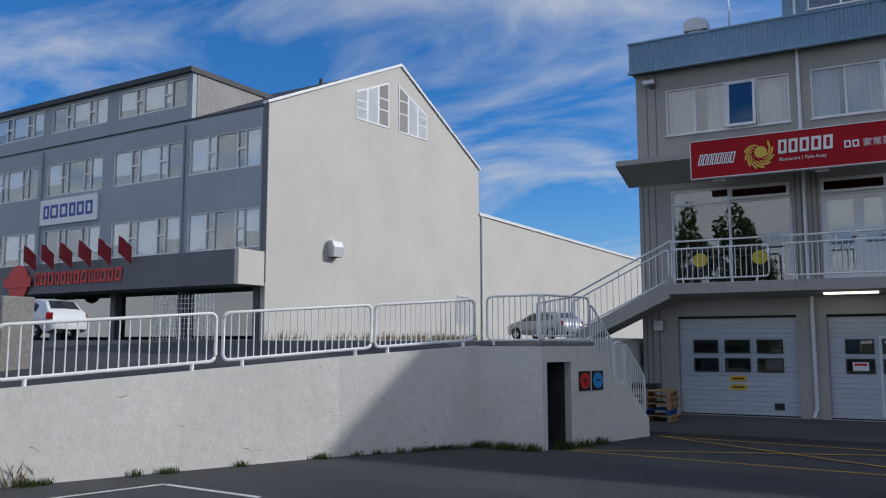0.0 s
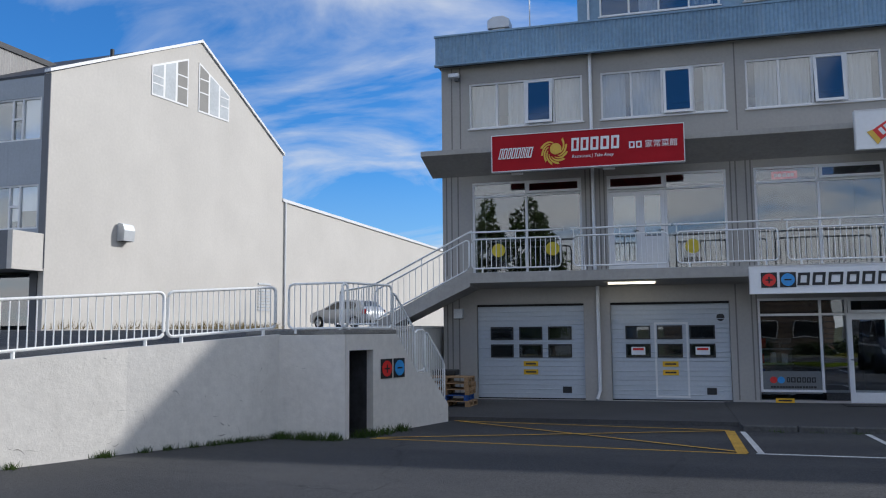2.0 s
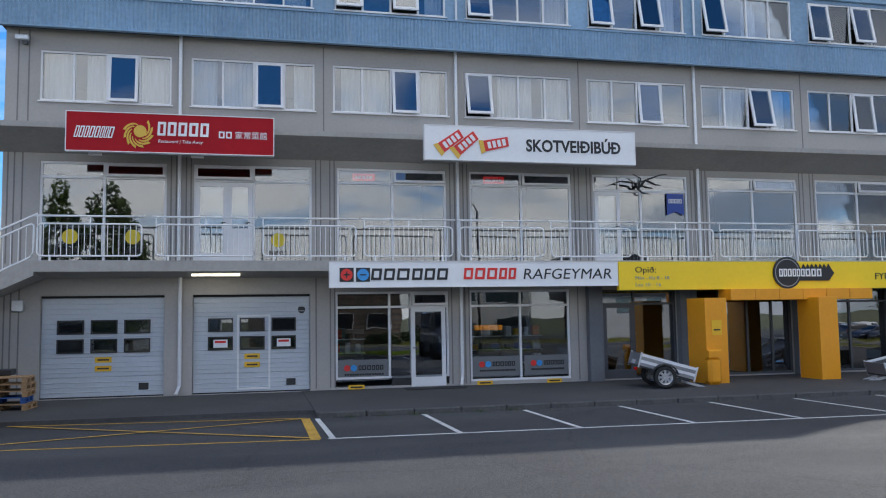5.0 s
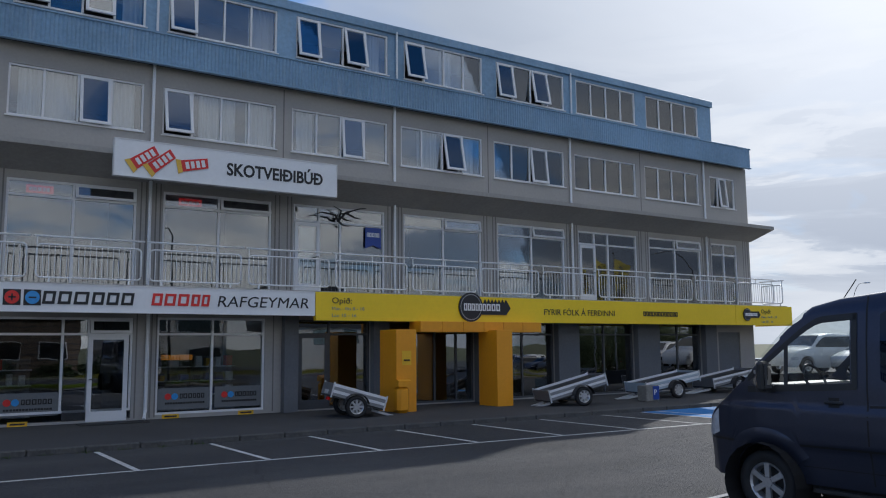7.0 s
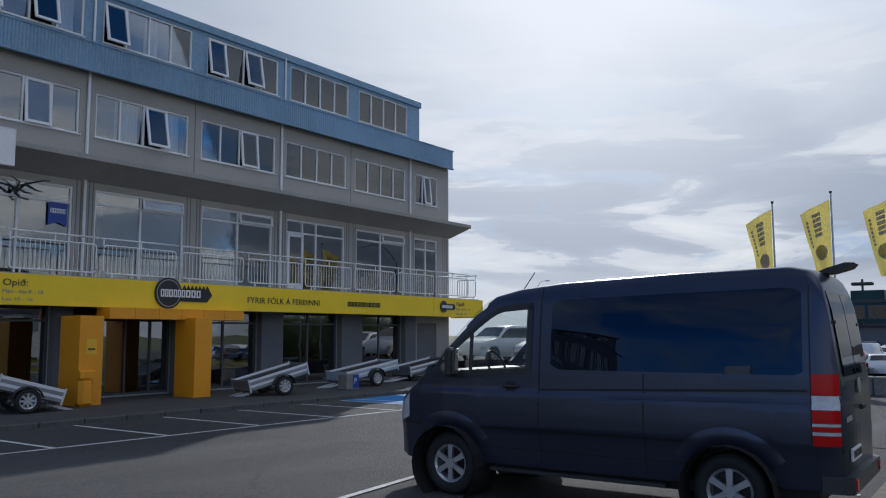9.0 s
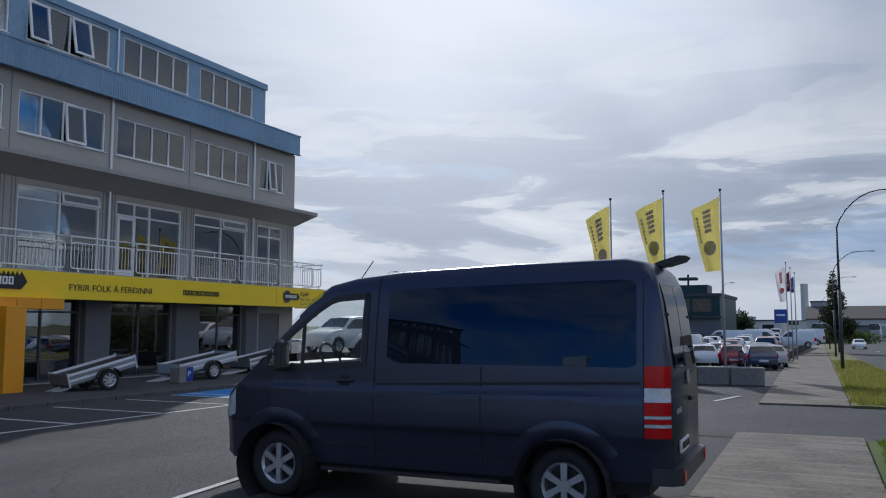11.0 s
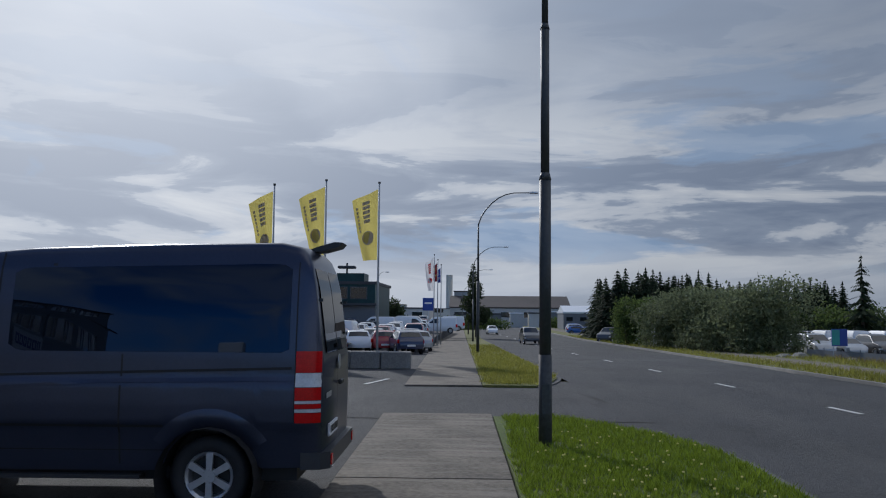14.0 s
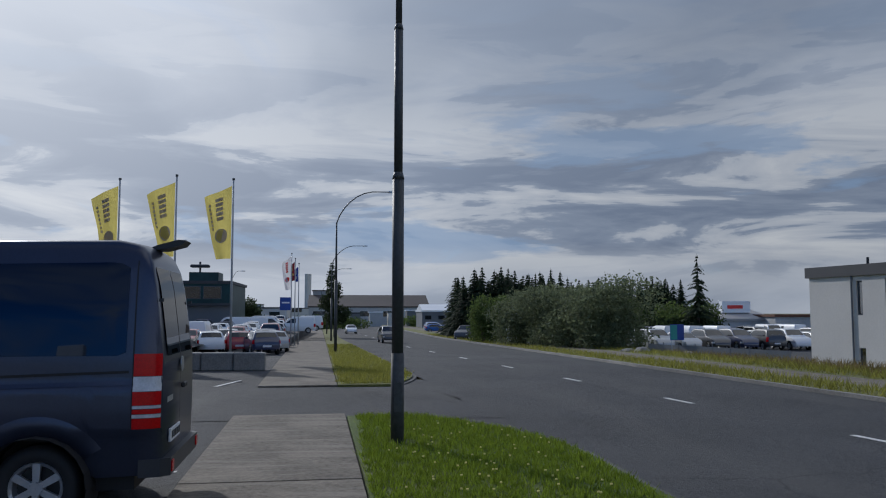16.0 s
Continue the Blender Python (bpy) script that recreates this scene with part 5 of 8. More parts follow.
for k, mt in enumerate((REDT, SKYB)):
    sq = part("plate", B(0.42 * k, 0.42 * k + 0.36, -0.006, 0.008, 0, 0.38), BLACKT, plus, local=True)
    part("plate_disc", disc(bmesh.new(), 0.42 * k + 0.18, -0.0065, 0.19, 0.155), mt, plus, local=True)
    g = B(0.42 * k + 0.1, 0.42 * k + 0.26, -0.022, -0.0168, 0.175, 0.205)
    if k == 0:
        box(g, 0.165, 0.195, -0.022, -0.0168, 0.11, 0.27)
    part("plate_mark", g, BLACKT, plus, local=True)
bag_rnd = random.Random(3)
for k in range(5):
    bm = bmesh.new()
    bmesh.ops.create_icosphere(bm, subdivisions=2, radius=0.2)
    for q in bm.verts:
        q.co *= 1 + 0.25 * noise.noise(q.co * 6 + Vector((k, 0, 0)))
        q.co.z *= 1.2
    bmesh.ops.translate(bm, verts=bm.verts, vec=on_face(0.4 + 0.12 * (k % 2), 0.5 + 0.15 * k, LOT + 0.18 + 0.05 * k))
    solo("rubbish_bag", bm, BLACKP, "crumpled dark rubbish bag inside the store", "bag", "rubbish bags", smooth=True)

# guard rails of the wall: white tube panels
FENCEP = material("white_rail_paint", (0.90, 0.90, 0.88), 0.4, big=(2, 0.08), small=(25, 0.08))
def wall_rail(s0, s1, n):
    a, b = on_wall(s0, 0, -0.1), on_wall(s1, 0, -0.1)
    d = b - a
    w = math.hypot(d.x, d.y)
    za, zb = wall_top(a.y), wall_top(b.y)
    th = railing_panel(w, 0.78, n, FENCEP, name="guard_rail", label="white tube guard rail panel on the retaining wall", group="guard rail panels", r=0.03, lift=0.12, slope=(zb - za) / w)
    th.matrix_basis = pose(a.x, a.y, za, 0, 0, math.degrees(math.atan2(d.y, d.x)))
for s0, s1, n in ((0.13, 0.313, 19), (0.320, 0.521, 20), (0.529, 0.742, 20), (0.750, 0.995, 19)):
    wall_rail(s0, s1, n)
def free_rail(a, b, h, n, mat=RAILP, handrail=0.0, label="white tube railing on the stair landing", lift=0.1):
    a, b = Vector(a), Vector(b)
    d = b - a
    w = math.hypot(d.x, d.y)
    th = railing_panel(w, h, n, mat, name="stair_railing", label=label, lift=lift, slope=d.z / w, handrail=handrail)
    th.matrix_basis = pose(*a, 0, 0, math.degrees(math.atan2(d.y, d.x)))
    return th
top = LZ + 0.04
free_rail((-7.75, 14.1, top), (-6.5, 14.0, top), 0.85, 9, FENCEP)
free_rail(on_face(0.0, 0.08, top), on_face(L - 1.95, 0.08, top), 0.85, 9, FENCEP)
free_rail(on_face(L - 1.9, 0.08, LZ + 0.0), on_face(L - 1.15, 0.08, 1.0), 0.85, 8, FENCEP, lift=0.04)
free_rail(on_face(L - 1.12, 0.08, 1.0), on_face(L - 0.78, 0.08, 1.0), 0.85, 4, FENCEP, lift=0.04)
free_rail(on_face(L - 0.75, 0.08, 1.0), on_face(L - 0.02, 0.08, 0.28), 0.85, 8, FENCEP, lift=0.04)
free_rail((-9.2, 20.2, 2.0), (-7.2, 17.6, 2.0), 0.9, 14, FENCEP, lift=0.05)
# upper stair from the raised lot to the balcony
flight = thing("balcony_stair", "concrete stair up to the balcony beside the building", "stair", m=pose(-7.0, 21.3, 2.0))
part("flight_body", P([(-8.55, 1.72), (-8.55, 2.05), (-5.95, 3.39), (-5.75, 3.39), (-5.75, 3.03)], "y", 20.8, 21.98), SLABM, flight)
for k in range(7):
    x0 = -8.4 + 0.36 * k
    part("step", B(x0, x0 + 0.36, 20.9, 21.95, 2.1 + 0.18 * k, 2.18 + 0.18 * k), CONCRETE, flight)
free_rail((-8.45, 20.86, 2.08), (-5.78, 20.86, 3.40), 0.80, 15, RAILP, handrail=0.98, label="pale sloping stair railing up to the balcony")

# pallets
def pallet(m, mat, label):
    p = thing("pallet", label, "pallet", "stacked pallets", m=m)
    for k in range(7):
        part("deck_board", B(-0.6, 0.6, -0.4 + 0.117 * k, -0.4 + 0.117 * k + 0.09, 0.122, 0.144), mat, p, local=True)
    for x in (-0.55, 0, 0.55):
        for y in (-0.35, 0.0, 0.35):
            part("block", B(x - 0.05, x + 0.05, y - 0.05, y + 0.05, 0.022, 0.1), mat, p, local=True)
        part("runner", B(x - 0.05, x + 0.05, -0.4, 0.4, 0.1, 0.122), mat, p, local=True)
        part("skid", B(x - 0.05, x + 0.05, -0.4, 0.4, 0.0, 0.022), mat, p, local=True)
    return p
prnd = random.Random(2)
for k in range(5):
    pallet(pose(-6.15 + prnd.uniform(-0.04, 0.04), 20.0 + prnd.uniform(-0.03, 0.03), -0.012 + 0.146 * k, 0, 0, prnd.uniform(-3, 3)), PALLETB if k == 1 else WOOD, "blue painted pallet in a stack" if k == 1 else "worn wooden pallet in a stack")
tarp = solo("dark_board", B(-6.7, -6.05, 20.3, 20.75, 0.72, 0.86, bevel=0.02), BLACKP, "dark boards lying on the pallet stack", "boards")

# ---- neighbour: grey office block with a white gable ----
GZ = 2.05
GA = radians(9.0)
GM = Matrix.Translation((-23.5, 25.6, GZ)) @ Matrix.Rotation(-GA, 4, "Z")
FRONT = GM @ Matrix.Rotation(radians(7.0), 4, "Z")   # the grey front is not square to the gable
# local frame: +y along the gable away from the street side, -x along the grey front, z from the raised lot
office = thing("office_building", "grey four-storey office block with a white gable end", "building", m=GM)
D = 15.3
APEX_Y, APEX_Z, EAVE_L, EAVE_R = 8.5, 13.85, 9.95, 9.6
def gable_z(y):
    return EAVE_L + (APEX_Z - EAVE_L) * y / APEX_Y if y < APEX_Y else APEX_Z + (EAVE_R - APEX_Z) * (y - APEX_Y) / (D - APEX_Y)
gw = [[(5.27, 10.44), (7.61, 10.44), (7.61, 12.80), (5.27, 11.80)], [(8.34, 10.40), (10.61, 10.40), (10.61, 11.76), (8.34, 12.85)]]
part("gable_wall", P([(0, -0.3), (D, -0.3), (D, EAVE_R), (APEX_Y, APEX_Z), (0, EAVE_L)], "x", -0.3, 0), PLASTER, office, "bright white plastered gable wall", local=True)
part("roof", P([(0.0, EAVE_L + 0.01), (APEX_Y, APEX_Z + 0.01), (D, EAVE_R + 0.01), (D, EAVE_R - 0.2), (APEX_Y, APEX_Z - 0.25), (0.0, EAVE_L - 0.08)], "x", -30, -0.31), ROOFD, office, local=True)
part("verge_board", P([(-0.1, EAVE_L + 0.0), (APEX_Y, APEX_Z + 0.02), (D + 0.1, EAVE_R), (D + 0.1, EAVE_R + 0.13), (APEX_Y, APEX_Z + 0.16), (-0.1, EAVE_L + 0.13)], "x", -0.25, 0.09), WHITEF, office, "white roof verge", local=True)
PALEPANE = material("curtained_pane", (0.55, 0.58, 0.60), 0.12, big=(1.0, 0.15), small=(8, 0.06), coat=0.6)
for pts in gw:
    cy, cz = sum(p[0] for p in pts) / 4, sum(p[1] for p in pts) / 4
    bm = prism(bmesh.new(), pts, "x", 0.003, 0.03)
    w = part("gable_window", bm, WHITEF, office, "trapezoid gable window", local=True)
    n = 3
    for i in range(n):
        u0, u1 = i / n + 0.03, (i + 1) / n - 0.03
        def at(u, top):
            a, b = (pts[3], pts[2]) if top else (pts[0], pts[1])
            return (a[0] + (b[0] - a[0]) * u, a[1] + (b[1] - a[1]) * u)
        q = [at(u0, 0), at(u1, 0), at(u1, 1), at(u0, 1)]
        q = [(y + (cy - y) * 0.0, z + (0.09 if k < 2 else -0.09)) for k, (y, z) in enumerate(q)]
        part("pane", prism(bmesh.new(), q, "x", 0.031, 0.036), PALEPANE if i != (2 if pts is gw[0] else 0) else INSIDE, w, local=True)
        if i != 1:
            for f in (0.4, 0.7):
                zc = q[0][1] + (q[3][1] - q[0][1]) * f
                part("glazing_bar", B(0.03, 0.045, q[0][0], q[1][0], zc - 0.03, zc + 0.03), WHITEF, w, local=True)
hood = thing("wall_vent", "grey metal cowl vent on the white gable", "vent", m=GM @ pose(0.0, 3.83, 4.05) @ Matrix.Diagonal((0.7, 0.7, 0.8, 1)))
part("cowl", P([(0.01, -0.45), (0.55, -0.45), (0.62, 0.1), (0.45, 0.42), (0.15, 0.5), (0.01, 0.45)], "y", -0.42, 0.42), GALV, hood, local=True)
# the opening's shade, drawn as a dark sheet
part("cowl_mouth", B(0.05, 0.5, -0.36, 0.36, -0.47, -0.452), INSIDE_SHADE, hood, local=True)
grille = thing("louvre_grille", "grey louvred ventilation grille low on the gable", "grille", m=GM @ pose(0.0, 13.2, 0.95))
for k in range(9):
    part("slat", B(0.002, 0.05, 0, 1.1, 0.17 * k, 0.17 * k + 0.09), GALV, grille, local=True)
for py, pz in ((4.4, gable_z(4.4)),):
    solo("roof_pipe", Tb([GM @ Vector((-1.5, py, pz - 0.2)), GM @ Vector((-1.5, py, pz + 0.5))], 0.09, seg=8), BLACKP, "dark short roof pipe on the ridge", "pipe", "roof pipes")
# grey front, facing the street: bands of windows
front_holes = []
BAYS = [(-4.76, -0.40), (-10.0, -5.22), (-15.28, -10.82), (-20.5, -16.0), (-25.7, -21.2)]
LEV = [(3.85, 5.58), (7.33, 9.03)]
for a, b in BAYS:
    for z0, z1 in LEV:
        front_holes.append((a, b, z0, z1))
part("front_wall", wall_skin(-28, -0.3, 3.3, 9.85, 0.0, 0.25, front_holes), GREYC, office, "grey rendered front wall", local=True)
part("corner_strip", B(-0.3, 0.02, -0.03, 0.0, 2.3, 9.9), DGREYC, office, local=True)
for x in (-5.05, -15.6):
    part("downpipe", Tb([(x, -0.08, 9.7), (x, -0.08, 3.4)], 0.06), GREYC, office, local=True)
part("inner_room", B(-28, -0.4, 2.4, 2.5, 0, 9.7), INSIDE, office, local=True)
part("inner_room", B(-28, -4.95, 2.4, 2.5, 9.8, 12.15), INSIDE, office, local=True)
for z in (0.0, 3.3, 6.6, 9.75):
    part("floor_slab", B(-28, -0.35, 0.26, 2.4, z - 0.12, z), INSIDE, office, local=True)
def office_window(x0, x1, z0, z1, y=0.06):
    fr = [0, 0.27, 0.38, 0.68, 0.79, 1]
    lights = []
    for i, (a, c) in enumerate(zip(fr, fr[1:])):
        pa, pb = x0 + (x1 - x0) * a + (0.07 if i == 0 else 0.045), x0 + (x1 - x0) * c - (0.07 if i == 4 else 0.045)
        zc = z0 + (z1 - z0) * 0.52
        lights += [(pa, pb, z0 + 0.07, z1 - 0.07)] if i % 2 == 0 else [(pa, pb, z0 + 0.07, zc - 0.05), (pa, pb, zc + 0.05, z1 - 0.07)]
    w = part("window", wall_skin(x0, x1, z0, z1, y - 0.03, y + 0.08, lights), WHITEF, office, local=True)
    xs = [0, 0.27, 0.38, 0.68, 0.79, 1]
    for i, (a, b) in enumerate(zip(xs, xs[1:])):
        pa, pb = x0 + (x1 - x0) * a + 0.04, x0 + (x1 - x0) * b - 0.04
        part("pane", B(pa, pb, y + 0.02, y + 0.03, z0 + 0.06, z1 - 0.06), OFFGLASS, w, local=True).visible_shadow = False
        if glass_rnd.random() < (0.72 if i % 2 == 0 else 0.15):
            drop = glass_rnd.uniform(0.55, 1.0)
            part("blind", B(pa, pb, y + 0.07, y + 0.08, z1 - (z1 - z0) * drop, z1), CURTAIN, w, local=True)
for a, b in BAYS:
    for z0, z1 in LEV:
        office_window(a, b, z0, z1)
# set-back corrugated top storey over the western part
part("top_wall", wall_skin(-28, -4.85, 9.86, 12.2, 0.15, 0.4, [(a, b, 10.70, 12.06) for a, b in BAYS[1:]]), GREYC, office, local=True)
for a, b in BAYS[1:]:
    office_window(a, b, 10.70, 12.06, 0.2)
part("top_roof", B(-28.2, -4.75, -0.05, 5.6, 12.2, 12.45), ROOFD, office, "dark roof edge", local=True)
bm = bmesh.new()
prev = None
for i in range(74):
    y = 0.42 + i * 0.07
    cur = (bm.verts.new((-4.84 + (0.03 if i % 2 else 0), y, 9.8)), bm.verts.new((-4.84 + (0.03 if i % 2 else 0), y, 12.2)))
    if prev:
        bm.faces.new((prev[0], cur[0], cur[1], prev[1]))
    prev = cur
part("corrugated_side", bm, CORRG, office, "grey corrugated steel side", local=True)
# projecting dark canopy band over the ground floor, with recessed shop fronts under it
part("canopy_band", B(-28, -0.25, -1.5, 0.0, 2.2, 3.62), DGREYC, office, "dark grey projecting band", local=True)
part("canopy_end", B(-0.25, -0.02, -1.52, 0.02, 2.2, 3.62), PLASTER, office, "pale end of the projecting band", local=True)
for k in range(7):
    x = -0.5 - 4.6 * k
    part("ground_pier", B(x - 0.35, x, 0.2, 0.6, -0.2, 2.2), DGREYC, office, local=True)
    w = part("shop_glass", B(x - 4.2, x - 0.36, 0.5, 0.53, 0.15, 2.15), GLASSD, office, local=True)
# unseen back wall, coloured dark for the shade under the canopy
part("ground_back", B(-28, -0.3, 2.2, 2.3, -0.2, 2.2), INSIDE_SHADE, office, local=True)
for o in list(office.children):
    if o.name.split(".")[0] not in ("gable_wall", "verge_board", "gable_window"):
        o.matrix_basis = Matrix.Rotation(radians(7.0), 4, "Z") @ o.matrix_basis
sgn = thing("company_sign", "white sign board with a blue company name", "sign", m=FRONT @ pose(-15.5, -0.02, 5.83))
part("sign_panel", B(0, 4.55, -0.1, 0.0, 0, 1.3), WHITES, sgn, local=True)
bars(sgn, "name_mark", 0.3, 4.35, -0.1, 0.32, 0.68, 6, BLUES, local=True)
rsg = thing("restaurant_letters", "red restaurant name letters on the dark band", "sign", m=FRONT @ pose(-15.6, -1.52, 2.45))
bars(rsg, "letter_block", 2.2, 8.6, -0.02, 0.15, 0.6, 13, REDT, lean=0.1, local=True)
part("round_mark", disc(bmesh.new(), 0.9, -0.02, 0.35, 0.85, depth=0.06), REDT, rsg, local=True)
part("mark_bar", B(-0.2, 2.0, -0.12, -0.085, 0.1, 0.6), REDT, rsg, local=True)
FLAGR = material("dark_red_flag", (0.28, 0.02, 0.03), 0.8)
for k in range(6):
    fl = thing("wall_flag", "small dark red flag on a slanted wall pole", "flag", "wall flags", m=FRONT @ pose(-5.7 - 1.37 * k, -1.5, 3.6) @ Matrix.Diagonal((0.75, 0.75, 0.8, 1)))
    part("flag_pole", Tb([(0, 0, 0), (-1.0, -1.0, 1.15)], 0.03, seg=6), GALV, fl, local=True)
    bm = bmesh.new()
    cols = []
    for i in range(6):
        u = i / 5
        p = Vector((-1.0, -1.0, 1.15)) * (1 - 0.55 * u)
        cols.append([bm.verts.new(p + Vector((0.05 * math.sin(5 * u), 0, -0.95 * v + 0.1 * math.sin(6 * v)))) for v in (0, 0.33, 0.66, 1.0)])
    for a, b in zip(cols, cols[1:]):
        for j in range(3):
            bm.faces.new((a[j], b[j], b[j + 1], a[j + 1]))
    part("flag_cloth", bm, FLAGR, fl, local=True, smooth=True)
# long low white wing behind the gable
wing = thing("white_wing", "long low white plastered wing with a metal roof edge", "building", m=GM)
part("wing_wall", P([(D + 0.02, -0.3), (46, -0.3), (46, 5.6), (D + 0.02, 7.0)], "x", -8, -0.02), PLASTER, wing, local=True)
part("wing_edge", P([(D + 0.02, 7.01), (46, 5.61), (46, 5.78), (D + 0.02, 7.18)], "x", -8, 0.06), WHITEF, wing, local=True)
part("wing_pipe", Tb([(0.05, D + 0.25, 7.0), (0.05, D + 0.25, 0)], 0.06), WHITEF, wing, local=True)
back_house = thing("back_building", "plain grey building behind the white wing", "building", m=pose(-10, 75, 2))
part("back_wall", B(-12, 14, 0, 8, -2, 7.3), GREYC, back_house, local=True)
part("back_roof", B(-12.3, 14.3, -0.3, 8.3, 7.3, 7.7), WHITEF, back_house, local=True)
# dry weeds at the foot of the gable
pier_left = solo("gate_pier", B(-15.35, -14.75, 8.55, 9.2, 1.2, 2.75, bevel=0.02), CONCRETE, "rough concrete gate pier on the raised lot", "pier")
# unidentified white box edge; the stand below it is added to carry it
tall_box = thing("white_van_box", "narrow white box edge on a grey stand", "trailer", m=pose(-16.6, 8.2, 1.3))
part("box_body", B(-0.5, 0.0, -0.5, 0.5, 2.35, 4.2, bevel=0.04), WHITES, tall_box, local=True)
part("box_stand", B(-0.4, -0.1, -0.3, 0.3, 0, 2.35), GREYP, tall_box, local=True)
mesh_gate = thing("mesh_cage", "grey wire mesh cage under the office canopy", "cage", m=FRONT @ pose(-3.6, -2.6, 0))
for k in range(9):
    part("wire", B(0, 3.4, 0, 0.015, 0.2 * k, 0.2 * k + 0.02), GALV, mesh_gate, local=True)
for k in range(18):
    part("wire", B(0.2 * k, 0.2 * k + 0.015, -0.016, -0.002, 0, 1.75), GALV, mesh_gate, local=True)


# ---- vehicles ----
class Shell:
    """A vehicle's skin, nose to +y: height of the roof line and the lower edge along y, half width by height, narrowing to the ends."""
    def __init__(self, top, low, width, ends, wheels, arch):
        self.top, self.low, self.width, self.ends, self.wheels, self.arch = top, low, width, ends, wheels, arch

    def zt(self, y):
        return lerp(self.top, y)

    def zb(self, y):
        z = lerp(self.low, y)
        for yc, zc in self.wheels:
            if abs(y - yc) < self.arch:
                z = max(z, zc + math.sqrt(self.arch ** 2 - (y - yc) ** 2))
        return z

    def half(self, y, z):
        return lerp(self.width, z) * lerp(self.ends, y)

    def body(self, step=0.07, holes=(), rows=0):
        ys = [self.top[0][0]]
        while ys[-1] + step < self.top[-1][0]:
            ys.append(ys[-1] + step)
        ys.append(self.top[-1][0])
        fs = [0, 0.06, 0.12, 0.2, 0.28, 0.36, 0.44, 0.52, 0.6, 0.68, 0.76, 0.84, 0.91, 0.96]
        if rows:
            fs = [0.965 * k / rows for k in range(rows + 1)]
        bm = bmesh.new()
        rings = []
        for y in ys:
            zb, zt = self.zb(y), self.zt(y)
            h = max(zt - zb, 0.05)
            side = [(self.half(y, zb + f * h), zb + f * h) for f in fs]
            w = side[-1][0]
            side += [(w * 0.965, zb + 0.988 * h), (w * 0.86, zt), (w * 0.4, zt + 0.015), (0, zt + 0.02)]
            ring = [bm.verts.new((-x, y, z)) for x, z in side] + [bm.verts.new((x, y, z)) for x, z in side[-2::-1]]
            rings.append(ring)
        n = len(rings[0])
        for a, b in zip(rings, rings[1:]):
            for k in range(n - 1):
                q = (a[k], a[k + 1], b[k + 1], b[k])
                c = sum((v.co for v in q), Vector()) / 4
                if any(h(c) for h in holes):
                    continue
                bm.faces.new(q)
        bm.faces.new(rings[0])
        bm.faces.new(rings[-1][::-1])
        return bm

    def patch(self, y0, y1, lo, hi, off=0.006, side=-1, ny=10, nz=6):
        bm = bmesh.new()
        g = []
        for i in range(ny + 1):
            y = y0 + (y1 - y0) * i / ny
            a, b = (lo(y) if callable(lo) else lo), (hi(y) if callable(hi) else hi)
            g.append([bm.verts.new((side * (self.half(y, a + (b - a) * j / nz) + off), y, a + (b - a) * j / nz)) for j in range(nz + 1)])
        for p, q in zip(g, g[1:]):
            for j in range(nz):
                bm.faces.new((p[j], p[j + 1], q[j + 1], q[j]))
        return bm

    def across(self, y0, y1, frac, off=0.006, n=8, sides=6):
        """A patch over the top, such as a windscreen, between the stations y0 and y1."""
        bm = bmesh.new()
        g = []
        for i in range(n + 1):
            y = y0 + (y1 - y0) * i / n
            w = self.half(y, self.zt(y)) * frac
            g.append([bm.verts.new((-w + 2 * w * j / sides, y, self.zt(y) + 0.02 + off - 0.02 * abs(-1 + 2 * j / sides))) for j in range(sides + 1)])
        for p, q in zip(g, g[1:]):
            for j in range(sides):
                bm.faces.new((p[j], p[j + 1], q[j + 1], q[j]))
        return bm


def lathe(prof, seg=24):
    """A body of revolution about the x axis from (x, r) pairs."""
    bm = bmesh.new()
    rings = [[bm.verts.new((x, r * math.cos(2 * math.pi * k / seg), r * math.sin(2 * math.pi * k / seg))) for k in range(seg)] for x, r in prof]
    for a, b in zip(rings, rings[1:]):
        for k in range(seg):
            bm.faces.new((a[k], a[(k + 1) % seg], b[(k + 1) % seg], b[k]))
    return bm


ALLOY = material("alloy_wheel", (0.55, 0.56, 0.58), 0.35, metal=0.7, small=(20, 0.08))


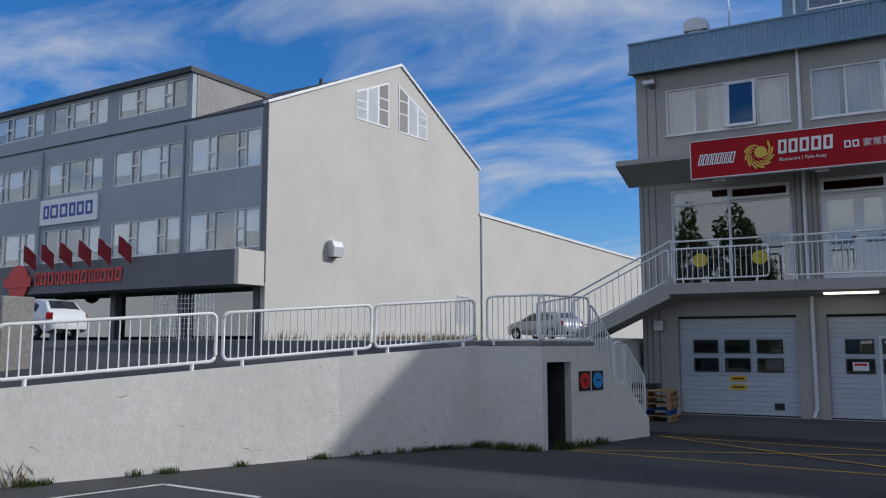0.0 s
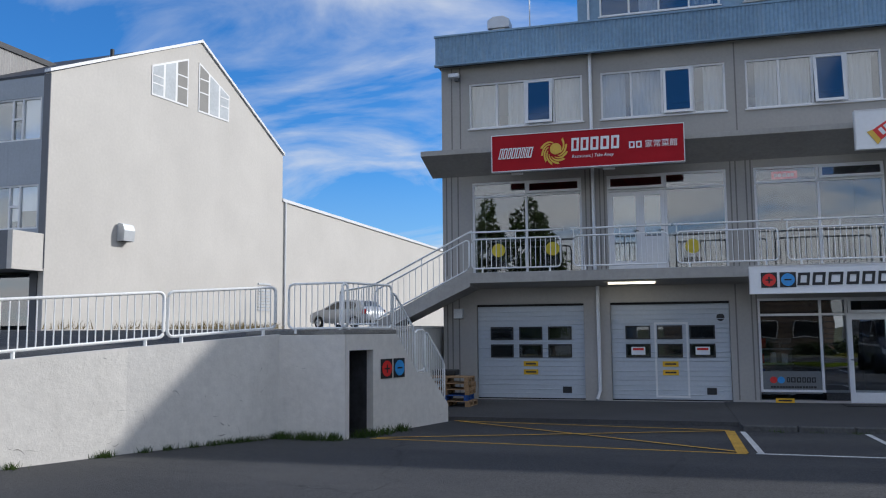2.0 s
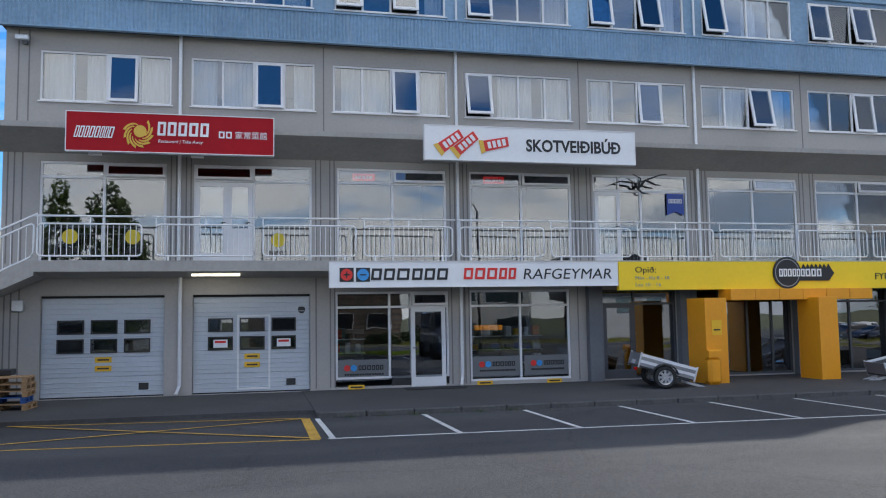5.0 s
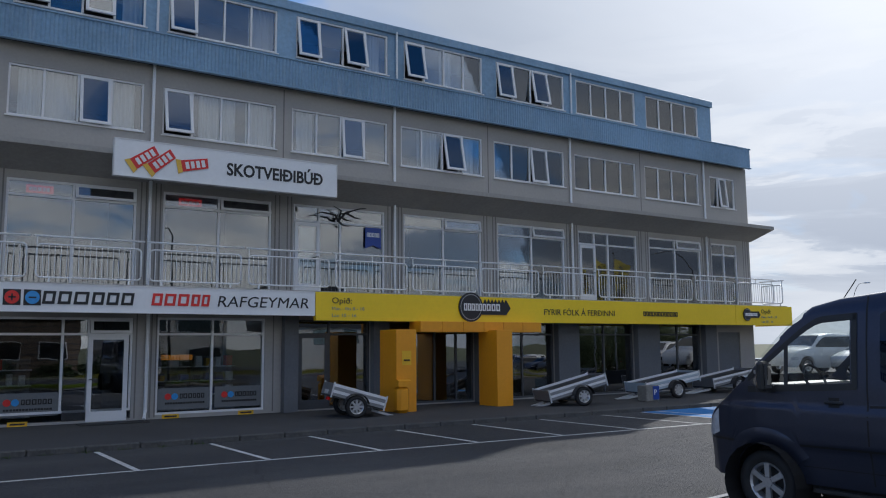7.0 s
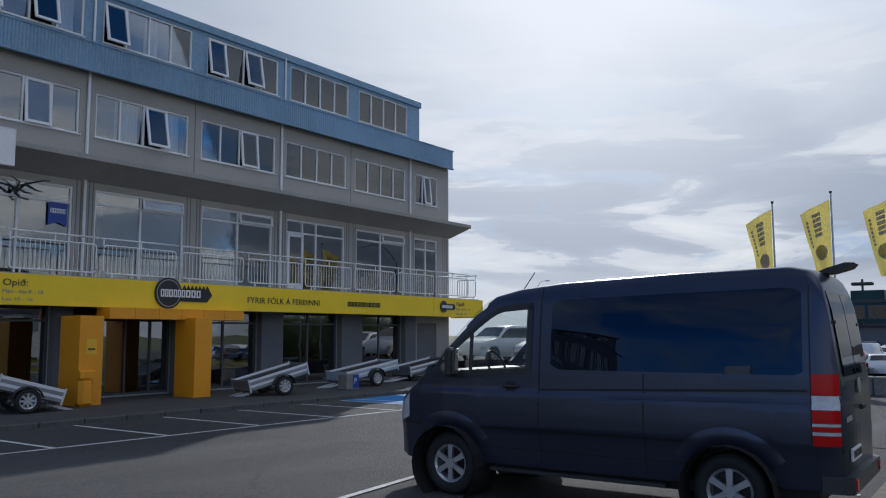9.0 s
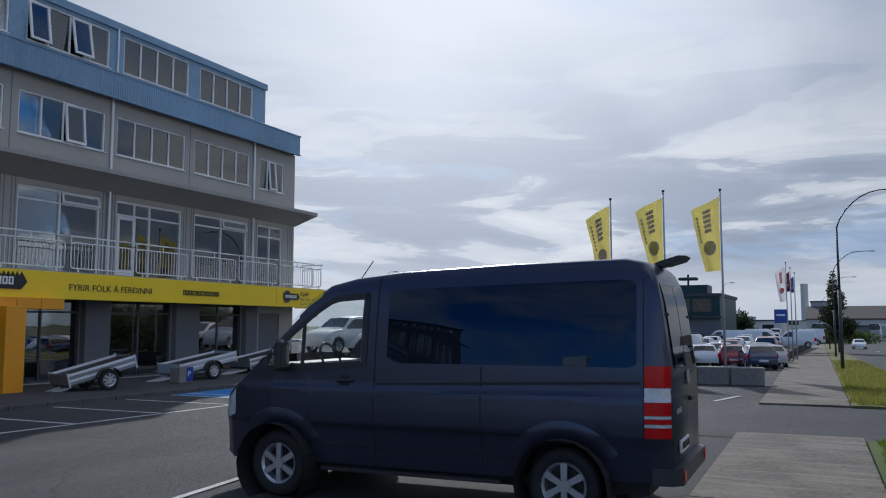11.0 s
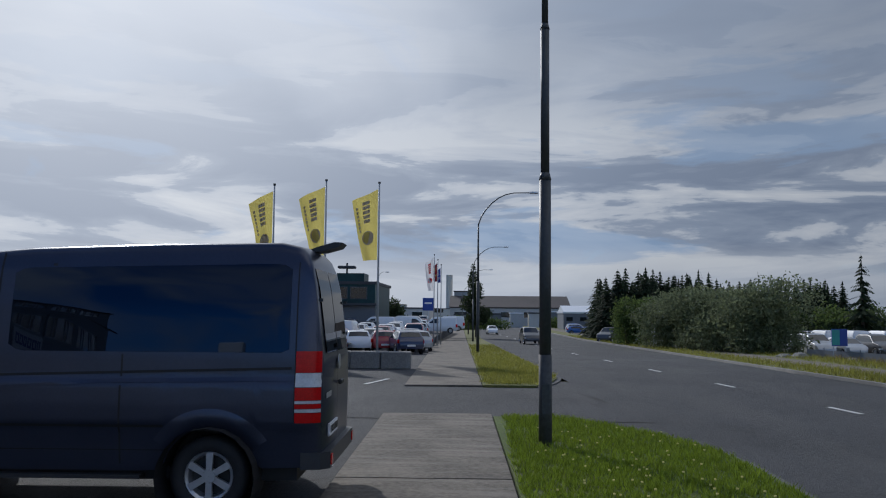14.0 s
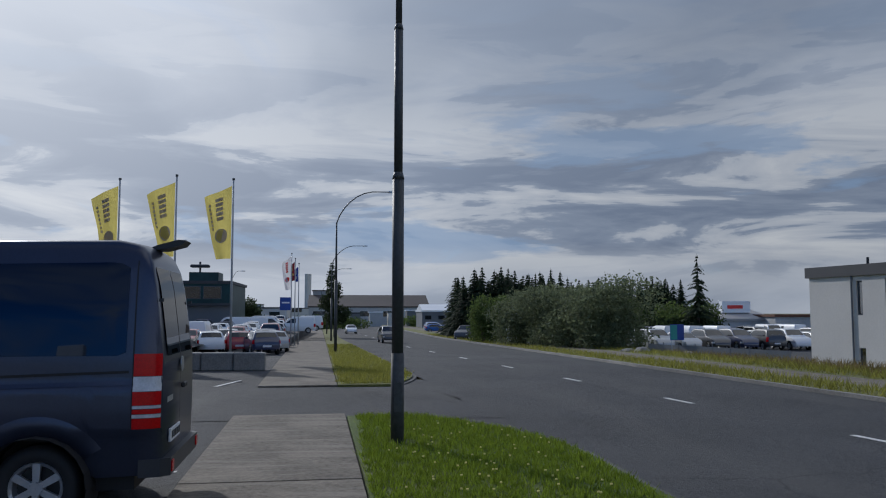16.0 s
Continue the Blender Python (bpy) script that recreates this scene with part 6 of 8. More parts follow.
def wheel_meshes(r, width, rim, spokes, seg=28):
    tyre = mesh_of("tyre", lathe([(-width / 2 + 0.02, rim), (-width / 2, rim + 0.03), (-width / 2, r - 0.04), (-width / 2 + 0.03, r), (width / 2 - 0.03, r), (width / 2, r - 0.04), (width / 2, rim)], seg), BLACK)
    tyre.shade_smooth()
    bm = lathe([(-width / 2 + 0.03, rim + 0.005), (-width / 2 + 0.015, rim - 0.005), (-width / 2 + 0.035, rim - 0.03), (0.05, rim - 0.05)], seg)
    for k in range(spokes):
        t = 2 * math.pi * k / spokes
        q = bmesh.new()
        prism(q, [(-0.026, 0.03), (0.026, 0.03), (0.15 * rim, rim - 0.01), (-0.15 * rim, rim - 0.01)], "x", -width / 2 + 0.022, -width / 2 + 0.06)
        bmesh.ops.rotate(q, verts=q.verts, cent=(0, 0, 0), matrix=Matrix.Rotation(t, 3, "X"))
        me = bpy.data.meshes.new("tmp")
        q.to_mesh(me)
        q.free()
        bm.from_mesh(me)
        bpy.data.meshes.remove(me)
    for k in range(spokes):
        t = 2 * math.pi * (k + 0.5) / spokes
        box(bm, -width / 2 + 0.008, -width / 2 + 0.05, 0.055 * math.cos(t) - 0.009, 0.055 * math.cos(t) + 0.009, 0.055 * math.sin(t) - 0.009, 0.055 * math.sin(t) + 0.009)
    hub = lathe([(-width / 2 + 0.015, 0.001), (-width / 2 + 0.015, 0.06), (-width / 2 + 0.06, 0.075)], 12)
    me = bpy.data.meshes.new("tmp")
    hub.to_mesh(me)
    hub.free()
    bm.from_mesh(me)
    bpy.data.meshes.remove(me)
    rimm = mesh_of("rim", bm, ALLOY)
    back = mesh_of("brake_disc", lathe([(0.0, 0.001), (0.0, rim - 0.02), (0.02, rim - 0.02)], 16), BLACKP)
    return tyre, rimm, back


def add_wheel(car, meshes, x, y, z):
    w = part("wheel", meshes[0], BLACK, car, "black tyre on an alloy rim", local=True)
    w.matrix_basis = pose(x, y, z, 0, 0, 0 if x < 0 else 180)
    for nm, me in (("rim", meshes[1]), ("brake_disc", meshes[2])):
        part(nm, me, ALLOY, w, local=True)
    return w


VANP = material("dark_blue_grey_metallic", (0.054, 0.062, 0.094), 0.28, metal=0.6, big=(1.2, 0.10), small=(40, 0.06))
CABGLASS = glass_material("clear_cab_glass", (0.86, 0.90, 0.90), 0.05, gain=0.12)
VTRIM = material("van_grey_moulding", (0.030, 0.033, 0.040), 0.45, small=(30, 0.1))
LAMPR = material("red_lamp_lens", (0.55, 0.004, 0.006), 0.22, small=(60, 0.2), spec=0.25)
LAMPW = material("clear_lamp_lens", (0.62, 0.63, 0.65), 0.2, big=(9, 0.25), small=(60, 0.1), coat=0.3)
MIRROR = material("mirror_silver", (0.9, 0.9, 0.9), 0.03, metal=1.0, big=(1, 0.02), small=(9, 0.02))
PLATE = material("white_plate", (0.75, 0.76, 0.78), 0.4)

VZ = LOT
van_shell = Shell(
    top=[(-2.64, 1.42), (-2.60, 1.75), (-2.55, 2.12), (-2.49, 2.38), (-2.40, 2.48), (-2.2, 2.525), (-1.0, 2.505), (0.2, 2.455), (0.75, 2.40), (1.05, 2.33), (1.3, 2.14), (1.95, 1.48), (2.05, 1.40), (2.30, 1.22), (2.50, 1.06), (2.58, 0.86), (2.64, 0.62)],
    low=[(-2.64, 0.50), (-2.5, 0.44), (-1.0, 0.40), (1.0, 0.40), (2.4, 0.36), (2.64, 0.42)],
    width=[(0.3, 0.895), (0.5, 0.93), (0.78, 0.966), (0.82, 0.994), (1.0, 0.998), (1.20, 0.992), (1.245, 0.966), (1.45, 0.960), (1.9, 0.915), (2.25, 0.86), (2.42, 0.80), (2.55, 0.74)],
    ends=[(-2.64, 0.90), (-2.58, 0.955), (-2.45, 0.985), (-2.2, 1.0), (1.7, 1.0), (2.1, 0.94), (2.4, 0.82), (2.56, 0.68), (2.64, 0.56)],
    wheels=[(-1.625, 0.36), (1.625, 0.36)], arch=0.44)
van = thing("passenger_van", "dark blue-grey passenger van parked beside the footpath", "van", m=pose(8.78, 4.04, VZ, 0, 0, 1.7))


def door_glass(y):
    """Lower and upper edge of the front door's window."""
    lo = 1.46 - 0.055 * (y - 0.6)
    hi = lerp([(0.5, 2.21), (0.95, 2.18), (1.15, 2.06), (1.85, 1.5)], y)
    return lo, hi


def in_door(c):
    if not 0.58 < c.y < 1.68 or abs(c.x) < 0.5:
        return False
    lo, hi = door_glass(c.y)
    return lo + 0.03 < c.z < hi - 0.03


def in_screen(c):
    return 1.14 < c.y < 1.90 and c.z > van_shell.zt(c.y) - 0.06


part("body", van_shell.body(0.045, (in_door, in_screen), 46), VANP, van, "dark blue-grey metallic bodywork", local=True, smooth=True)
for sd in (-1, 1):
    part("side_window", van_shell.patch(-2.33, 0.28, lambda y: 1.485 + (0.06 * max(0, (y - 0.13) / 0.15) ** 2) + 0.03 * max(0, (-2.24 - y) / 0.09) ** 2, lambda y: 2.285 - 0.022 * (y + 1.0) - 0.05 * max(0, (y - 0.13) / 0.15) ** 2 - 0.05 * max(0, (-2.2 - y) / 0.13) ** 2, 0.007, sd, 36, 8), VANGLASS, van, "dark tinted long side window", local=True, smooth=True)
    # added black sheet stands in for the unlit cabin behind the tinted glass
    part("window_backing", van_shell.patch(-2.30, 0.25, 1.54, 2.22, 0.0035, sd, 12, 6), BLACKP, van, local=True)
    dw = part("door_window", van_shell.patch(0.54, 1.80, lambda y: door_glass(y)[0], lambda y: max(door_glass(y)[1], door_glass(y)[0] + 0.01), 0.004, sd, 16, 6), CABGLASS, van, local=True, smooth=True)
    dw.visible_shadow = False
    part("window_seal", van_shell.patch(0.52, 0.58, 1.44, 2.23, 0.008, sd, 1, 8), BLACKP, van, local=True)
    part("window_seal", van_shell.patch(1.30, 1.35, 1.46, lambda y: door_glass(y)[1], 0.008, sd, 1, 8), BLACKP, van, local=True)
    part("window_seal", van_shell.patch(0.53, 1.82, lambda y: door_glass(y)[0] - 0.035, lambda y: door_glass(y)[0] + 0.035, 0.008, sd, 14, 1), BLACKP, van, local=True)
    part("window_seal", van_shell.patch(0.53, 1.82, lambda y: door_glass(y)[1] - 0.05, lambda y: door_glass(y)[1] + 0.025, 0.008, sd, 14, 1), BLACKP, van, local=True)
    for y0 in (0.41, -0.80):
        part("door_gap", van_shell.patch(y0, y0 + 0.018, 0.46, 2.4 if y0 > 0 else 1.46, 0.0025, sd, 1, 14), BLACK, van, local=True)
    part("door_gap", van_shell.patch(-2.4, -2.388, 0.86, 2.33, 0.0025, sd, 1, 14), BLACK, van, local=True)
    part("slide_rail", van_shell.patch(-2.36, 0.4, lambda y: 1.332 - 0.03 * (y + 2.36), lambda y: 1.356 - 0.03 * (y + 2.36), 0.003, sd, 16, 1), BLACK, van, local=True)
    part("crease", van_shell.patch(-2.36, 1.5, lambda y: lerp([(-2.36, 1.23), (-0.6, 1.2), (0.5, 1.12), (1.5, 0.98)], y), lambda y: lerp([(-2.36, 1.27), (-0.6, 1.235), (0.5, 1.15), (1.5, 0.99)], y), 0.009, sd, 28, 1), VANP, van, local=True)
    for y0, y1 in ((-1.2, 1.18),):
        part("side_moulding", van_shell.patch(y0, y1, 0.80, 0.825, 0.010, sd, 10, 1), BLACKP, van, "dark side moulding", local=True)
        part("sill_gap", van_shell.patch(y0, y1, 0.585, 0.595, 0.004, sd, 10, 1), BLACK, van, local=True)
    part("front_flare_trim", van_shell.patch(2.05, 2.5, 0.78, 0.81, 0.008, sd, 4, 1), BLACKP, van, local=True)
    # arch flares
    for yc in (-1.625, 1.625):
        bm = bmesh.new()
        prev = None
        for k in range(19):
            t = radians(32 + 116 * k / 18)
            ring = []
            for rr, off in ((0.435, 0.002), (0.442, 0.016), (0.55, 0.020), (0.615, 0.001)):
                y, z = yc + rr * math.cos(t), 0.36 + rr * math.sin(t)
                ring.append(bm.verts.new((sd * (van_shell.half(y, z) + off), y, z)))
            if prev:
                for j in range(3):
                    bm.faces.new((prev[j], prev[j + 1], ring[j + 1], ring[j]))
            prev = ring
        part("arch_flare", bm, VANP, van, "slightly glossy wheel arch flare", local=True, smooth=True)
        part("arch_liner", lathe([(0, 0.001), (0, 0.45), (0.5, 0.45)], 20), BLACK, van, local=True).matrix_basis = pose(sd * 0.62, yc, 0.36, 0, 0, 0 if sd > 0 else 180)
    # tail lamps in bands
    for z0, z1, mt in ((0.85, 0.94, LAMPR), (0.945, 0.975, LAMPW), (0.98, 1.02, LAMPR), (1.025, 1.05, LAMPW), (1.055, 1.17, LAMPR), (1.175, 1.30, LAMPW), (1.305, 1.50, LAMPR)):
        part("tail_lamp", van_shell.patch(-2.63, -2.40, z0, z1, 0.012, sd, 6, 2), mt, van, "red and clear tail lamp", local=True, smooth=True)
    part("headlamp", van_shell.patch(2.30, 2.55, lambda y: 0.78 + 0.35 * (2.55 - y), lambda y: max(0.84 + 0.2 * (2.55 - y), van_shell.zt(y) - 0.07), 0.006, sd, 8, 4), LAMPW, van, "clear headlamp", local=True, smooth=True)
    # mirror and handle
    mr = part("mirror", B(sd * 1.10 - 0.085, sd * 1.10 + 0.085, 1.46, 1.57, 1.38, 1.72, bevel=0.035), BLACKP, van, "black door mirror", local=True)
    part("mirror_arm", B(min(sd * 0.93, sd * 1.1), max(sd * 0.93, sd * 1.1), 1.47, 1.56, 1.37, 1.45), BLACKP, mr, local=True)
    part("mirror_glass", B(sd * 1.10 - 0.065, sd * 1.10 + 0.065, 1.453, 1.459, 1.42, 1.69), MIRROR, mr, local=True)
    part("mirror_indicator", B(sd * 1.12 - 0.06, sd * 1.12 + 0.06, 1.571, 1.576, 1.58, 1.62), LAMPW, mr, local=True)
    part("door_handle", B(sd * 0.972 - 0.03, sd * 0.972 + 0.03, 0.68, 0.88, 1.27, 1.305, bevel=0.012), BLACKP, van, local=True)
    part("handle_cup", van_shell.patch(0.72, 0.84, 1.235, 1.34, 0.003, sd, 6, 4), BLACK, van, local=True)
part("windscreen", van_shell.across(1.12, 1.93, 0.97), CABGLASS, van, local=True, smooth=True).visible_shadow = False
# rear doors
def rear_y(z):
    return lerp([(0.4, -2.645), (1.42, -2.645), (1.75, -2.605), (2.12, -2.555), (2.36, -2.487), (2.5, -2.44)], z)
def rear_patch(x0, x1, z0, z1, off=0.008, n=8):
    bm = bmesh.new()
    g = [[bm.verts.new((x, rear_y(z) - off, z)) for x in (x0, x1)] for z in (z0 + (z1 - z0) * k / n for k in range(n + 1))]
    for a, b in zip(g, g[1:]):
        bm.faces.new((a[0], a[1], b[1], b[0]))
    return bm
REARGLASS = glass_material("tinted_rear_glass", (0.03, 0.033, 0.045), 0.0, gain=0.5)
for sd in (-1, 1):
    part("rear_window", rear_patch(min(0.02 * sd, 0.70 * sd), max(0.02 * sd, 0.70 * sd), 1.47, 2.28), REARGLASS, van, "dark tinted rear window", local=True)
# black sheet in place of the dark cabin seen through the rear glass
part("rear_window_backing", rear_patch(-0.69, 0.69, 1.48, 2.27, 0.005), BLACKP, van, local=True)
part("door_gap", rear_patch(-0.006, 0.006, 0.62, 2.3, 0.004), BLACK, van, local=True)
part("rear_door_handle", B(0.03, 0.2, -2.69, -2.65, 1.12, 1.17, bevel=0.01), BLACKP, van, local=True)
part("maker_badge", disc(bmesh.new(), 0.0, -2.66, 1.36, 0.075), ALLOY, van, "round metal badge", local=True)
part("model_mark", B(-0.72, -0.42, -2.652, -2.648, 1.05, 1.1), ALLOY, van, local=True)
plt = part("number_plate", B(-0.62, -0.1, -2.672, -2.65, 0.68, 0.80, bevel=0.004), PLATE, van, "white number plate with plain bars", local=True)
for k in range(5):
    part("plate_bar", B(-0.57 + 0.095 * k, -0.51 + 0.095 * k, -2.6765, -2.6725, 0.71, 0.775), BLACKT, plt, local=True)
part("rear_bumper", P([(-0.93, -2.45), (-0.90, -2.63), (-0.82, -2.71), (0.82, -2.71), (0.90, -2.63), (0.93, -2.45)], "z", 0.42, 0.575), VTRIM, van, "dark rear bumper with step", local=True)
for sd in (-1, 1):
    part("reflector", B(sd * 0.75 - 0.05, sd * 0.75 + 0.05, -2.722, -2.711, 0.45, 0.545), LAMPR, van, local=True)
    part("door_hinge", B(sd * 0.85 - 0.012, sd * 0.85 + 0.012, -2.62, -2.58, 1.96, 1.99), BLACKP, van, local=True)
part("front_bumper", P([(-0.66, 2.40), (-0.55, 2.62), (0.55, 2.62), (0.66, 2.40)], "z", 0.38, 0.60), VTRIM, van, local=True)
part("grille", B(-0.5, 0.5, 2.58, 2.66, 0.68, 0.92), BLACKP, van, local=True)
part("roof_spoiler", P([(-2.30, 2.47), (-2.50, 2.485), (-2.66, 2.53), (-2.70, 2.575), (-2.62, 2.58), (-2.44, 2.53)], "x", -0.17, 0.17), BLACKP, van, "black roof spoiler", local=True)
part("aerial", Tb([(-0.35, 0.95, 2.40), (-0.35, 0.78, 2.62)], 0.006, seg=5), BLACKP, van, local=True)
part("underbody", B(-0.8, 0.8, -2.4, 2.3, 0.30, 0.42), BLACK, van, local=True)
part("side_step", B(-0.99, -0.86, -1.0, 1.05, 0.335, 0.37), BLACKP, van, local=True)
part("dashboard", B(-0.8, 0.8, 1.45, 1.9, 1.1, 1.45, bevel=0.04), BLACKP, van, local=True)
part("cabin_floor", B(-0.85, 0.85, -2.3, 1.6, 0.75, 0.8), BLACKP, van, local=True)
for x in (-0.5, 0.5):
    part("front_seat", B(x - 0.24, x + 0.24, 0.42, 0.58, 0.9, 1.62, bevel=0.05), BLACKP, van, local=True)
    part("headrest", B(x - 0.13, x + 0.13, 0.42, 0.52, 1.66, 1.86, bevel=0.03), BLACKP, van, local=True)
part("steering_wheel", Tb([(-0.45 + 0.19 * math.cos(t), 1.28 + 0.08 * math.sin(t), 1.5 + 0.17 * math.sin(t)) for t in (k * math.pi / 8 for k in range(17))], 0.016, seg=6), BLACKP, van, local=True)
part("cabin_wall", B(-0.85, 0.85, -0.1, -0.06, 0.8, 2.3), BLACKP, van, local=True)
vw = wheel_meshes(0.36, 0.24, 0.225, 6)
for y in (-1.625, 1.625):
    for sd in (-1, 1):
        add_wheel(van, vw, sd * 0.86, y, 0.36)


def make_car(kind, paint, label):
    """A parked car of one of three builds: hatch, suv, boxvan."""
    if kind == "hatch":
        L2, H, top, wr = 2.1, 1.46, [(-2.1, 0.7), (-2.05, 0.95), (-1.85, 1.05), (-1.6, 1.36), (-1.2, 1.45), (-0.3, 1.47), (0.3, 1.40), (1.05, 0.98), (1.6, 0.86), (1.95, 0.72), (2.1, 0.5)], 0.31
        gl = ((-1.35, 0.75), lambda y: 0.98, lambda y: lerp([(-1.4, 1.2), (-1.0, 1.36), (-0.2, 1.38), (0.2, 1.33), (0.85, 0.99)], y))
    elif kind == "suv":
        L2, H, top, wr = 2.3, 1.72, [(-2.3, 0.8), (-2.27, 1.05), (-2.15, 1.2), (-1.9, 1.6), (-1.6, 1.7), (-0.2, 1.73), (0.4, 1.64), (1.05, 1.15), (1.8, 1.02), (2.15, 0.85), (2.3, 0.55)], 0.36
        gl = ((-1.75, 0.85), lambda y: 1.14, lambda y: lerp([(-1.8, 1.4), (-1.5, 1.6), (0.2, 1.6), (0.95, 1.16)], y))
    else:
        L2, H, top, wr = 2.3, 1.9, [(-2.3, 1.0), (-2.28, 1.6), (-2.2, 1.85), (-2.0, 1.9), (0.4, 1.9), (0.75, 1.78), (1.3, 1.2), (1.85, 1.05), (2.2, 0.85), (2.3, 0.55)], 0.33
        gl = ((0.0, 1.05), lambda y: 1.18, lambda y: lerp([(0.0, 1.7), (0.5, 1.68), (1.15, 1.2)], y))
    sh = Shell(top, [(-L2, 0.38), (-1.8, 0.26), (1.8, 0.24), (L2, 0.34)],
               [(0.2, 0.80), (0.5, 0.87), (0.85, 0.88), (1.0, 0.85), (H - 0.3, 0.74), (H, 0.62)],
               [(-L2, 0.84), (-L2 + 0.2, 0.96), (-1.5, 1.0), (1.3, 1.0), (L2 - 0.25, 0.92), (L2, 0.74)],
               [(-L2 + 0.85, wr), (L2 - 0.85, wr)], wr + 0.06)
    car = thing("parked_car", label, "car", "parked cars")
    part("body", sh.body(0.13), paint, car, local=True, smooth=True)
    for sd in (-1, 1):
        part("side_window", sh.patch(gl[0][0], gl[0][1], gl[1], gl[2], 0.008, sd, 10, 3), CARDARK, car, local=True)
        part("headlamp", sh.patch(L2 - 0.35, L2 - 0.05, 0.6, 0.74, 0.008, sd, 3, 2), LAMPW, car, local=True)
        part("tail_lamp", sh.patch(-L2 + 0.02, -L2 + 0.25, 0.72, 0.95 if kind == "hatch" else 1.1, 0.01, sd, 3, 2), LAMPR, car, local=True)
    if kind == "boxvan":
        part("windscreen", sh.across(0.72, 1.25, 0.9), CARDARK, car, local=True)
    else:
        part("windscreen", sh.across(0.35, 1.0, 0.9), CARDARK, car, local=True)
        part("rear_window", sh.across(top[2][0] + 0.03, top[3][0] + 0.1, 0.85), CARDARK, car, local=True)
    part("number_plate", B(-0.26, 0.26, -L2 - 0.012, -L2 + 0.02, 0.52, 0.64), PLATE, car, local=True)
    wm = CARW.setdefault(wr, wheel_meshes(wr, 0.2, wr * 0.66, 5, 16))
    for y in (-L2 + 0.85, L2 - 0.85):
        for sd in (-1, 1):
            w = part("wheel", wm[0], BLACK, car, local=True)
            w.matrix_basis = pose(sd * 0.78, y, wr, 0, 0, 0 if sd < 0 else 180)
            part("rim", wm[1], ALLOY, w, local=True)
    return car


CARW = {}
CARDARK = material("dark_car_window", (0.02, 0.023, 0.026), 0.08, small=(10, 0.2), coat=0.5)
PAINTS = {n: material(n + "_car_paint", c, 0.35, metal=0.2 if n in ("silver", "graphite") else 0.0, small=(40, 0.04), big=(1, 0.06), coat=0.8) for n, c in
          (("white", (0.75, 0.76, 0.77)), ("silver", (0.42, 0.43, 0.44)), ("red", (0.33, 0.02, 0.025)), ("navy", (0.02, 0.03, 0.08)), ("graphite", (0.06, 0.06, 0.065)), ("blue", (0.04, 0.14, 0.42)), ("beige", (0.30, 0.28, 0.24)))}
MODELS = {}
def put_car(kind, colour, x, y, z, rz):
    key = (kind, colour)
    if key not in MODELS:
        words = {"hatch": "parked hatchback car", "suv": "parked estate car with raised body", "boxvan": "parked delivery van"}[kind]
        MODELS[key] = make_car(kind, PAINTS[colour], f"{colour} {words} on the asphalt lot")
        MODELS[key].matrix_basis = pose(x, y, z, 0, 0, rz)
        return MODELS[key]
    return copy_thing(MODELS[key], pose(x, y, z, 0, 0, rz))


crnd = random.Random(31)
# first row behind the concrete blocks, as it stands
def terrace(y):
    """Height of the raised lot beside the shops."""
    return lerp([(8.0, -0.16), (12.5, 0.5)], y)


bm = bmesh.new()
prev = None
for y in (8.0, 12.5, 16.0, 26.0, 40.0):
    cur = [bm.verts.new(p) for p in ((31.2, y, -0.3), (31.2, y, terrace(y) - 0.004), (57.0, y, terrace(y) - 0.004), (57.0, y, -2.2))]
    if prev:
        for k in range(3):
            bm.faces.new((prev[k], prev[k + 1], cur[k + 1], cur[k]))
    prev = cur
tagged(solo("raised_lot", bm, ROADM, "grey asphalt of the raised lot beside the shops", "asphalt", kind="structure"))
for kind, colour, x, y, rz in (("hatch", "white", 39.0, 5.7, 283), ("hatch", "red", 39.4, 4.5, 281), ("hatch", "navy", 38.4, 3.35, 286), ("hatch", "silver", 40.4, 3.0, 284), ("suv", "white", 39.0, 7.4, 280), ("hatch", "silver", 39.6, 9.4, 283), ("suv", "graphite", 40.0, 11.4, 279), ("hatch", "white", 39.4, 13.4, 282), ("hatch", "silver", 39.8, 15.4, 280), ("boxvan", "white", 39.6, 17.4, 280), ("hatch", "white", 40.0, 19.4, 283)):
    p = east_of(x, y, LOT)
    put_car(kind, colour, p.x, p.y, max(p.z, terrace(p.y)) if p.y > 8.3 else p.z, rz)
for kind, colour, x, y, rz in (("suv", "white", 33.8, 21.4, 82), ("hatch", "silver", 34.0, 18.7, 84), ("suv", "white", 34.2, 16.0, 81), ("hatch", "white", 34.4, 13.4, 83), ("suv", "white", 46.0, 14.2, 82), ("hatch", "silver", 46.2, 16.9, 83), ("suv", "silver", 46.4, 19.6, 81), ("hatch", "white", 46.5, 22.3, 82), ("suv", "white", 46.5, 25.0, 82), ("hatch", "white", 46.7, 27.7, 82), ("suv", "graphite", 53.0, 17.0, 82), ("hatch", "white", 53.0, 19.8, 82), ("suv", "white", 53.2, 22.6, 82), ("hatch", "silver", 53.0, 25.4, 82), ("boxvan", "white", 53.0, 28.4, 82), ("suv", "white", 53.2, 31.4, 82)):
    p = Vector((x, y, terrace(y)))
    put_car(kind, colour, p.x, p.y, p.z, rz)


def rise(x):
    """Height of the sales lot, which climbs away from the street."""
    return land(x) + lerp([(58, 0.0), (75, 0.45), (140, 1.5)], x)


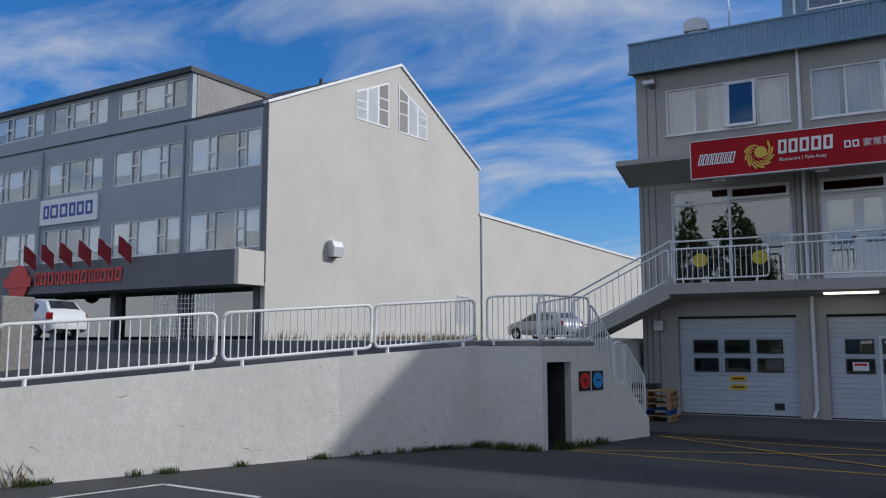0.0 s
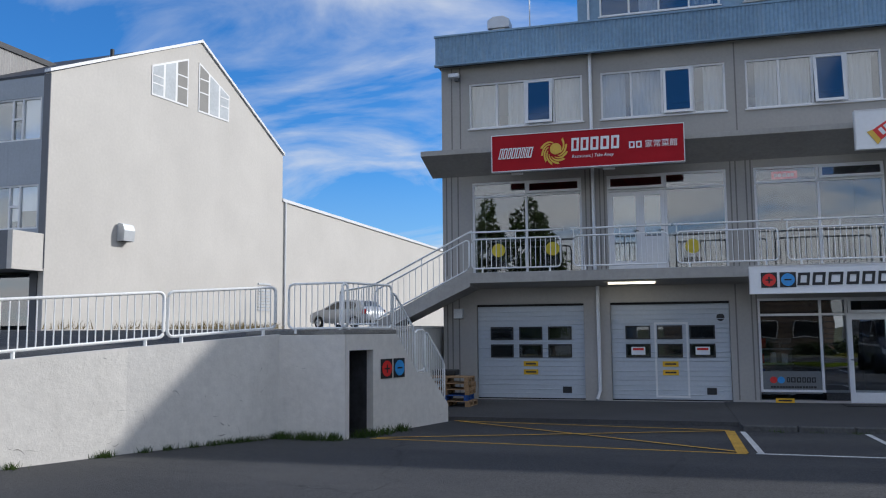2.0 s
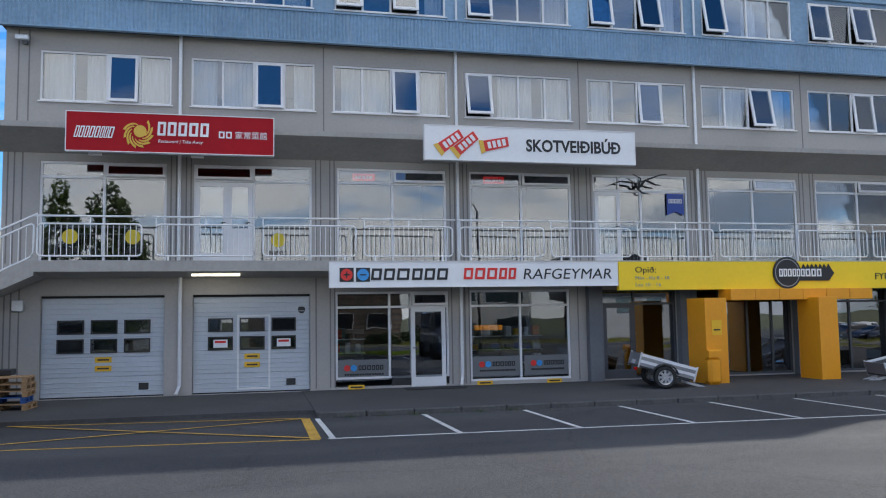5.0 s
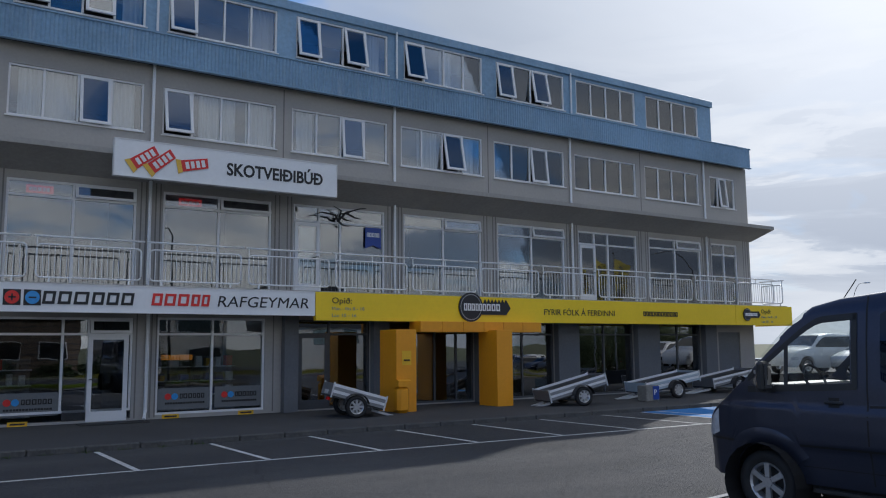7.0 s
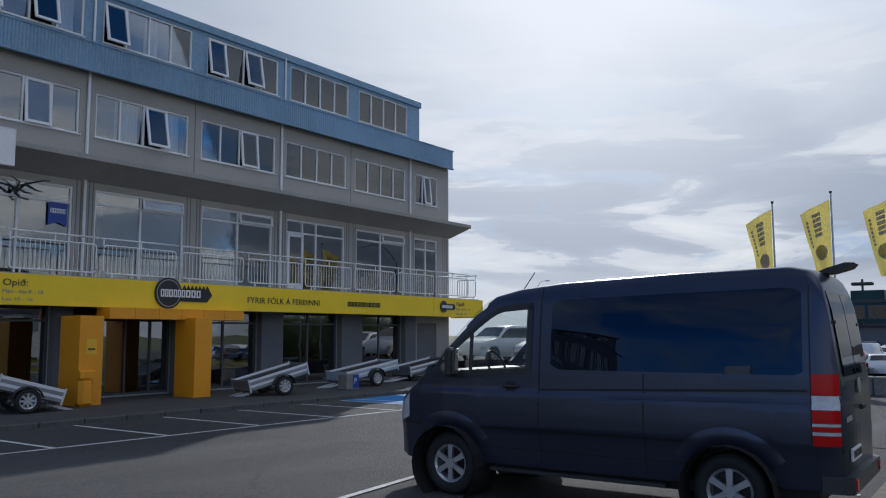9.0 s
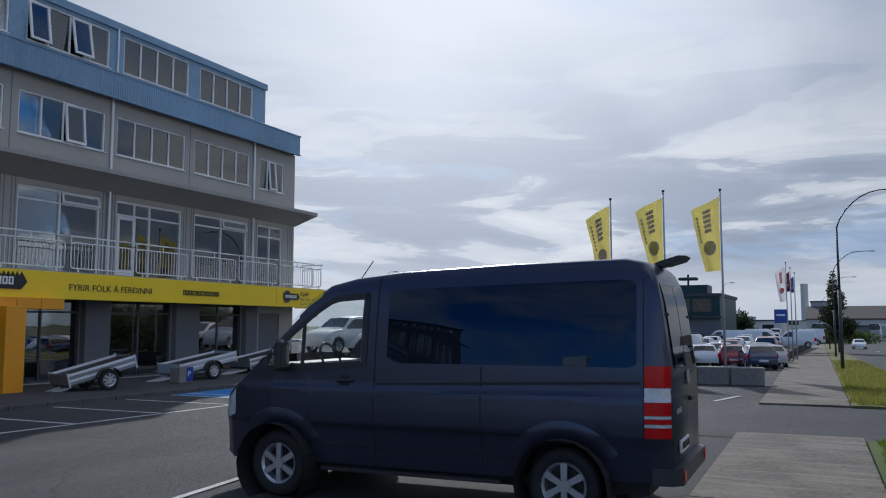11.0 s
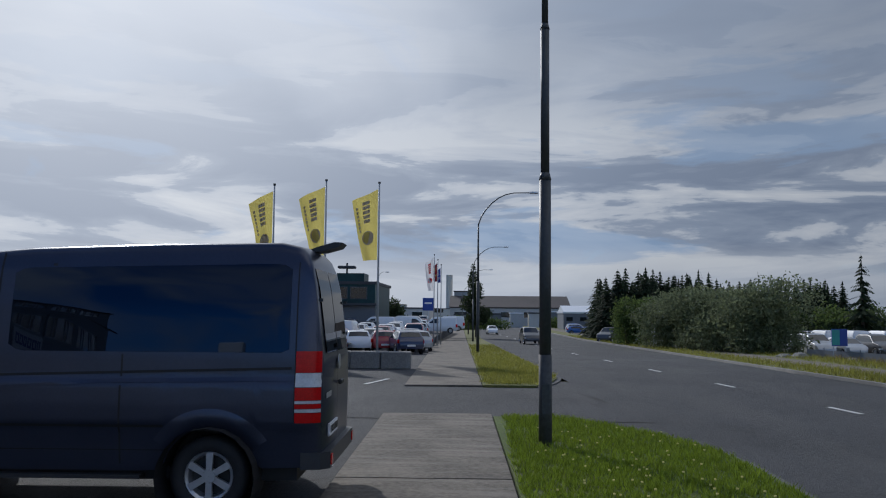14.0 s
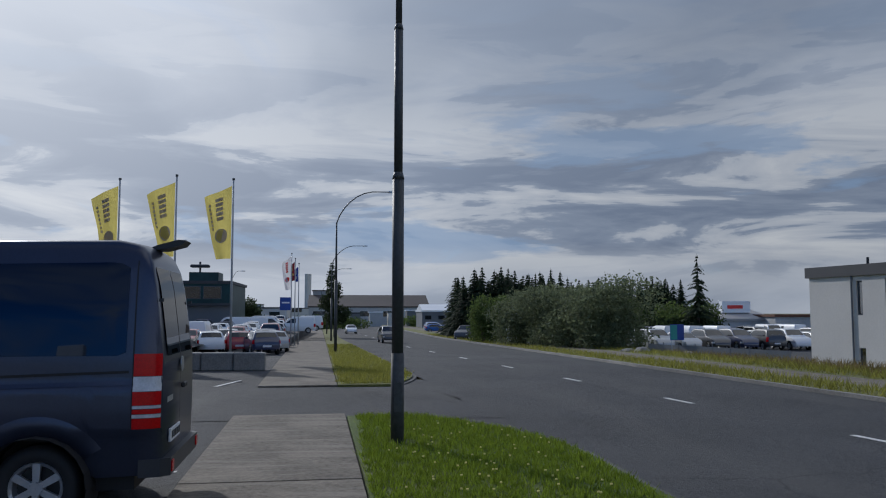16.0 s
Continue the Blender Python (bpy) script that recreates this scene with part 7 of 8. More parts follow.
bm = bmesh.new()
prev = None
for x in range(58, 146, 4):
    cur = [bm.verts.new(p) for p in ((x, 4.6, land(x) - 0.3), (x, 4.6, rise(x)), (x, 64, rise(x)), (x, 64, land(x) - 0.3))]
    if prev:
        for k in range(3):
            bm.faces.new((prev[k], prev[k + 1], cur[k + 1], cur[k]))
    prev = cur
tagged(solo("sales_lot", bm, ROADM, "grey asphalt of the rising car sales lot", "asphalt", kind="structure"))
for x, ya, yb in ((62, 5.2, 44), (69, 5.4, 46), (77, 5.8, 52), (85, 6.0, 52), (94, 6.6, 54), (103, 7.2, 11), (113, 7.8, 11.5), (124, 8.5, 11), (136, 9.5, 14)):
    y = ya
    while y < yb:
        if crnd.random() < 0.86:
            kind = crnd.choice(("hatch", "hatch", "suv", "boxvan", "hatch"))
            colour = crnd.choice(("white", "white", "silver", "graphite", "white", "silver", "navy", "red", "blue"))
            if kind == "boxvan":
                colour = crnd.choice(("white", "white", "silver"))
            put_car(kind, colour, x + crnd.uniform(-0.3, 0.3), y, rise(x) + 0.004, crnd.choice((90, 270)) + crnd.uniform(-2, 2))
        y += 2.75
# lower lot across the street
for x, ya, yb in ((65.5, -40, -25.5), (72, -48, -27), (80, -56, -28), (88, -60, -30), (97, -64, -32)):
    y = ya
    while y < yb:
        if crnd.random() < 0.9:
            kind = crnd.choice(("hatch", "hatch", "suv", "hatch", "suv", "boxvan"))
            put_car(kind, crnd.choice(("white", "silver", "graphite", "graphite", "silver", "beige", "navy")) if kind != "boxvan" else "white", x, y, low_land(x) + 0.02, crnd.choice((90, 270)) + crnd.uniform(-3, 3))
        y += 2.35
for kind, colour, x, y, rz in (("suv", "graphite", 57.0, -8.9, 62), ("suv", "graphite", 52.0, -3.2, 95), ("hatch", "white", 75.0, -1.2, 94), ("hatch", "blue", 80, -9.5, 180), ("suv", "white", 83, -9.8, 180), ("hatch", "silver", 86, -10.2, 180), ("suv", "blue", 89, -10.4, 180)):
    p = east_of(x, y, LOT + 0.01)
    put_car(kind, colour, p.x, p.y, p.z, rz)
for x, y, rz in ((97.5, 12.2, 2), (98.5, 8.0, 178), (98.5, 4.9, 3), (107.5, 8.6, 182), (107.5, 4.2, 1)):
    put_car("boxvan", "white", x, y, rise(x) + 0.004, rz)
# cars of the raised lot
put_car("hatch", "silver", -17.4, 41.0, 2.06, 70)
put_car("hatch", "white", -28.6, 18.6, 2.02, 95)


# box trailers by the shop
ALU = material("aluminium_sheet", (0.30, 0.31, 0.33), 0.38, metal=0.6, big=(2, 0.1), small=(30, 0.08))
ALUW = material("bright_aluminium_rib", (0.78, 0.79, 0.81), 0.35, metal=0.15, big=(2, 0.06), small=(30, 0.05))
def box_trailer(m, tilt, length, label, side=ALU):
    t = thing("box_trailer", label, "trailer", "box trailers", m=m)
    hub = pose(0, 0, 0.13) @ pose(0, 0, 0, 0, tilt, 0)
    def tp(name, bm, mat):
        o = part(name, bm, mat, t, local=True)
        o.matrix_basis = hub
        return o
    h = length / 2
    tp("trailer_floor", B(-h, h, -0.55, 0.55, 0.24, 0.28), BLACKP)
    for y in (-0.56, 0.54):
        for k, z in enumerate((0.28, 0.36, 0.44, 0.52)):
            tp("side_board", B(-h, h, y, y + 0.02, z, z + (0.075 if k % 2 == 0 else 0.07)), side if k % 2 == 0 else ALUW)
    for x in (-h, h - 0.02):
        tp("end_board", B(x, x + 0.02, -0.54, 0.54, 0.28, 0.59), side)
    for x in (-h, h - 0.04):
        for y in (-0.575, 0.545):
            tp("corner_post", B(x, x + 0.04, y, y + 0.03, 0.22, 0.62), GALV)
    tp("tarpaulin", B(-h + 0.03, h - 0.03, -0.52, 0.52, 0.5, 0.515), BLACKP)
    tp("drawbar", P([(h - 0.1, -0.28), (h - 0.1, -0.2), (h + 0.95, -0.02), (h + 0.95, -0.1)], "z", 0.14, 0.2), GALV)
    tp("drawbar", P([(h - 0.1, 0.28), (h - 0.1, 0.2), (h + 0.95, 0.02), (h + 0.95, 0.1)], "z", 0.14, 0.2), GALV)
    tp("coupling", B(h + 0.9, h + 1.15, -0.05, 0.05, 0.13, 0.22, bevel=0.02), BLACKP)
    tp("axle", B(-0.04, 0.04, -0.6, 0.6, -0.03, 0.03), GALV)
    tp("number_plate", B(-h - 0.012, -h - 0.002, -0.2, 0.2, 0.3, 0.4), PLATE)
    tp("tail_lamp", B(-h - 0.05, -h + 0.0, -0.55, -0.35, 0.14, 0.22), LAMPR)
    for y in (-0.68, 0.68):
        w = part("wheel", TW[0], BLACK, t, local=True)
        w.matrix_basis = pose(0, y, 0.29, 0, 0, 90 if y < 0 else -90)
        part("rim", TW[1], ALLOY, w, local=True)
        bm = bmesh.new()
        prev = None
        for k in range(9):
            a = radians(10 + 160 * k / 8)
            cur = [bm.verts.new((0.34 * math.cos(a), y + o, 0.29 + 0.34 * math.sin(a))) for o in (-0.11, 0.11)]
            if prev:
                bm.faces.new((prev[0], prev[1], cur[1], cur[0]))
            prev = cur
        part("mudguard", bm, BLACKP, t, local=True)
    return t
TW = wheel_meshes(0.29, 0.15, 0.19, 8, 20)
box_trailer(pose(9.66, 19.55, 0, 0, 0, -13), 16, 1.5, "small aluminium box trailer resting on its drawbar")
box_trailer(pose(17.05, 18.95, 0, 0, 0, 165), 14, 2.0, "small aluminium box trailer with open top")
box_trailer(pose(21.9, 19.6, 0, 0, 0, 172), 9, 2.4, "pale blue steel box trailer", side=material("pale_blue_sheet", (0.42, 0.50, 0.56), 0.5, big=(2, 0.1)))
box_trailer(pose(26.0, 20.2, 0, 0, 0, 172), 9, 2.2, "aluminium box trailer with black cover")
blk = thing("bay_block", "concrete block with a blue parking plate", "block", m=pose(20.0, 18.6, 0))
part("block_body", B(-0.3, 0.3, -0.2, 0.2, 0, 0.5, bevel=0.02), CONCRETE, blk, local=True)
part("plate", B(0.0, 0.28, -0.215, -0.202, 0.05, 0.48), BLUES, blk, local=True)
letters(blk, "plate_letter", "P", 0.05, 0.16, -0.218, 0.2, 0.18, WHITET).matrix_parent_inverse = Matrix()

# ---- street furniture ----
def lamp_post(name, x, y, z, h, arm, label, r=0.07):
    """A tapered street lamp; the arm reaches over the street."""
    p = thing(name, label, "street lamp", "street lamps", m=pose(x, y, z))
    part("post", Tb([(0, 0, 0), (0, 0, h * 0.45)], r, seg=10), POLEM, p, local=True, smooth=True)
    part("post_top", Tb([(0, 0, h * 0.45), (0, 0, h * 0.8)], r * 0.75, seg=10, r1=r * 0.5), POLEM, p, local=True, smooth=True)
    pts = []
    for k in range(9):
        t = k / 8
        pts.append((0, -arm * (t ** 1.4), h * 0.8 + h * 0.2 * math.sin(min(1.0, t * 1.25) * math.pi / 2)))
    part("arm", Tb(pts, r * 0.45, seg=8, r1=r * 0.3), POLEM, p, local=True, smooth=True)
    e = pts[-1]
    part("lamp_head", B(-0.12, 0.12, e[1] - 0.45, e[1] + 0.1, e[2] - 0.06, e[2] + 0.06, bevel=0.03), GALV, p, local=True)
    return p


near_post = thing("lamp_post", "tall dark stepped steel lamp post on the grass verge", "street lamp", "street lamps", m=pose(11.9, -0.983, LOT + 0.05))
part("post_foot", Tb([(0, 0, 0), (0, 0, 1.25)], 0.092, seg=16), material("worn_grey_sleeve", (0.065, 0.068, 0.07), 0.7, small=(20, 0.3), streak=0.3), near_post, "weathered grey lower sleeve", local=True, smooth=True)
part("post", Tb([(0, 0, 1.25), (0, 0, 3.72)], 0.082, seg=16), POLEM, near_post, local=True, smooth=True)
part("collar", Tb([(0, 0, 3.70), (0, 0, 3.80)], 0.088, seg=16, r1=0.066), POLEM, near_post, local=True, smooth=True)
part("post_middle", Tb([(0, 0, 3.80), (0, 0, 5.9)], 0.062, seg=16), POLEM, near_post, local=True, smooth=True)
part("collar", Tb([(0, 0, 5.88), (0, 0, 5.96)], 0.068, seg=16, r1=0.05), POLEM, near_post, local=True, smooth=True)
part("post_top", Tb([(0, 0, 5.96), (0, 0, 8.0)], 0.047, seg=14, r1=0.04), POLEM, near_post, local=True, smooth=True)
part("arm", Tb([(0, 0, 8.0), (0, -0.6, 8.5), (0, -2.4, 8.7)], 0.04, seg=8, r1=0.03), POLEM, near_post, local=True, smooth=True)
part("access_door", B(-0.1, -0.093, -0.05, 0.05, 0.45, 0.85), POLEM, near_post, local=True)
for x, y, h, lab in ((38.6, 0.0, 10.4, "dark curved street lamp between path and street"), (54.0, 0.35, 10.4, "dark curved street lamp farther along the street"), (72, 0.9, 10.4, "dark curved street lamp far along the street"), (100, 2.0, 10.4, "dark curved street lamp far along the street")):
    p = east_of(x, y, LOT)
    lamp_post("lamp_post", p.x, p.y, p.z, h, 3.4, lab, r=0.10)
for x, y, lab in ((115, 14.5, "grey lot lamp among the parked cars"), (80, 46, "grey lot lamp behind the shops"), (96, 41, "grey lot lamp behind the shops")):
    lamp_post("lamp_post", x, y, land(x), 9.0, 1.4, lab, r=0.07)

FLAGY = material("yellow_flag_cloth", (0.72, 0.61, 0.17), 0.85, big=(1.0, 0.12), small=(30, 0.06))
FLAGG = material("grey_flag_print", (0.60, 0.54, 0.46), 0.85)
FLAGW = material("white_flag_cloth", (0.72, 0.72, 0.74), 0.85)
def flag_pole(x, y, h, w, fh, cloth, seed, label, band=None, name="flagpole"):
    p = thing(name, label, "flag", "flagpoles", m=pose(x, y, land(x)))
    h = h + LOT - land(x)
    part("pole", Tb([(0, 0, 0), (0, 0, h)], 0.055, seg=10, r1=0.035), POLEG, p, local=True, smooth=True)
    part("pole_cap", Tb([(0, 0, h), (0, 0, h + 0.08)], 0.06, seg=8), POLEM, p, local=True)
    def at(u, v, off=0.0):
        # u out from the pole, v down
        sag = 0.55 * u * (1 - 0.5 * v)
        wave = 0.16 * u * math.sin(5.0 * u + 3.2 * v + seed) + 0.07 * math.sin(9 * v + seed * 2 + 4 * u) * u
        return Vector((wave + off, 0.06 + w * u * (0.95 + 0.1 * math.sin(2.2 * v + seed)) * (1 - 0.42 * v), h - 0.25 - fh * v - sag + 0.25 * v * u))
    def cloth_bm(u0, u1, v0, v1, off, nu=14, nv=22):
        bm = bmesh.new()
        g = [[bm.verts.new(at(u0 + (u1 - u0) * i / nu, v0 + (v1 - v0) * j / nv, off)) for j in range(nv + 1)] for i in range(nu + 1)]
        for a, b in zip(g, g[1:]):
            for j in range(nv):
                bm.faces.new((a[j], b[j], b[j + 1], a[j + 1]))
        return bm
    fl = part("flag_cloth", cloth_bm(0, 1, 0, 1, 0), cloth, p, local=True, smooth=True)
    for off in (-0.012, 0.012):
        # round print and the name beside it, as plain shapes
        bm = bmesh.new()
        ring = [bm.verts.new(at(0.5 + 0.30 * math.cos(t), 0.5 + 0.30 * w / fh * math.sin(t) + 0.16, off)) for t in (2 * math.pi * k / 20 for k in range(20))]
        bm.faces.new(ring)
        part("flag_print", bm, band or FLAGG, fl, local=True)
        for k in range(5):
            part("flag_print", cloth_bm(0.34, 0.62, 0.10 + 0.07 * k, 0.15 + 0.07 * k, off, 3, 2), band or FLAGG, fl, local=True)
        if band is None:
            for k in range(7):
                part("flag_small_print", cloth_bm(0.80, 0.88, 0.15 + 0.06 * k, 0.19 + 0.06 * k, off, 2, 2), FLAGG, fl, local=True)
    return p
for k, (x, y, h) in enumerate(((36.38, 4.42, 7.58), (35.95, 6.71, 7.62), (35.54, 8.91, 7.36))):
    flag_pole(x, y, h, 1.12, 3.15, FLAGY, 0.5 + 1.1 * k, "yellow shop flag with a grey round print on its pole")
flag_pole(73.0, 4.0, 7.0, 0.8, 2.9, FLAGW, 0.3, "white flag with a red mark on its pole", band=REDT)
flag_pole(75.2, 3.8, 6.7, 0.55, 1.7, FLAGR, 1.2, "narrow dark red flag on its pole", band=FLAGY)
flag_pole(77.6, 3.6, 6.4, 0.55, 1.4, BLUES, 2.0, "narrow blue flag on its pole", band=FLAGW)

for k in range(4):
    bm = B(-0.3, 0.3, -0.5, 0.5, 0, 0.57, bevel=0.03)
    o = solo("concrete_block", bm, CONCRETE, "grey concrete barrier block beside the path", "block", "barrier blocks")
    o.matrix_basis = pose(28.0 + 0.08 * k, 2.72 + 1.03 * k, LOT, 0, 0, 3)


# ---- plants ----
def leaf_mesh(name, centres, n, size, seed, mat, flat=0.5):
    """Many small leaves scattered through ellipsoids (x, y, z, rx, ry, rz), denser near their skins."""
    rng = np.random.default_rng(seed)
    c = np.array(centres)
    vol = c[:, 3] * c[:, 4] * c[:, 5]
    pick = rng.choice(len(c), n, p=vol / vol.sum())
    d = rng.normal(size=(n, 3))
    d /= np.linalg.norm(d, axis=1)[:, None]
    rad = 0.55 + 0.5 * rng.random(n) ** 0.6
    bumpy = 1 + 0.28 * np.sin(d[:, 0] * 7 + pick) * np.cos(d[:, 1] * 6 + 2 * pick) + 0.12 * np.sin(d[:, 2] * 13)
    p = c[pick, :3] + d * c[pick, 3:] * (rad * bumpy)[:, None]
    a = rng.normal(size=(n, 3))
    a /= np.linalg.norm(a, axis=1)[:, None]
    b = np.cross(a, rng.normal(size=(n, 3)))
    b /= np.linalg.norm(b, axis=1)[:, None]
    s = size * (0.6 + 0.8 * rng.random(n))[:, None]
    v = np.stack([p - a * s, p + b * s * flat, p + a * s, p - b * s * flat], 1).reshape(-1, 3)
    me = bpy.data.meshes.new(name)
    me.from_pydata(v.tolist(), [], (np.arange(n * 4).reshape(-1, 4)).tolist())
    me.materials.append(mat)
    return me


def let_through(m, colour, share):
    """Adds light that passes through thin leaves or cloth."""
    T = m.node_tree
    b = T.nodes["Principled BSDF"]
    tr = N(T, "ShaderNodeBsdfTranslucent", {0: colour})
    mx = N(T, "ShaderNodeMixShader", {0: share, 1: b.outputs[0], 2: tr.outputs[0]})
    T.links.new(mx.outputs[0], T.nodes["Material Output"].inputs[0])


def leaf_material(name, col, spread=0.35):
    m = bpy.data.materials.new(name)
    m.use_nodes = True
    T = m.node_tree
    b = T.nodes["Principled BSDF"]
    r = N(T, "ShaderNodeNewGeometry").outputs["Random Per Island"]
    o = N(T, "ShaderNodeObjectInfo").outputs["Random"]
    c = mixc(T, 1.0, col, ramp(T, r, [(0.0, 1 - spread), (1.0, 1 + spread)]), "MULTIPLY")
    c = mixc(T, 1.0, c, ramp(T, o, [(0.0, 0.85), (1.0, 1.15)]), "MULTIPLY")
    T.links.new(c, b.inputs["Base Color"])
    b.inputs["Roughness"].default_value = 0.75
    b.inputs["Specular IOR Level"].default_value = 0.25
    let_through(m, c, 0.45)
    return m


for cloth_mat in (FLAGY, FLAGW, FLAGG):
    let_through(cloth_mat, cloth_mat.node_tree.nodes["Principled BSDF"].inputs["Base Color"].links[0].from_socket, 0.5)
BARK = material("bark", (0.10, 0.08, 0.06), 0.9, small=(20, 0.3))
SPRUCE = leaf_material("spruce_needles", (0.030, 0.048, 0.022))
WILLOW = leaf_material("willow_leaves", (0.15, 0.175, 0.095))
DARKLEAF = leaf_material("dark_leaves", (0.050, 0.068, 0.030))
BIRCH = leaf_material("birch_leaves", (0.10, 0.14, 0.04))
DRY = leaf_material("dry_stalks", (0.22, 0.17, 0.07))
WEED = leaf_material("weed_leaves", (0.06, 0.10, 0.025))
BLADE = leaf_material("grass_blades", (0.165, 0.225, 0.022), 0.45)
BLADED = leaf_material("dry_grass_blades", (0.25, 0.245, 0.050), 0.45)


def spruce_mesh(seed, h=8.0, sparse=0.0):
    rng = random.Random(seed)
    vs, fs = [], []
    z = 0.6
    while z < h:
        u = (z - 0.6) / (h - 0.6)
        reach = (1 - u) ** 0.85 * h * 0.20 + 0.08
        k = max(4, int(11 * (1 - u) + 4))
        for j in range(k):
            t = 2 * math.pi * (j + rng.random()) / k
            if sparse and rng.random() < sparse:
                continue
            r = reach * rng.uniform(0.65, 1.18)
            dz = -r * rng.uniform(0.15, 0.5)
            c, s = math.cos(t), math.sin(t)
            for q in range(4):
                f0, f1 = q / 4, (q + 1.2) / 4
                w = (0.10 + 0.16 * (1 - f0)) * r * rng.uniform(0.7, 1.3) + 0.03
                hgt = rng.uniform(0.05, 0.2) * h / 8
                p0 = (c * r * f0, s * r * f0, z + dz * f0 + hgt)
                p1 = (c * r * f1, s * r * f1, z + dz * f1 - 0.05)
                i = len(vs)
                vs += [p0, (p1[0] - s * w, p1[1] + c * w, p1[2] - w * 0.4), (c * r * f1 * 1.12, s * r * f1 * 1.12, p1[2] - 0.06), (p1[0] + s * w, p1[1] - c * w, p1[2] - w * 0.4)]
                fs += [(i, i + 1, i + 2), (i, i + 2, i + 3)]
        z += h * 0.036 * rng.uniform(0.8, 1.2)
    i = len(vs)
    vs += [(0.05, 0, h - 0.3), (-0.05, 0, h - 0.3), (0, 0, h + 0.25)]
    fs.append((i, i + 1, i + 2))
    me = bpy.data.meshes.new("crown")
    me.from_pydata(vs, [], fs)
    me.materials.append(SPRUCE)
    return me


spruce_crowns = [spruce_mesh(s) for s in (1, 2, 3, 4)]
trunk_me = mesh_of("trunk", Tb([(0, 0, 0), (0, 0, 4), (0, 0, 7.6)], 0.16, seg=7, r1=0.03), BARK)
trnd = random.Random(12)
spots = []
for k in range(95):
    spots.append((112 + trnd.uniform(-6, 10), -16.3 - 14.2 * (k + trnd.random()) / 95, trnd.uniform(0.78, 1.2)))
for k in range(9):
    spots.append((113 + trnd.uniform(-5, 6), -32 - 5.5 * (k + trnd.random()) / 9, trnd.uniform(0.85, 1.1)))
for k in range(40):
    spots.append((112 + trnd.uniform(-6, 8), -37.5 - 11 * (k + trnd.random()) / 40, trnd.uniform(0.78, 1.05)))
for x, y, s in spots:
    t = thing("spruce_tree", "dark green spruce tree in a shelter belt", "tree", "spruce trees", m=pose(x, y, low_land(x) - 0.1, 0, 0, trnd.uniform(0, 360)) @ Matrix.Diagonal((s * 1.35, s * 1.35, s * 0.98, 1)))
    part("trunk", trunk_me, BARK, t, local=True)
    part("crown", spruce_crowns[trnd.randrange(4)], SPRUCE, t, local=True)
def leafy(name, label, x, y, z, blobs, n, size, seed, mat, category="shrub", group="", trunk=None):
    t = thing(name, label, category, group, m=pose(x, y, z))
    if trunk:
        part("trunk", Tb([(0, 0, 0), (0.05, 0, trunk * 0.5), (0, 0.05, trunk)], 0.04 * trunk ** 0.7, seg=8, r1=0.02), BARK, t, local=True)
    for k in range(6):
        b = blobs[k % len(blobs)]
        part("limb", Tb([(0, 0, (trunk or 0.2) * 0.5), (b[0] * 0.5, b[1] * 0.5, b[2] * 0.7), (b[0], b[1], b[2] + b[5] * 0.4)], 0.05, seg=6, r1=0.012), BARK, t, local=True)
    part("crown", leaf_mesh("crown", blobs, n, size, seed, mat), mat, t, local=True)
    return t


# willow thicket across the street
for k, (x, y) in enumerate(((73.0, -16.6), (68.5, -17.4), (64.5, -18.5), (61.0, -19.6), (58.5, -20.2))):
    leafy("willow_shrub", "grey-green willow shrub in a dense thicket", x, y, min(-0.8, land(x) - 0.2),
          [(trnd.uniform(-1.5, 1.5), trnd.uniform(-1.4, 1.4), trnd.uniform(0.9, 4.2), trnd.uniform(1.4, 2.2), trnd.uniform(1.4, 2.2), trnd.uniform(1.1, 1.7)) for _ in range(10)], 11000, 0.115, 40 + k, WILLOW, group="willow shrubs")
for k, (x, y) in enumerate(((83, -14.6), (81.5, -16.2), (86, -15.6))):
    leafy("birch_shrub", "fresh green leafy shrub beside the street", x, y, land(x) - 0.3, [(trnd.uniform(-1.0, 1.0), trnd.uniform(-1.1, 1.1), trnd.uniform(0.8, 4.2), 1.2, 1.2, 1.4) for _ in range(6)], 3600, 0.13, 60 + k, BIRCH, group="birch shrubs")
for k, y in enumerate((-25, -27.5, -29.5, -31.5, -33.5)):
    leafy("mixed_shrub", "dark green shrub behind the car lot", 92 + trnd.uniform(-3, 3), y * 1.25, low_land(92), [(trnd.uniform(-1.5, 1.5), trnd.uniform(-1.5, 1.5), trnd.uniform(1.0, 3.6), 1.6, 1.6, 1.5) for _ in range(6)], 2600, 0.2, 80 + k, BIRCH, group="mixed shrubs")
larch = thing("larch_tree", "tall thin open-crowned larch tree behind the car lot", "tree", m=pose(86, -38.9, low_land(86) - 0.1) @ Matrix.Diagonal((1.25, 1.25, 1.2, 1)))
part("trunk", trunk_me, BARK, larch, local=True)
part("crown", spruce_mesh(9, sparse=0.5), SPRUCE, larch, local=True)
for k, (x, y, tall_k) in enumerate(((90, -36.5, 2.4), (89, -39.5, 2.9), (92, -42.5, 2.2))):
    leafy("dark_shrub", "dark green shrub round the larch tree", x, y, low_land(x), [(trnd.uniform(-1.2, 1.2), trnd.uniform(-1.4, 1.4), trnd.uniform(0.6, tall_k), 1.4, 1.5, 1.2) for _ in range(6)], 2600, 0.17, 140 + k, DARKLEAF, group="dark shrubs")
leafy("street_tree", "dark broad tree beside the street lamp", 110, 0.45, land(110), [(trnd.uniform(-0.5, 0.5), trnd.uniform(-0.7, 0.7), 2.6 + 0.8 * k, 1.55 - 0.13 * k, 1.55 - 0.14 * k, 0.8) for k in range(9)], 4200, 0.17, 91, DARKLEAF, "tree", trunk=8.6)
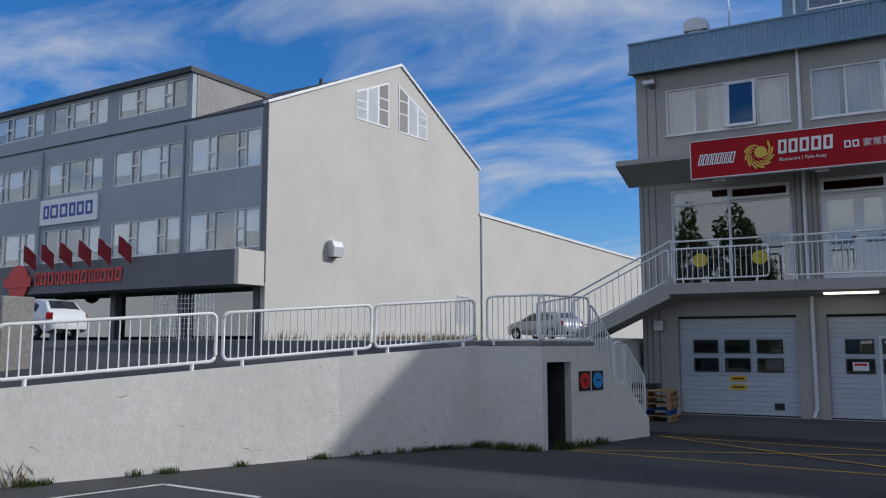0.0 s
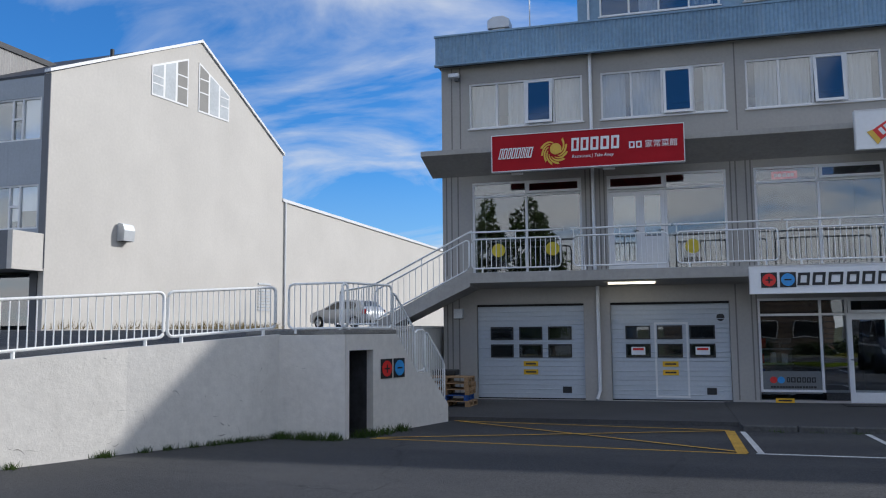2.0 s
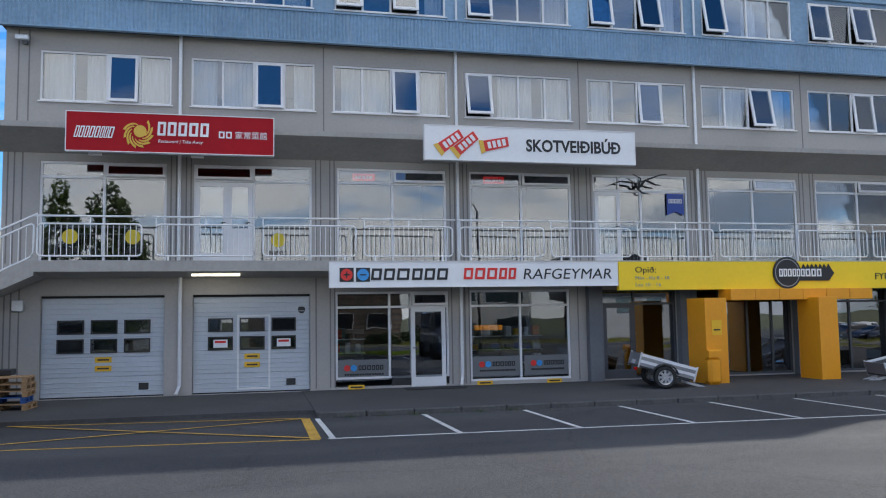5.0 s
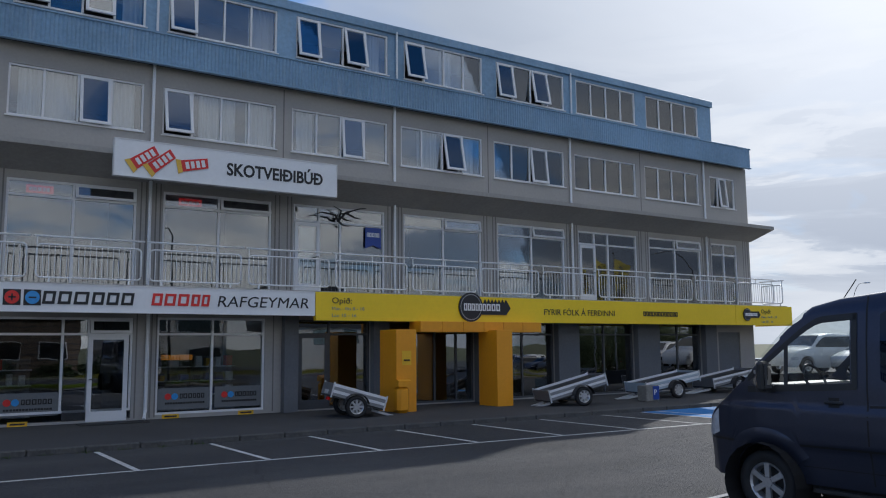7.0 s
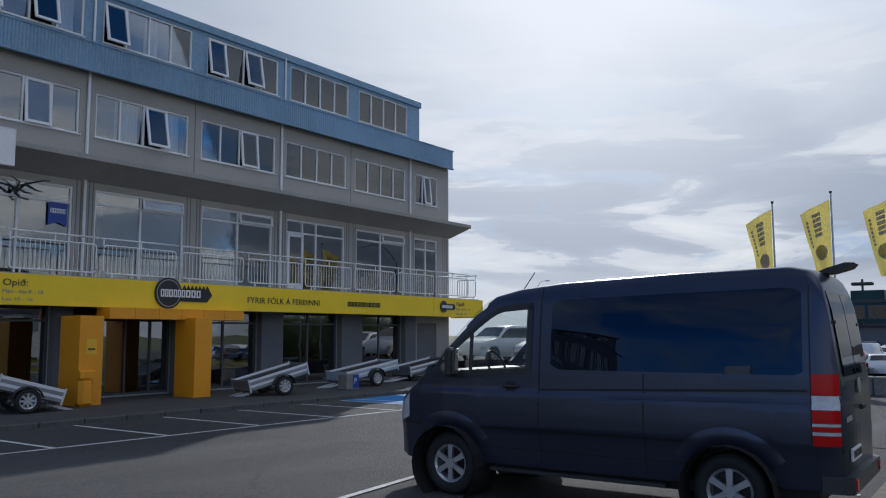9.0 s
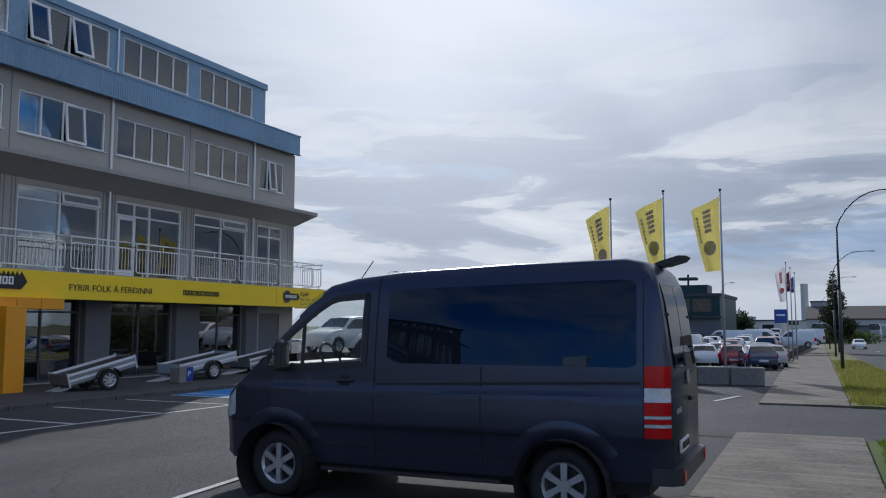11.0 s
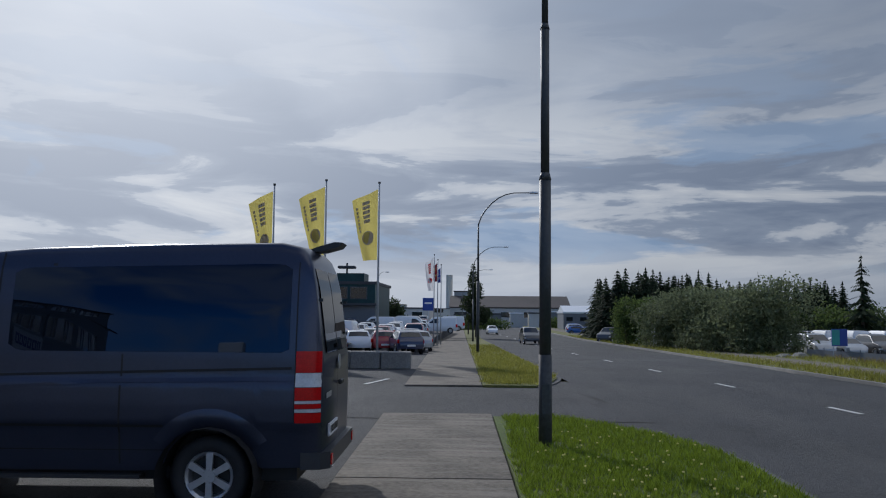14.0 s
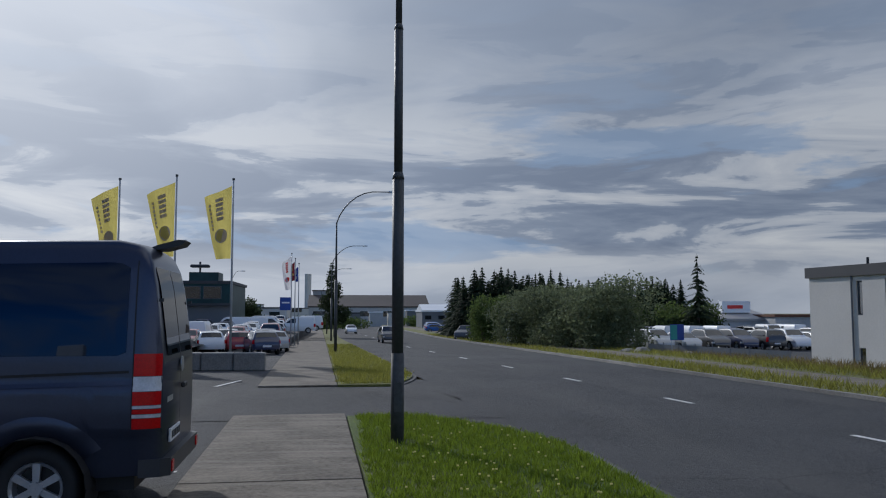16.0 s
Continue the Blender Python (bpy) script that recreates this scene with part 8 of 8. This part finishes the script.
leafy("lot_bush", "round dark green bush behind the parked cars", 126, 12.9, rise(126), [(trnd.uniform(-1, 1), trnd.uniform(-1.0, 1.0), trnd.uniform(1.0, 3.2), 1.3, 1.3, 1.3) for _ in range(6)], 2600, 0.2, 92, DARKLEAF)
for k, (x, y) in enumerate(((120, 3), (128, -2.2), (125, 14), (150, 6), (160, -14), (145, -15), (150, 22), (170, 2))):
    leafy("roadside_shrub", "dark hedge shrub far along the street", x * 1.5, y * 1.5, land(x * 1.5), [(trnd.uniform(-2, 2), trnd.uniform(-3, 3), trnd.uniform(0.8, 1.8), 2.0, 2.6, 1.3) for _ in range(5)], 1500, 0.3, 100 + k, BIRCH, group="roadside shrubs")
# tall trees behind the viewer, mirrored in the upper glass
for k, (x, y, h) in enumerate(((-18.9, -33, 15.6), (-16.9, -33.5, 15.4), (-14.4, -33, 13.8), (-12.4, -33, 15.0), (-11.4, -33.5, 13.6))):
    leafy("poplar_tree", "tall dark leafy tree across the street", x, y, -0.6, [(trnd.uniform(-1.0, 1.0), trnd.uniform(-1.0, 1.0), 2 + (h - 3) * j / 8, 1.5 - 0.1 * j, 1.5 - 0.1 * j, 1.2) for j in range(9)], 4200, 0.22, 120 + k, BIRCH, "tree", group="tall trees", trunk=h * 0.9)


def tufts(name, label, spots, n, h, spread, seed, mat):
    """Grass or weeds: many thin blades round each spot (x, y, z)."""
    rng = np.random.default_rng(seed)
    sp = np.array(spots)
    pick = rng.integers(0, len(sp), n)
    base = sp[pick] + np.stack([rng.normal(0, spread, n), rng.normal(0, spread, n), np.zeros(n)], 1)
    lean = rng.normal(0, 0.45, (n, 2))
    hh = h * (0.4 + 0.9 * rng.random(n))
    tip = base + np.stack([lean[:, 0] * hh, lean[:, 1] * hh, hh], 1)
    t = rng.random(n) * 2 * np.pi
    w = 0.05 * hh + 0.003
    off = np.stack([np.cos(t) * w, np.sin(t) * w, 0 * w], 1)
    v = np.stack([base - off, base + off, tip], 1).reshape(-1, 3)
    me = bpy.data.meshes.new(name)
    me.from_pydata(v.tolist(), [], np.arange(n * 3).reshape(-1, 3).tolist())
    me.materials.append(mat)
    return tagged(new(name, me), label, "grass", kind="stuff")


grng = np.random.default_rng(5)
near = [(x, y, LOT + 0.07) for x, y in zip(grng.uniform(4.0, 15.0, 9000), grng.uniform(-3.3, -0.5, 9000)) if verge_edge(x) + 0.05 < y < path_r(x) - 0.02]
tufts("verge_grass", "short green grass blades of the near verge", near, 46000, 0.075, 0.03, 6, BLADE)
isl = [tuple(east_of(x, y, LOT + 0.07)) for x, y in zip(grng.uniform(21.5, 48.0, 9000), grng.uniform(-3.0, 1.0, 9000)) if max(road_l(x), road_l(25) + 0.06 * max(0, 25 - x) ** 2) + 0.2 < y < path_r(x) - 0.02]
tufts("island_grass", "short dry grass blades of the far verge", isl, 20000, 0.12, 0.05, 7, BLADED)
farv = [tuple(east_of(x, road_r(x) - 0.2 - 1.6 * u, LOT + 0.07)) for x, u in zip(grng.uniform(10, 70, 5000), grng.random(5000))]
farv += [tuple(east_of(x, road_r(x) - 3.7 - 1.6 * u, LOT + 0.07)) for x, u in zip(grng.uniform(10, 70, 5000), grng.random(5000))]
tufts("roadside_grass", "dry grass blades across the street", farv, 26000, 0.20, 0.08, 8, BLADED)
tall = [tuple(east_of(x, road_r(x) - 5.3 - 2.2 * u, LOT - 0.1 - 0.2 * u)) for x, u in zip(grng.uniform(14, 72, 4000), grng.random(4000))]
tufts("tall_dry_grass", "tall dry yellow grass behind the far footpath", tall, 16000, 0.45, 0.15, 9, DRY)
foot = [(*wall_pt(s), LOT) for s in (0.345, 0.35, 0.36, 0.44, 0.47, 0.475, 0.55, 0.64, 0.645, 0.70, 0.75, 0.80, 0.84, 0.86, 0.88, 0.90, 0.92, 0.95, 0.985, 0.99)]
tufts("wall_weeds", "small weeds along the foot of the retaining wall", [(x + 0.05, y - 0.03, z) for x, y, z in foot], 1500, 0.10, 0.07, 10, WEED)
tufts("dry_weeds", "pale dry weed stalks at the wall foot", [(*wall_pt(0.335), LOT), (*wall_pt(0.34), LOT)], 46, 0.33, 0.10, 11, DRY)
tufts("landing_weeds", "dark green weeds round the store's doorway", [(-7.7, 13.85, LOT), (-7.3, 13.82, LOT), (-7.1, 13.8, LOT), (-6.7, 13.8, LOT), (-6.35, 14.3, LOT), (-6.25, 14.5, LOT), (-6.1, 14.9, LOT), (-5.95, 15.4, LOT)], 1300, 0.14, 0.11, 12, WEED)
gab = [(*(GM @ Vector((0.25, y, 0)))[:2], GZ) for y in (1.0, 4, 6, 7, 8, 9.0, 9.8, 10.5, 11.4, 12.2, 13, 14)]
tufts("gable_weeds", "dry weeds at the foot of the white gable", gab, 900, 0.35, 0.45, 13, DRY)
tufts("kerb_weeds", "small weeds in the kerb joint", [(1.2 + 0.7 * k, 16.58, LOT) for k in range(6)], 260, 0.06, 0.10, 14, WEED)
WEEDF = material("small_flower_heads", (0.7, 0.62, 0.2), 0.8)
bm = bmesh.new()
for k in range(70):
    x = trnd.uniform(7.5, 13.5)
    y = trnd.uniform(-3.0, -0.8)
    if y > verge_edge(x) + 0.1:
        disc(bm, 0, 0, 0, 0.001, 3)
        box(bm, x, x + 0.022, y, y + 0.022, LOT + 0.13, LOT + 0.145)
tagged(solo("verge_flowers", bm, WEEDF, "small pale flower heads in the grass", "flowers", kind="stuff"))

# ---- far buildings ----
def plain_building(name, label, x0, x1, y0, y1, z0, z1, wall, roof, win_rows=(), fmat=None):
    b = thing(name, label, "building", m=pose((x0 + x1) / 2, (y0 + y1) / 2, z0))
    part("wall", B(x0, x1, y0, y1, z0, z1), wall, b)
    part("roof", B(x0 - 0.2, x1 + 0.2, y0 - 0.2, y1 + 0.2, z1, z1 + 0.35), roof, b)
    for (za, zb, step, w) in win_rows:
        y = y0 + step * 0.4
        while y + w < y1:
            win = part("window", B(x0 - 0.05, x0 - 0.01, y, y + w, za, zb), fmat or WHITEF, b)
            part("pane", B(x0 - 0.07, x0 - 0.052, y + 0.08, y + w - 0.08, za + 0.08, zb - 0.08), CARDARK, win)
            y += step
    return b


TEAL = material("dark_green_glass_cladding", (0.012, 0.050, 0.054), 0.45, big=(0.3, 0.3), small=(2, 0.2), spec=0.3)
glassy = plain_building("showroom_building", "dark green glass showroom behind the parked cars", 100, 116, 12.7, 44, -2.2, 5.2, TEAL, ROOFD, ((3.4, 4.9, 2.4, 2.1),), fmat=GREYF)
part("ground_storey", B(99.6, 99.98, 12.6, 44, -2.2, 2.6), GREYP, glassy)
part("awning", B(98.6, 99.98, 12.4, 44, 2.62, 2.9), ROOFD, glassy)
part("roof_turret", B(101, 105, 14.2, 17.6, 5.55, 6.6), TEAL, glassy)
part("roof_mast", Tb([(102, 16.5, 6.6), (102, 16.5, 7.9)], 0.12, seg=8), ROOFD, glassy)
part("mast_ring", B(101.4, 102.6, 15.4, 17.6, 7.2, 7.55, bevel=0.1), ROOFD, glassy)
BROWNR = material("brown_metal_roof", (0.075, 0.06, 0.055), 0.7, big=(0.1, 0.2), small=(2, 0.15))
PALEW = material("pale_hall_wall", (0.48, 0.48, 0.47), 0.8, big=(0.1, 0.15), small=(2, 0.1))
hall_far = plain_building("warehouse", "long dark brown-roofed warehouse far along the street", 250, 270, -27, 9, -2.4, 3.4, PALEW, BROWNR, ((0.6, 2.4, 7, 4),))
part("roof_face", P([(249.6, 3.76), (262, 7.4), (270, 7.4), (270, 3.76)], "y", -27.4, 9.4), BROWNR, hall_far)
shed_rnd = random.Random(77)
for k in range(7):
    y = 7.0 - 5.1 * k
    plain_building("low_shed", "small pale shed before the brown-roofed warehouse", 226, 232, y - shed_rnd.uniform(2.4, 4.2), y, -2.4, shed_rnd.uniform(0.6, 2.6), (PALEW, PLASTER, GREYP)[k % 3], (ROOFD, WHITES)[k % 2])
gab_far = plain_building("gabled_hall", "grey gabled hall far along the street", 262, 280, 3.5, 8.2, 4.0, 8.6, CORRG, BROWNR)
plain_building("warehouse", "white industrial hall far behind the lot", 230, 250, 14, 60, -2.4, 3.0, PLASTER, ROOFD, ((0.6, 2.2, 5, 3),))
low_house = plain_building("low_house", "low dark house with a pale roof beside the street", 195, 210, -29.5, -19.6, -2.4, 2.0, GREYP, WHITES, ((0.2, 1.2, 3.2, 1.6),), fmat=GREYF)
part("roof_slope", P([(194.7, 2.36), (202.5, 3.9), (210.3, 2.36)], "y", -27.6, -19.6), WHITES, low_house, "pale sheet metal roof")
silo = solo("silo", Tb([(404, 15.1, 0), (404, 15.1, 20.6)], 1.6, seg=16), PLASTER, "tall white silo on the horizon", "silo")
hall = plain_building("service_hall", "pale service hall beyond the lower car lot", 112, 128, -62.3, -53.6, -2.6, 0.6, PALEW, CORRG)
part("roof_slope", P([(111.8, 0.96), (121, 2.5), (128, 2.5), (128, 0.96)], "y", -62.5, -51.6), CORRG, hall, "pale sloping metal roof")
bars(hall, "hall_letter", 0.0, 3.9, 0, 0, 0.85, 7, WHITET, m=pose(111.97, -56.0, -1.75, 0, 0, -90))
part("sign_tower", B(116, 117, -60.6, -56.2, 1.8, 3.5), WHITES, hall)
part("tower_mark", B(115.97, 115.995, -59.4, -57.0, 2.4, 2.9), REDT, hall)
plain_building("service_hall", "brown-roofed hall beyond the lower car lot", 109, 124, -75, -60.6, -2.6, 1.2, PALEW, material("rust_roof", (0.16, 0.07, 0.04), 0.8))
for k, (x, y0, y1, z) in enumerate(((420, -120, -80, 7), (440, -70, -48, 5), (400, -40, -22, 4.4), (470, -18, 12, 6), (390, 14, 26, 3.8), (430, 40, 80, 6), (410, 92, 130, 4.5), (500, -220, -150, 9), (460, 140, 240, 7))):
    plain_building("far_building", "pale building on the horizon", x, x + 20, y0, y1, -2.4, z, (CORRG, PLASTER, GREYC)[k % 3], ROOFD, ((2.0, 4.0, 8, 5),))

# white house at the lower side of the street
house = thing("white_house", "white two-storey house with a dark roof band", "building", m=pose(36, -26, -1.3))
HM = pose(41.6, -25.1, -1.3, 0, 0, 188)          # local x along the front, y inward
def hp(name, bm, mat, label=""):
    o = part(name, bm, mat, house, label, local=True)
    o.matrix_parent_inverse = world_of(house).inverted()
    o.matrix_basis = HM
    return o
hw = [(3.35, 3.75, 2.95, 4.65), (5.2, 6.6, 3.4, 4.7), (3.4, 3.85, 0.1, 1.35), (5.3, 6.2, 0.1, 1.3), (8.0, 9.6, 3.4, 4.7)]
hp("wall", wall_skin(0, 14, -0.2, 4.9, 0, 0.25, hw), PLASTER, "white plastered wall")
hp("side_wall", B(0, 0.25, 0.26, 9, -0.2, 4.9), PLASTER)
hp("roof_band", B(-0.15, 14, -0.15, 9, 4.9, 5.45), ROOFD, "dark roof band")
hp("tall_part", B(6.2, 14, 1.5, 9, 5.45, 8.2), PLASTER)
hp("tall_roof", B(5.9, 14, 1.2, 9, 8.2, 8.9), ROOFD)
# unseen wall, dark to give the rooms their shade
hp("inner", B(0.3, 14, 1.6, 1.7, -0.2, 4.8), INSIDE_SHADE)
for a, b, z0, z1 in hw:
    bm = bmesh.new()
    frame_ring(bm, a, b, z0, z1, 0.08, 0.16, 0.06)
    w = hp("window", bm, GREYF)
    hp("pane", B(a + 0.05, b - 0.05, 0.11, 0.12, z0 + 0.05, z1 - 0.05), GLASSD)
hp("rain_pipe", Tb([(3.1, -0.06, 4.9), (3.1, -0.06, 0)], 0.05), GREYP)
for x in (2.0, 5.6):
    hp("roof_pipe", Tb([(x, 2, 5.45), (x, 2, 5.95)], 0.07), BLACKP)

# things at the lower lot's edge
fence = thing("mesh_fence", "dark mesh fence along the lower car lot", "fence", m=pose(47, -21.0, -1.3))
for k in range(8):
    f = k / 8
    x, y = 52.5 - 11 * f, -20.3 - 3.6 * f
    part("fence_post", Tb([(x, y, -1.3), (x, y, -0.1)], 0.03, seg=6), GREYP, fence)
    part("fence_panel", P([(x, y), (x - 1.37, y - 0.45), (x - 1.37, y - 0.43), (x, y + 0.02)], "z", -1.2, -0.25), GREYP, fence)
bsign = thing("lot_sign", "blue sign board on a post among the cars", "sign", m=pose(111, 6.9, rise(111)))
part("sign_panel", B(-0.06, 0.06, -0.75, 0.75, 2.6, 4.3), BLUES, bsign, local=True)
part("sign_bar", B(-0.075, -0.062, -0.5, 0.5, 3.5, 3.7), WHITET, bsign, local=True)
part("sign_post", Tb([(0, 0, 0), (0, 0, 2.6)], 0.08, seg=8), GALV, bsign, local=True)
psign = thing("parking_sign", "blue and green parking sign board on posts", "sign", m=pose(50, -21.2, -1.3))
part("sign_panel", B(-0.03, 0.03, -0.45, 0.45, 1.35, 2.35), BLUES, psign, local=True)
part("sign_panel", B(-0.035, 0.035, 0.0, 0.44, 1.4, 2.3), material("sea_green_sign", (0.05, 0.35, 0.33), 0.5), psign, local=True)
for y in (-0.35, 0.35):
    part("sign_post", Tb([(0, y, 0), (0, y, 1.35)], 0.035, seg=6), GALV, psign, local=True)
for x, y, w, h, lab in ((99, -18.5, 1.3, 1.25, "small white notice board beside the street"), (78.0, -16.6, 1.2, 3.4, "tall grey advertising pillar beside the thicket")):
    s = thing("street_sign", lab, "sign", m=pose(x, y, land(x) - 0.05))
    part("sign_panel", B(-0.05, 0.05, -w / 2, w / 2, 0.12, h), WHITES if h < 1 else GALV, s, local=True)
    part("sign_mark", B(-0.062, -0.052, -w / 4, w / 4, h * 0.35, h * 0.75), BLUES if h < 1 else GREYP, s, local=True)
    part("sign_foot", B(-0.05, 0.05, -w / 3, w / 3, 0, 0.12), GREYP, s, local=True)
for x, y, s in ((50.5, -18.2, 0.5), (49.3, -18.7, 0.6), (45.5, -20.0, 0.45)):
    bm = bmesh.new()
    bmesh.ops.create_icosphere(bm, subdivisions=2, radius=s)
    for v in bm.verts:
        v.co *= 1 + 0.3 * noise.noise(v.co * 2 + Vector((x, y, 0)))
        v.co.z *= 0.7
    o = solo("boulder", bm, CONCRETE, "pale boulder at the edge of the lower lot", "boulder", "boulders")
    o.matrix_basis = pose(x, y, -0.75)

# plain houses behind the viewer, which the shop glass mirrors
BROWNW = material("brown_board_wall", (0.16, 0.115, 0.08), 0.8, big=(0.5, 0.2), small=(6, 0.25), streak=0.3)
def north_windows(b, spans, y, z0, z1):
    for x0, x1 in spans:
        win = part("window", B(x0, x1, y + 0.01, y + 0.05, z0, z1), WHITEF, b)
        part("pane", B(x0 + 0.08, x1 - 0.08, y + 0.052, y + 0.07, z0 + 0.08, z1 - 0.08), CARDARK, win)
brown_row = plain_building("house_row", "brown boarded house across the street", -1, 12.5, -40, -30, -1.0, 4.2, BROWNW, ROOFD)
north_windows(brown_row, ((0.5, 3.5), (5.0, 8.0), (9.4, 11.6)), -30, 1.0, 2.4)
for k in range(9):
    part("board_joint", B(-1, 12.5, -29.985, -29.975, 0.0 + 0.45 * k, 0.06 + 0.45 * k), ROOFD, brown_row)
white_row = plain_building("house_row", "white house with dark windows across the street", 15, 25, -40, -30, -1.0, 5.4, PLASTER, ROOFD)
north_windows(white_row, ((15.8, 19.6), (20.6, 24.4)), -30, 3.2, 4.7)
north_windows(white_row, ((15.8, 18.0), (21.6, 24.4)), -30, 0.4, 1.9)
# unseen grey block, added to hold down the brightness mirrored in the glass
plain_building("house_row", "plain grey block added unseen across the street", -34, -4, -46, -34, -1.0, 3.2, GREYC, ROOFD)
for k in range(9):
    x = -6.0 + 3.1 * k
    leafy("hedge_shrub", "dark clipped hedge shrub across the street", x, -21.5 + 0.6 * (k % 2), -0.6, [(trnd.uniform(-1.2, 1.2), trnd.uniform(-0.4, 0.4), trnd.uniform(0.4, 1.0), 1.1, 0.8, 0.7) for _ in range(4)], 900, 0.16, 160 + k, DARKLEAF, group="hedge shrubs")
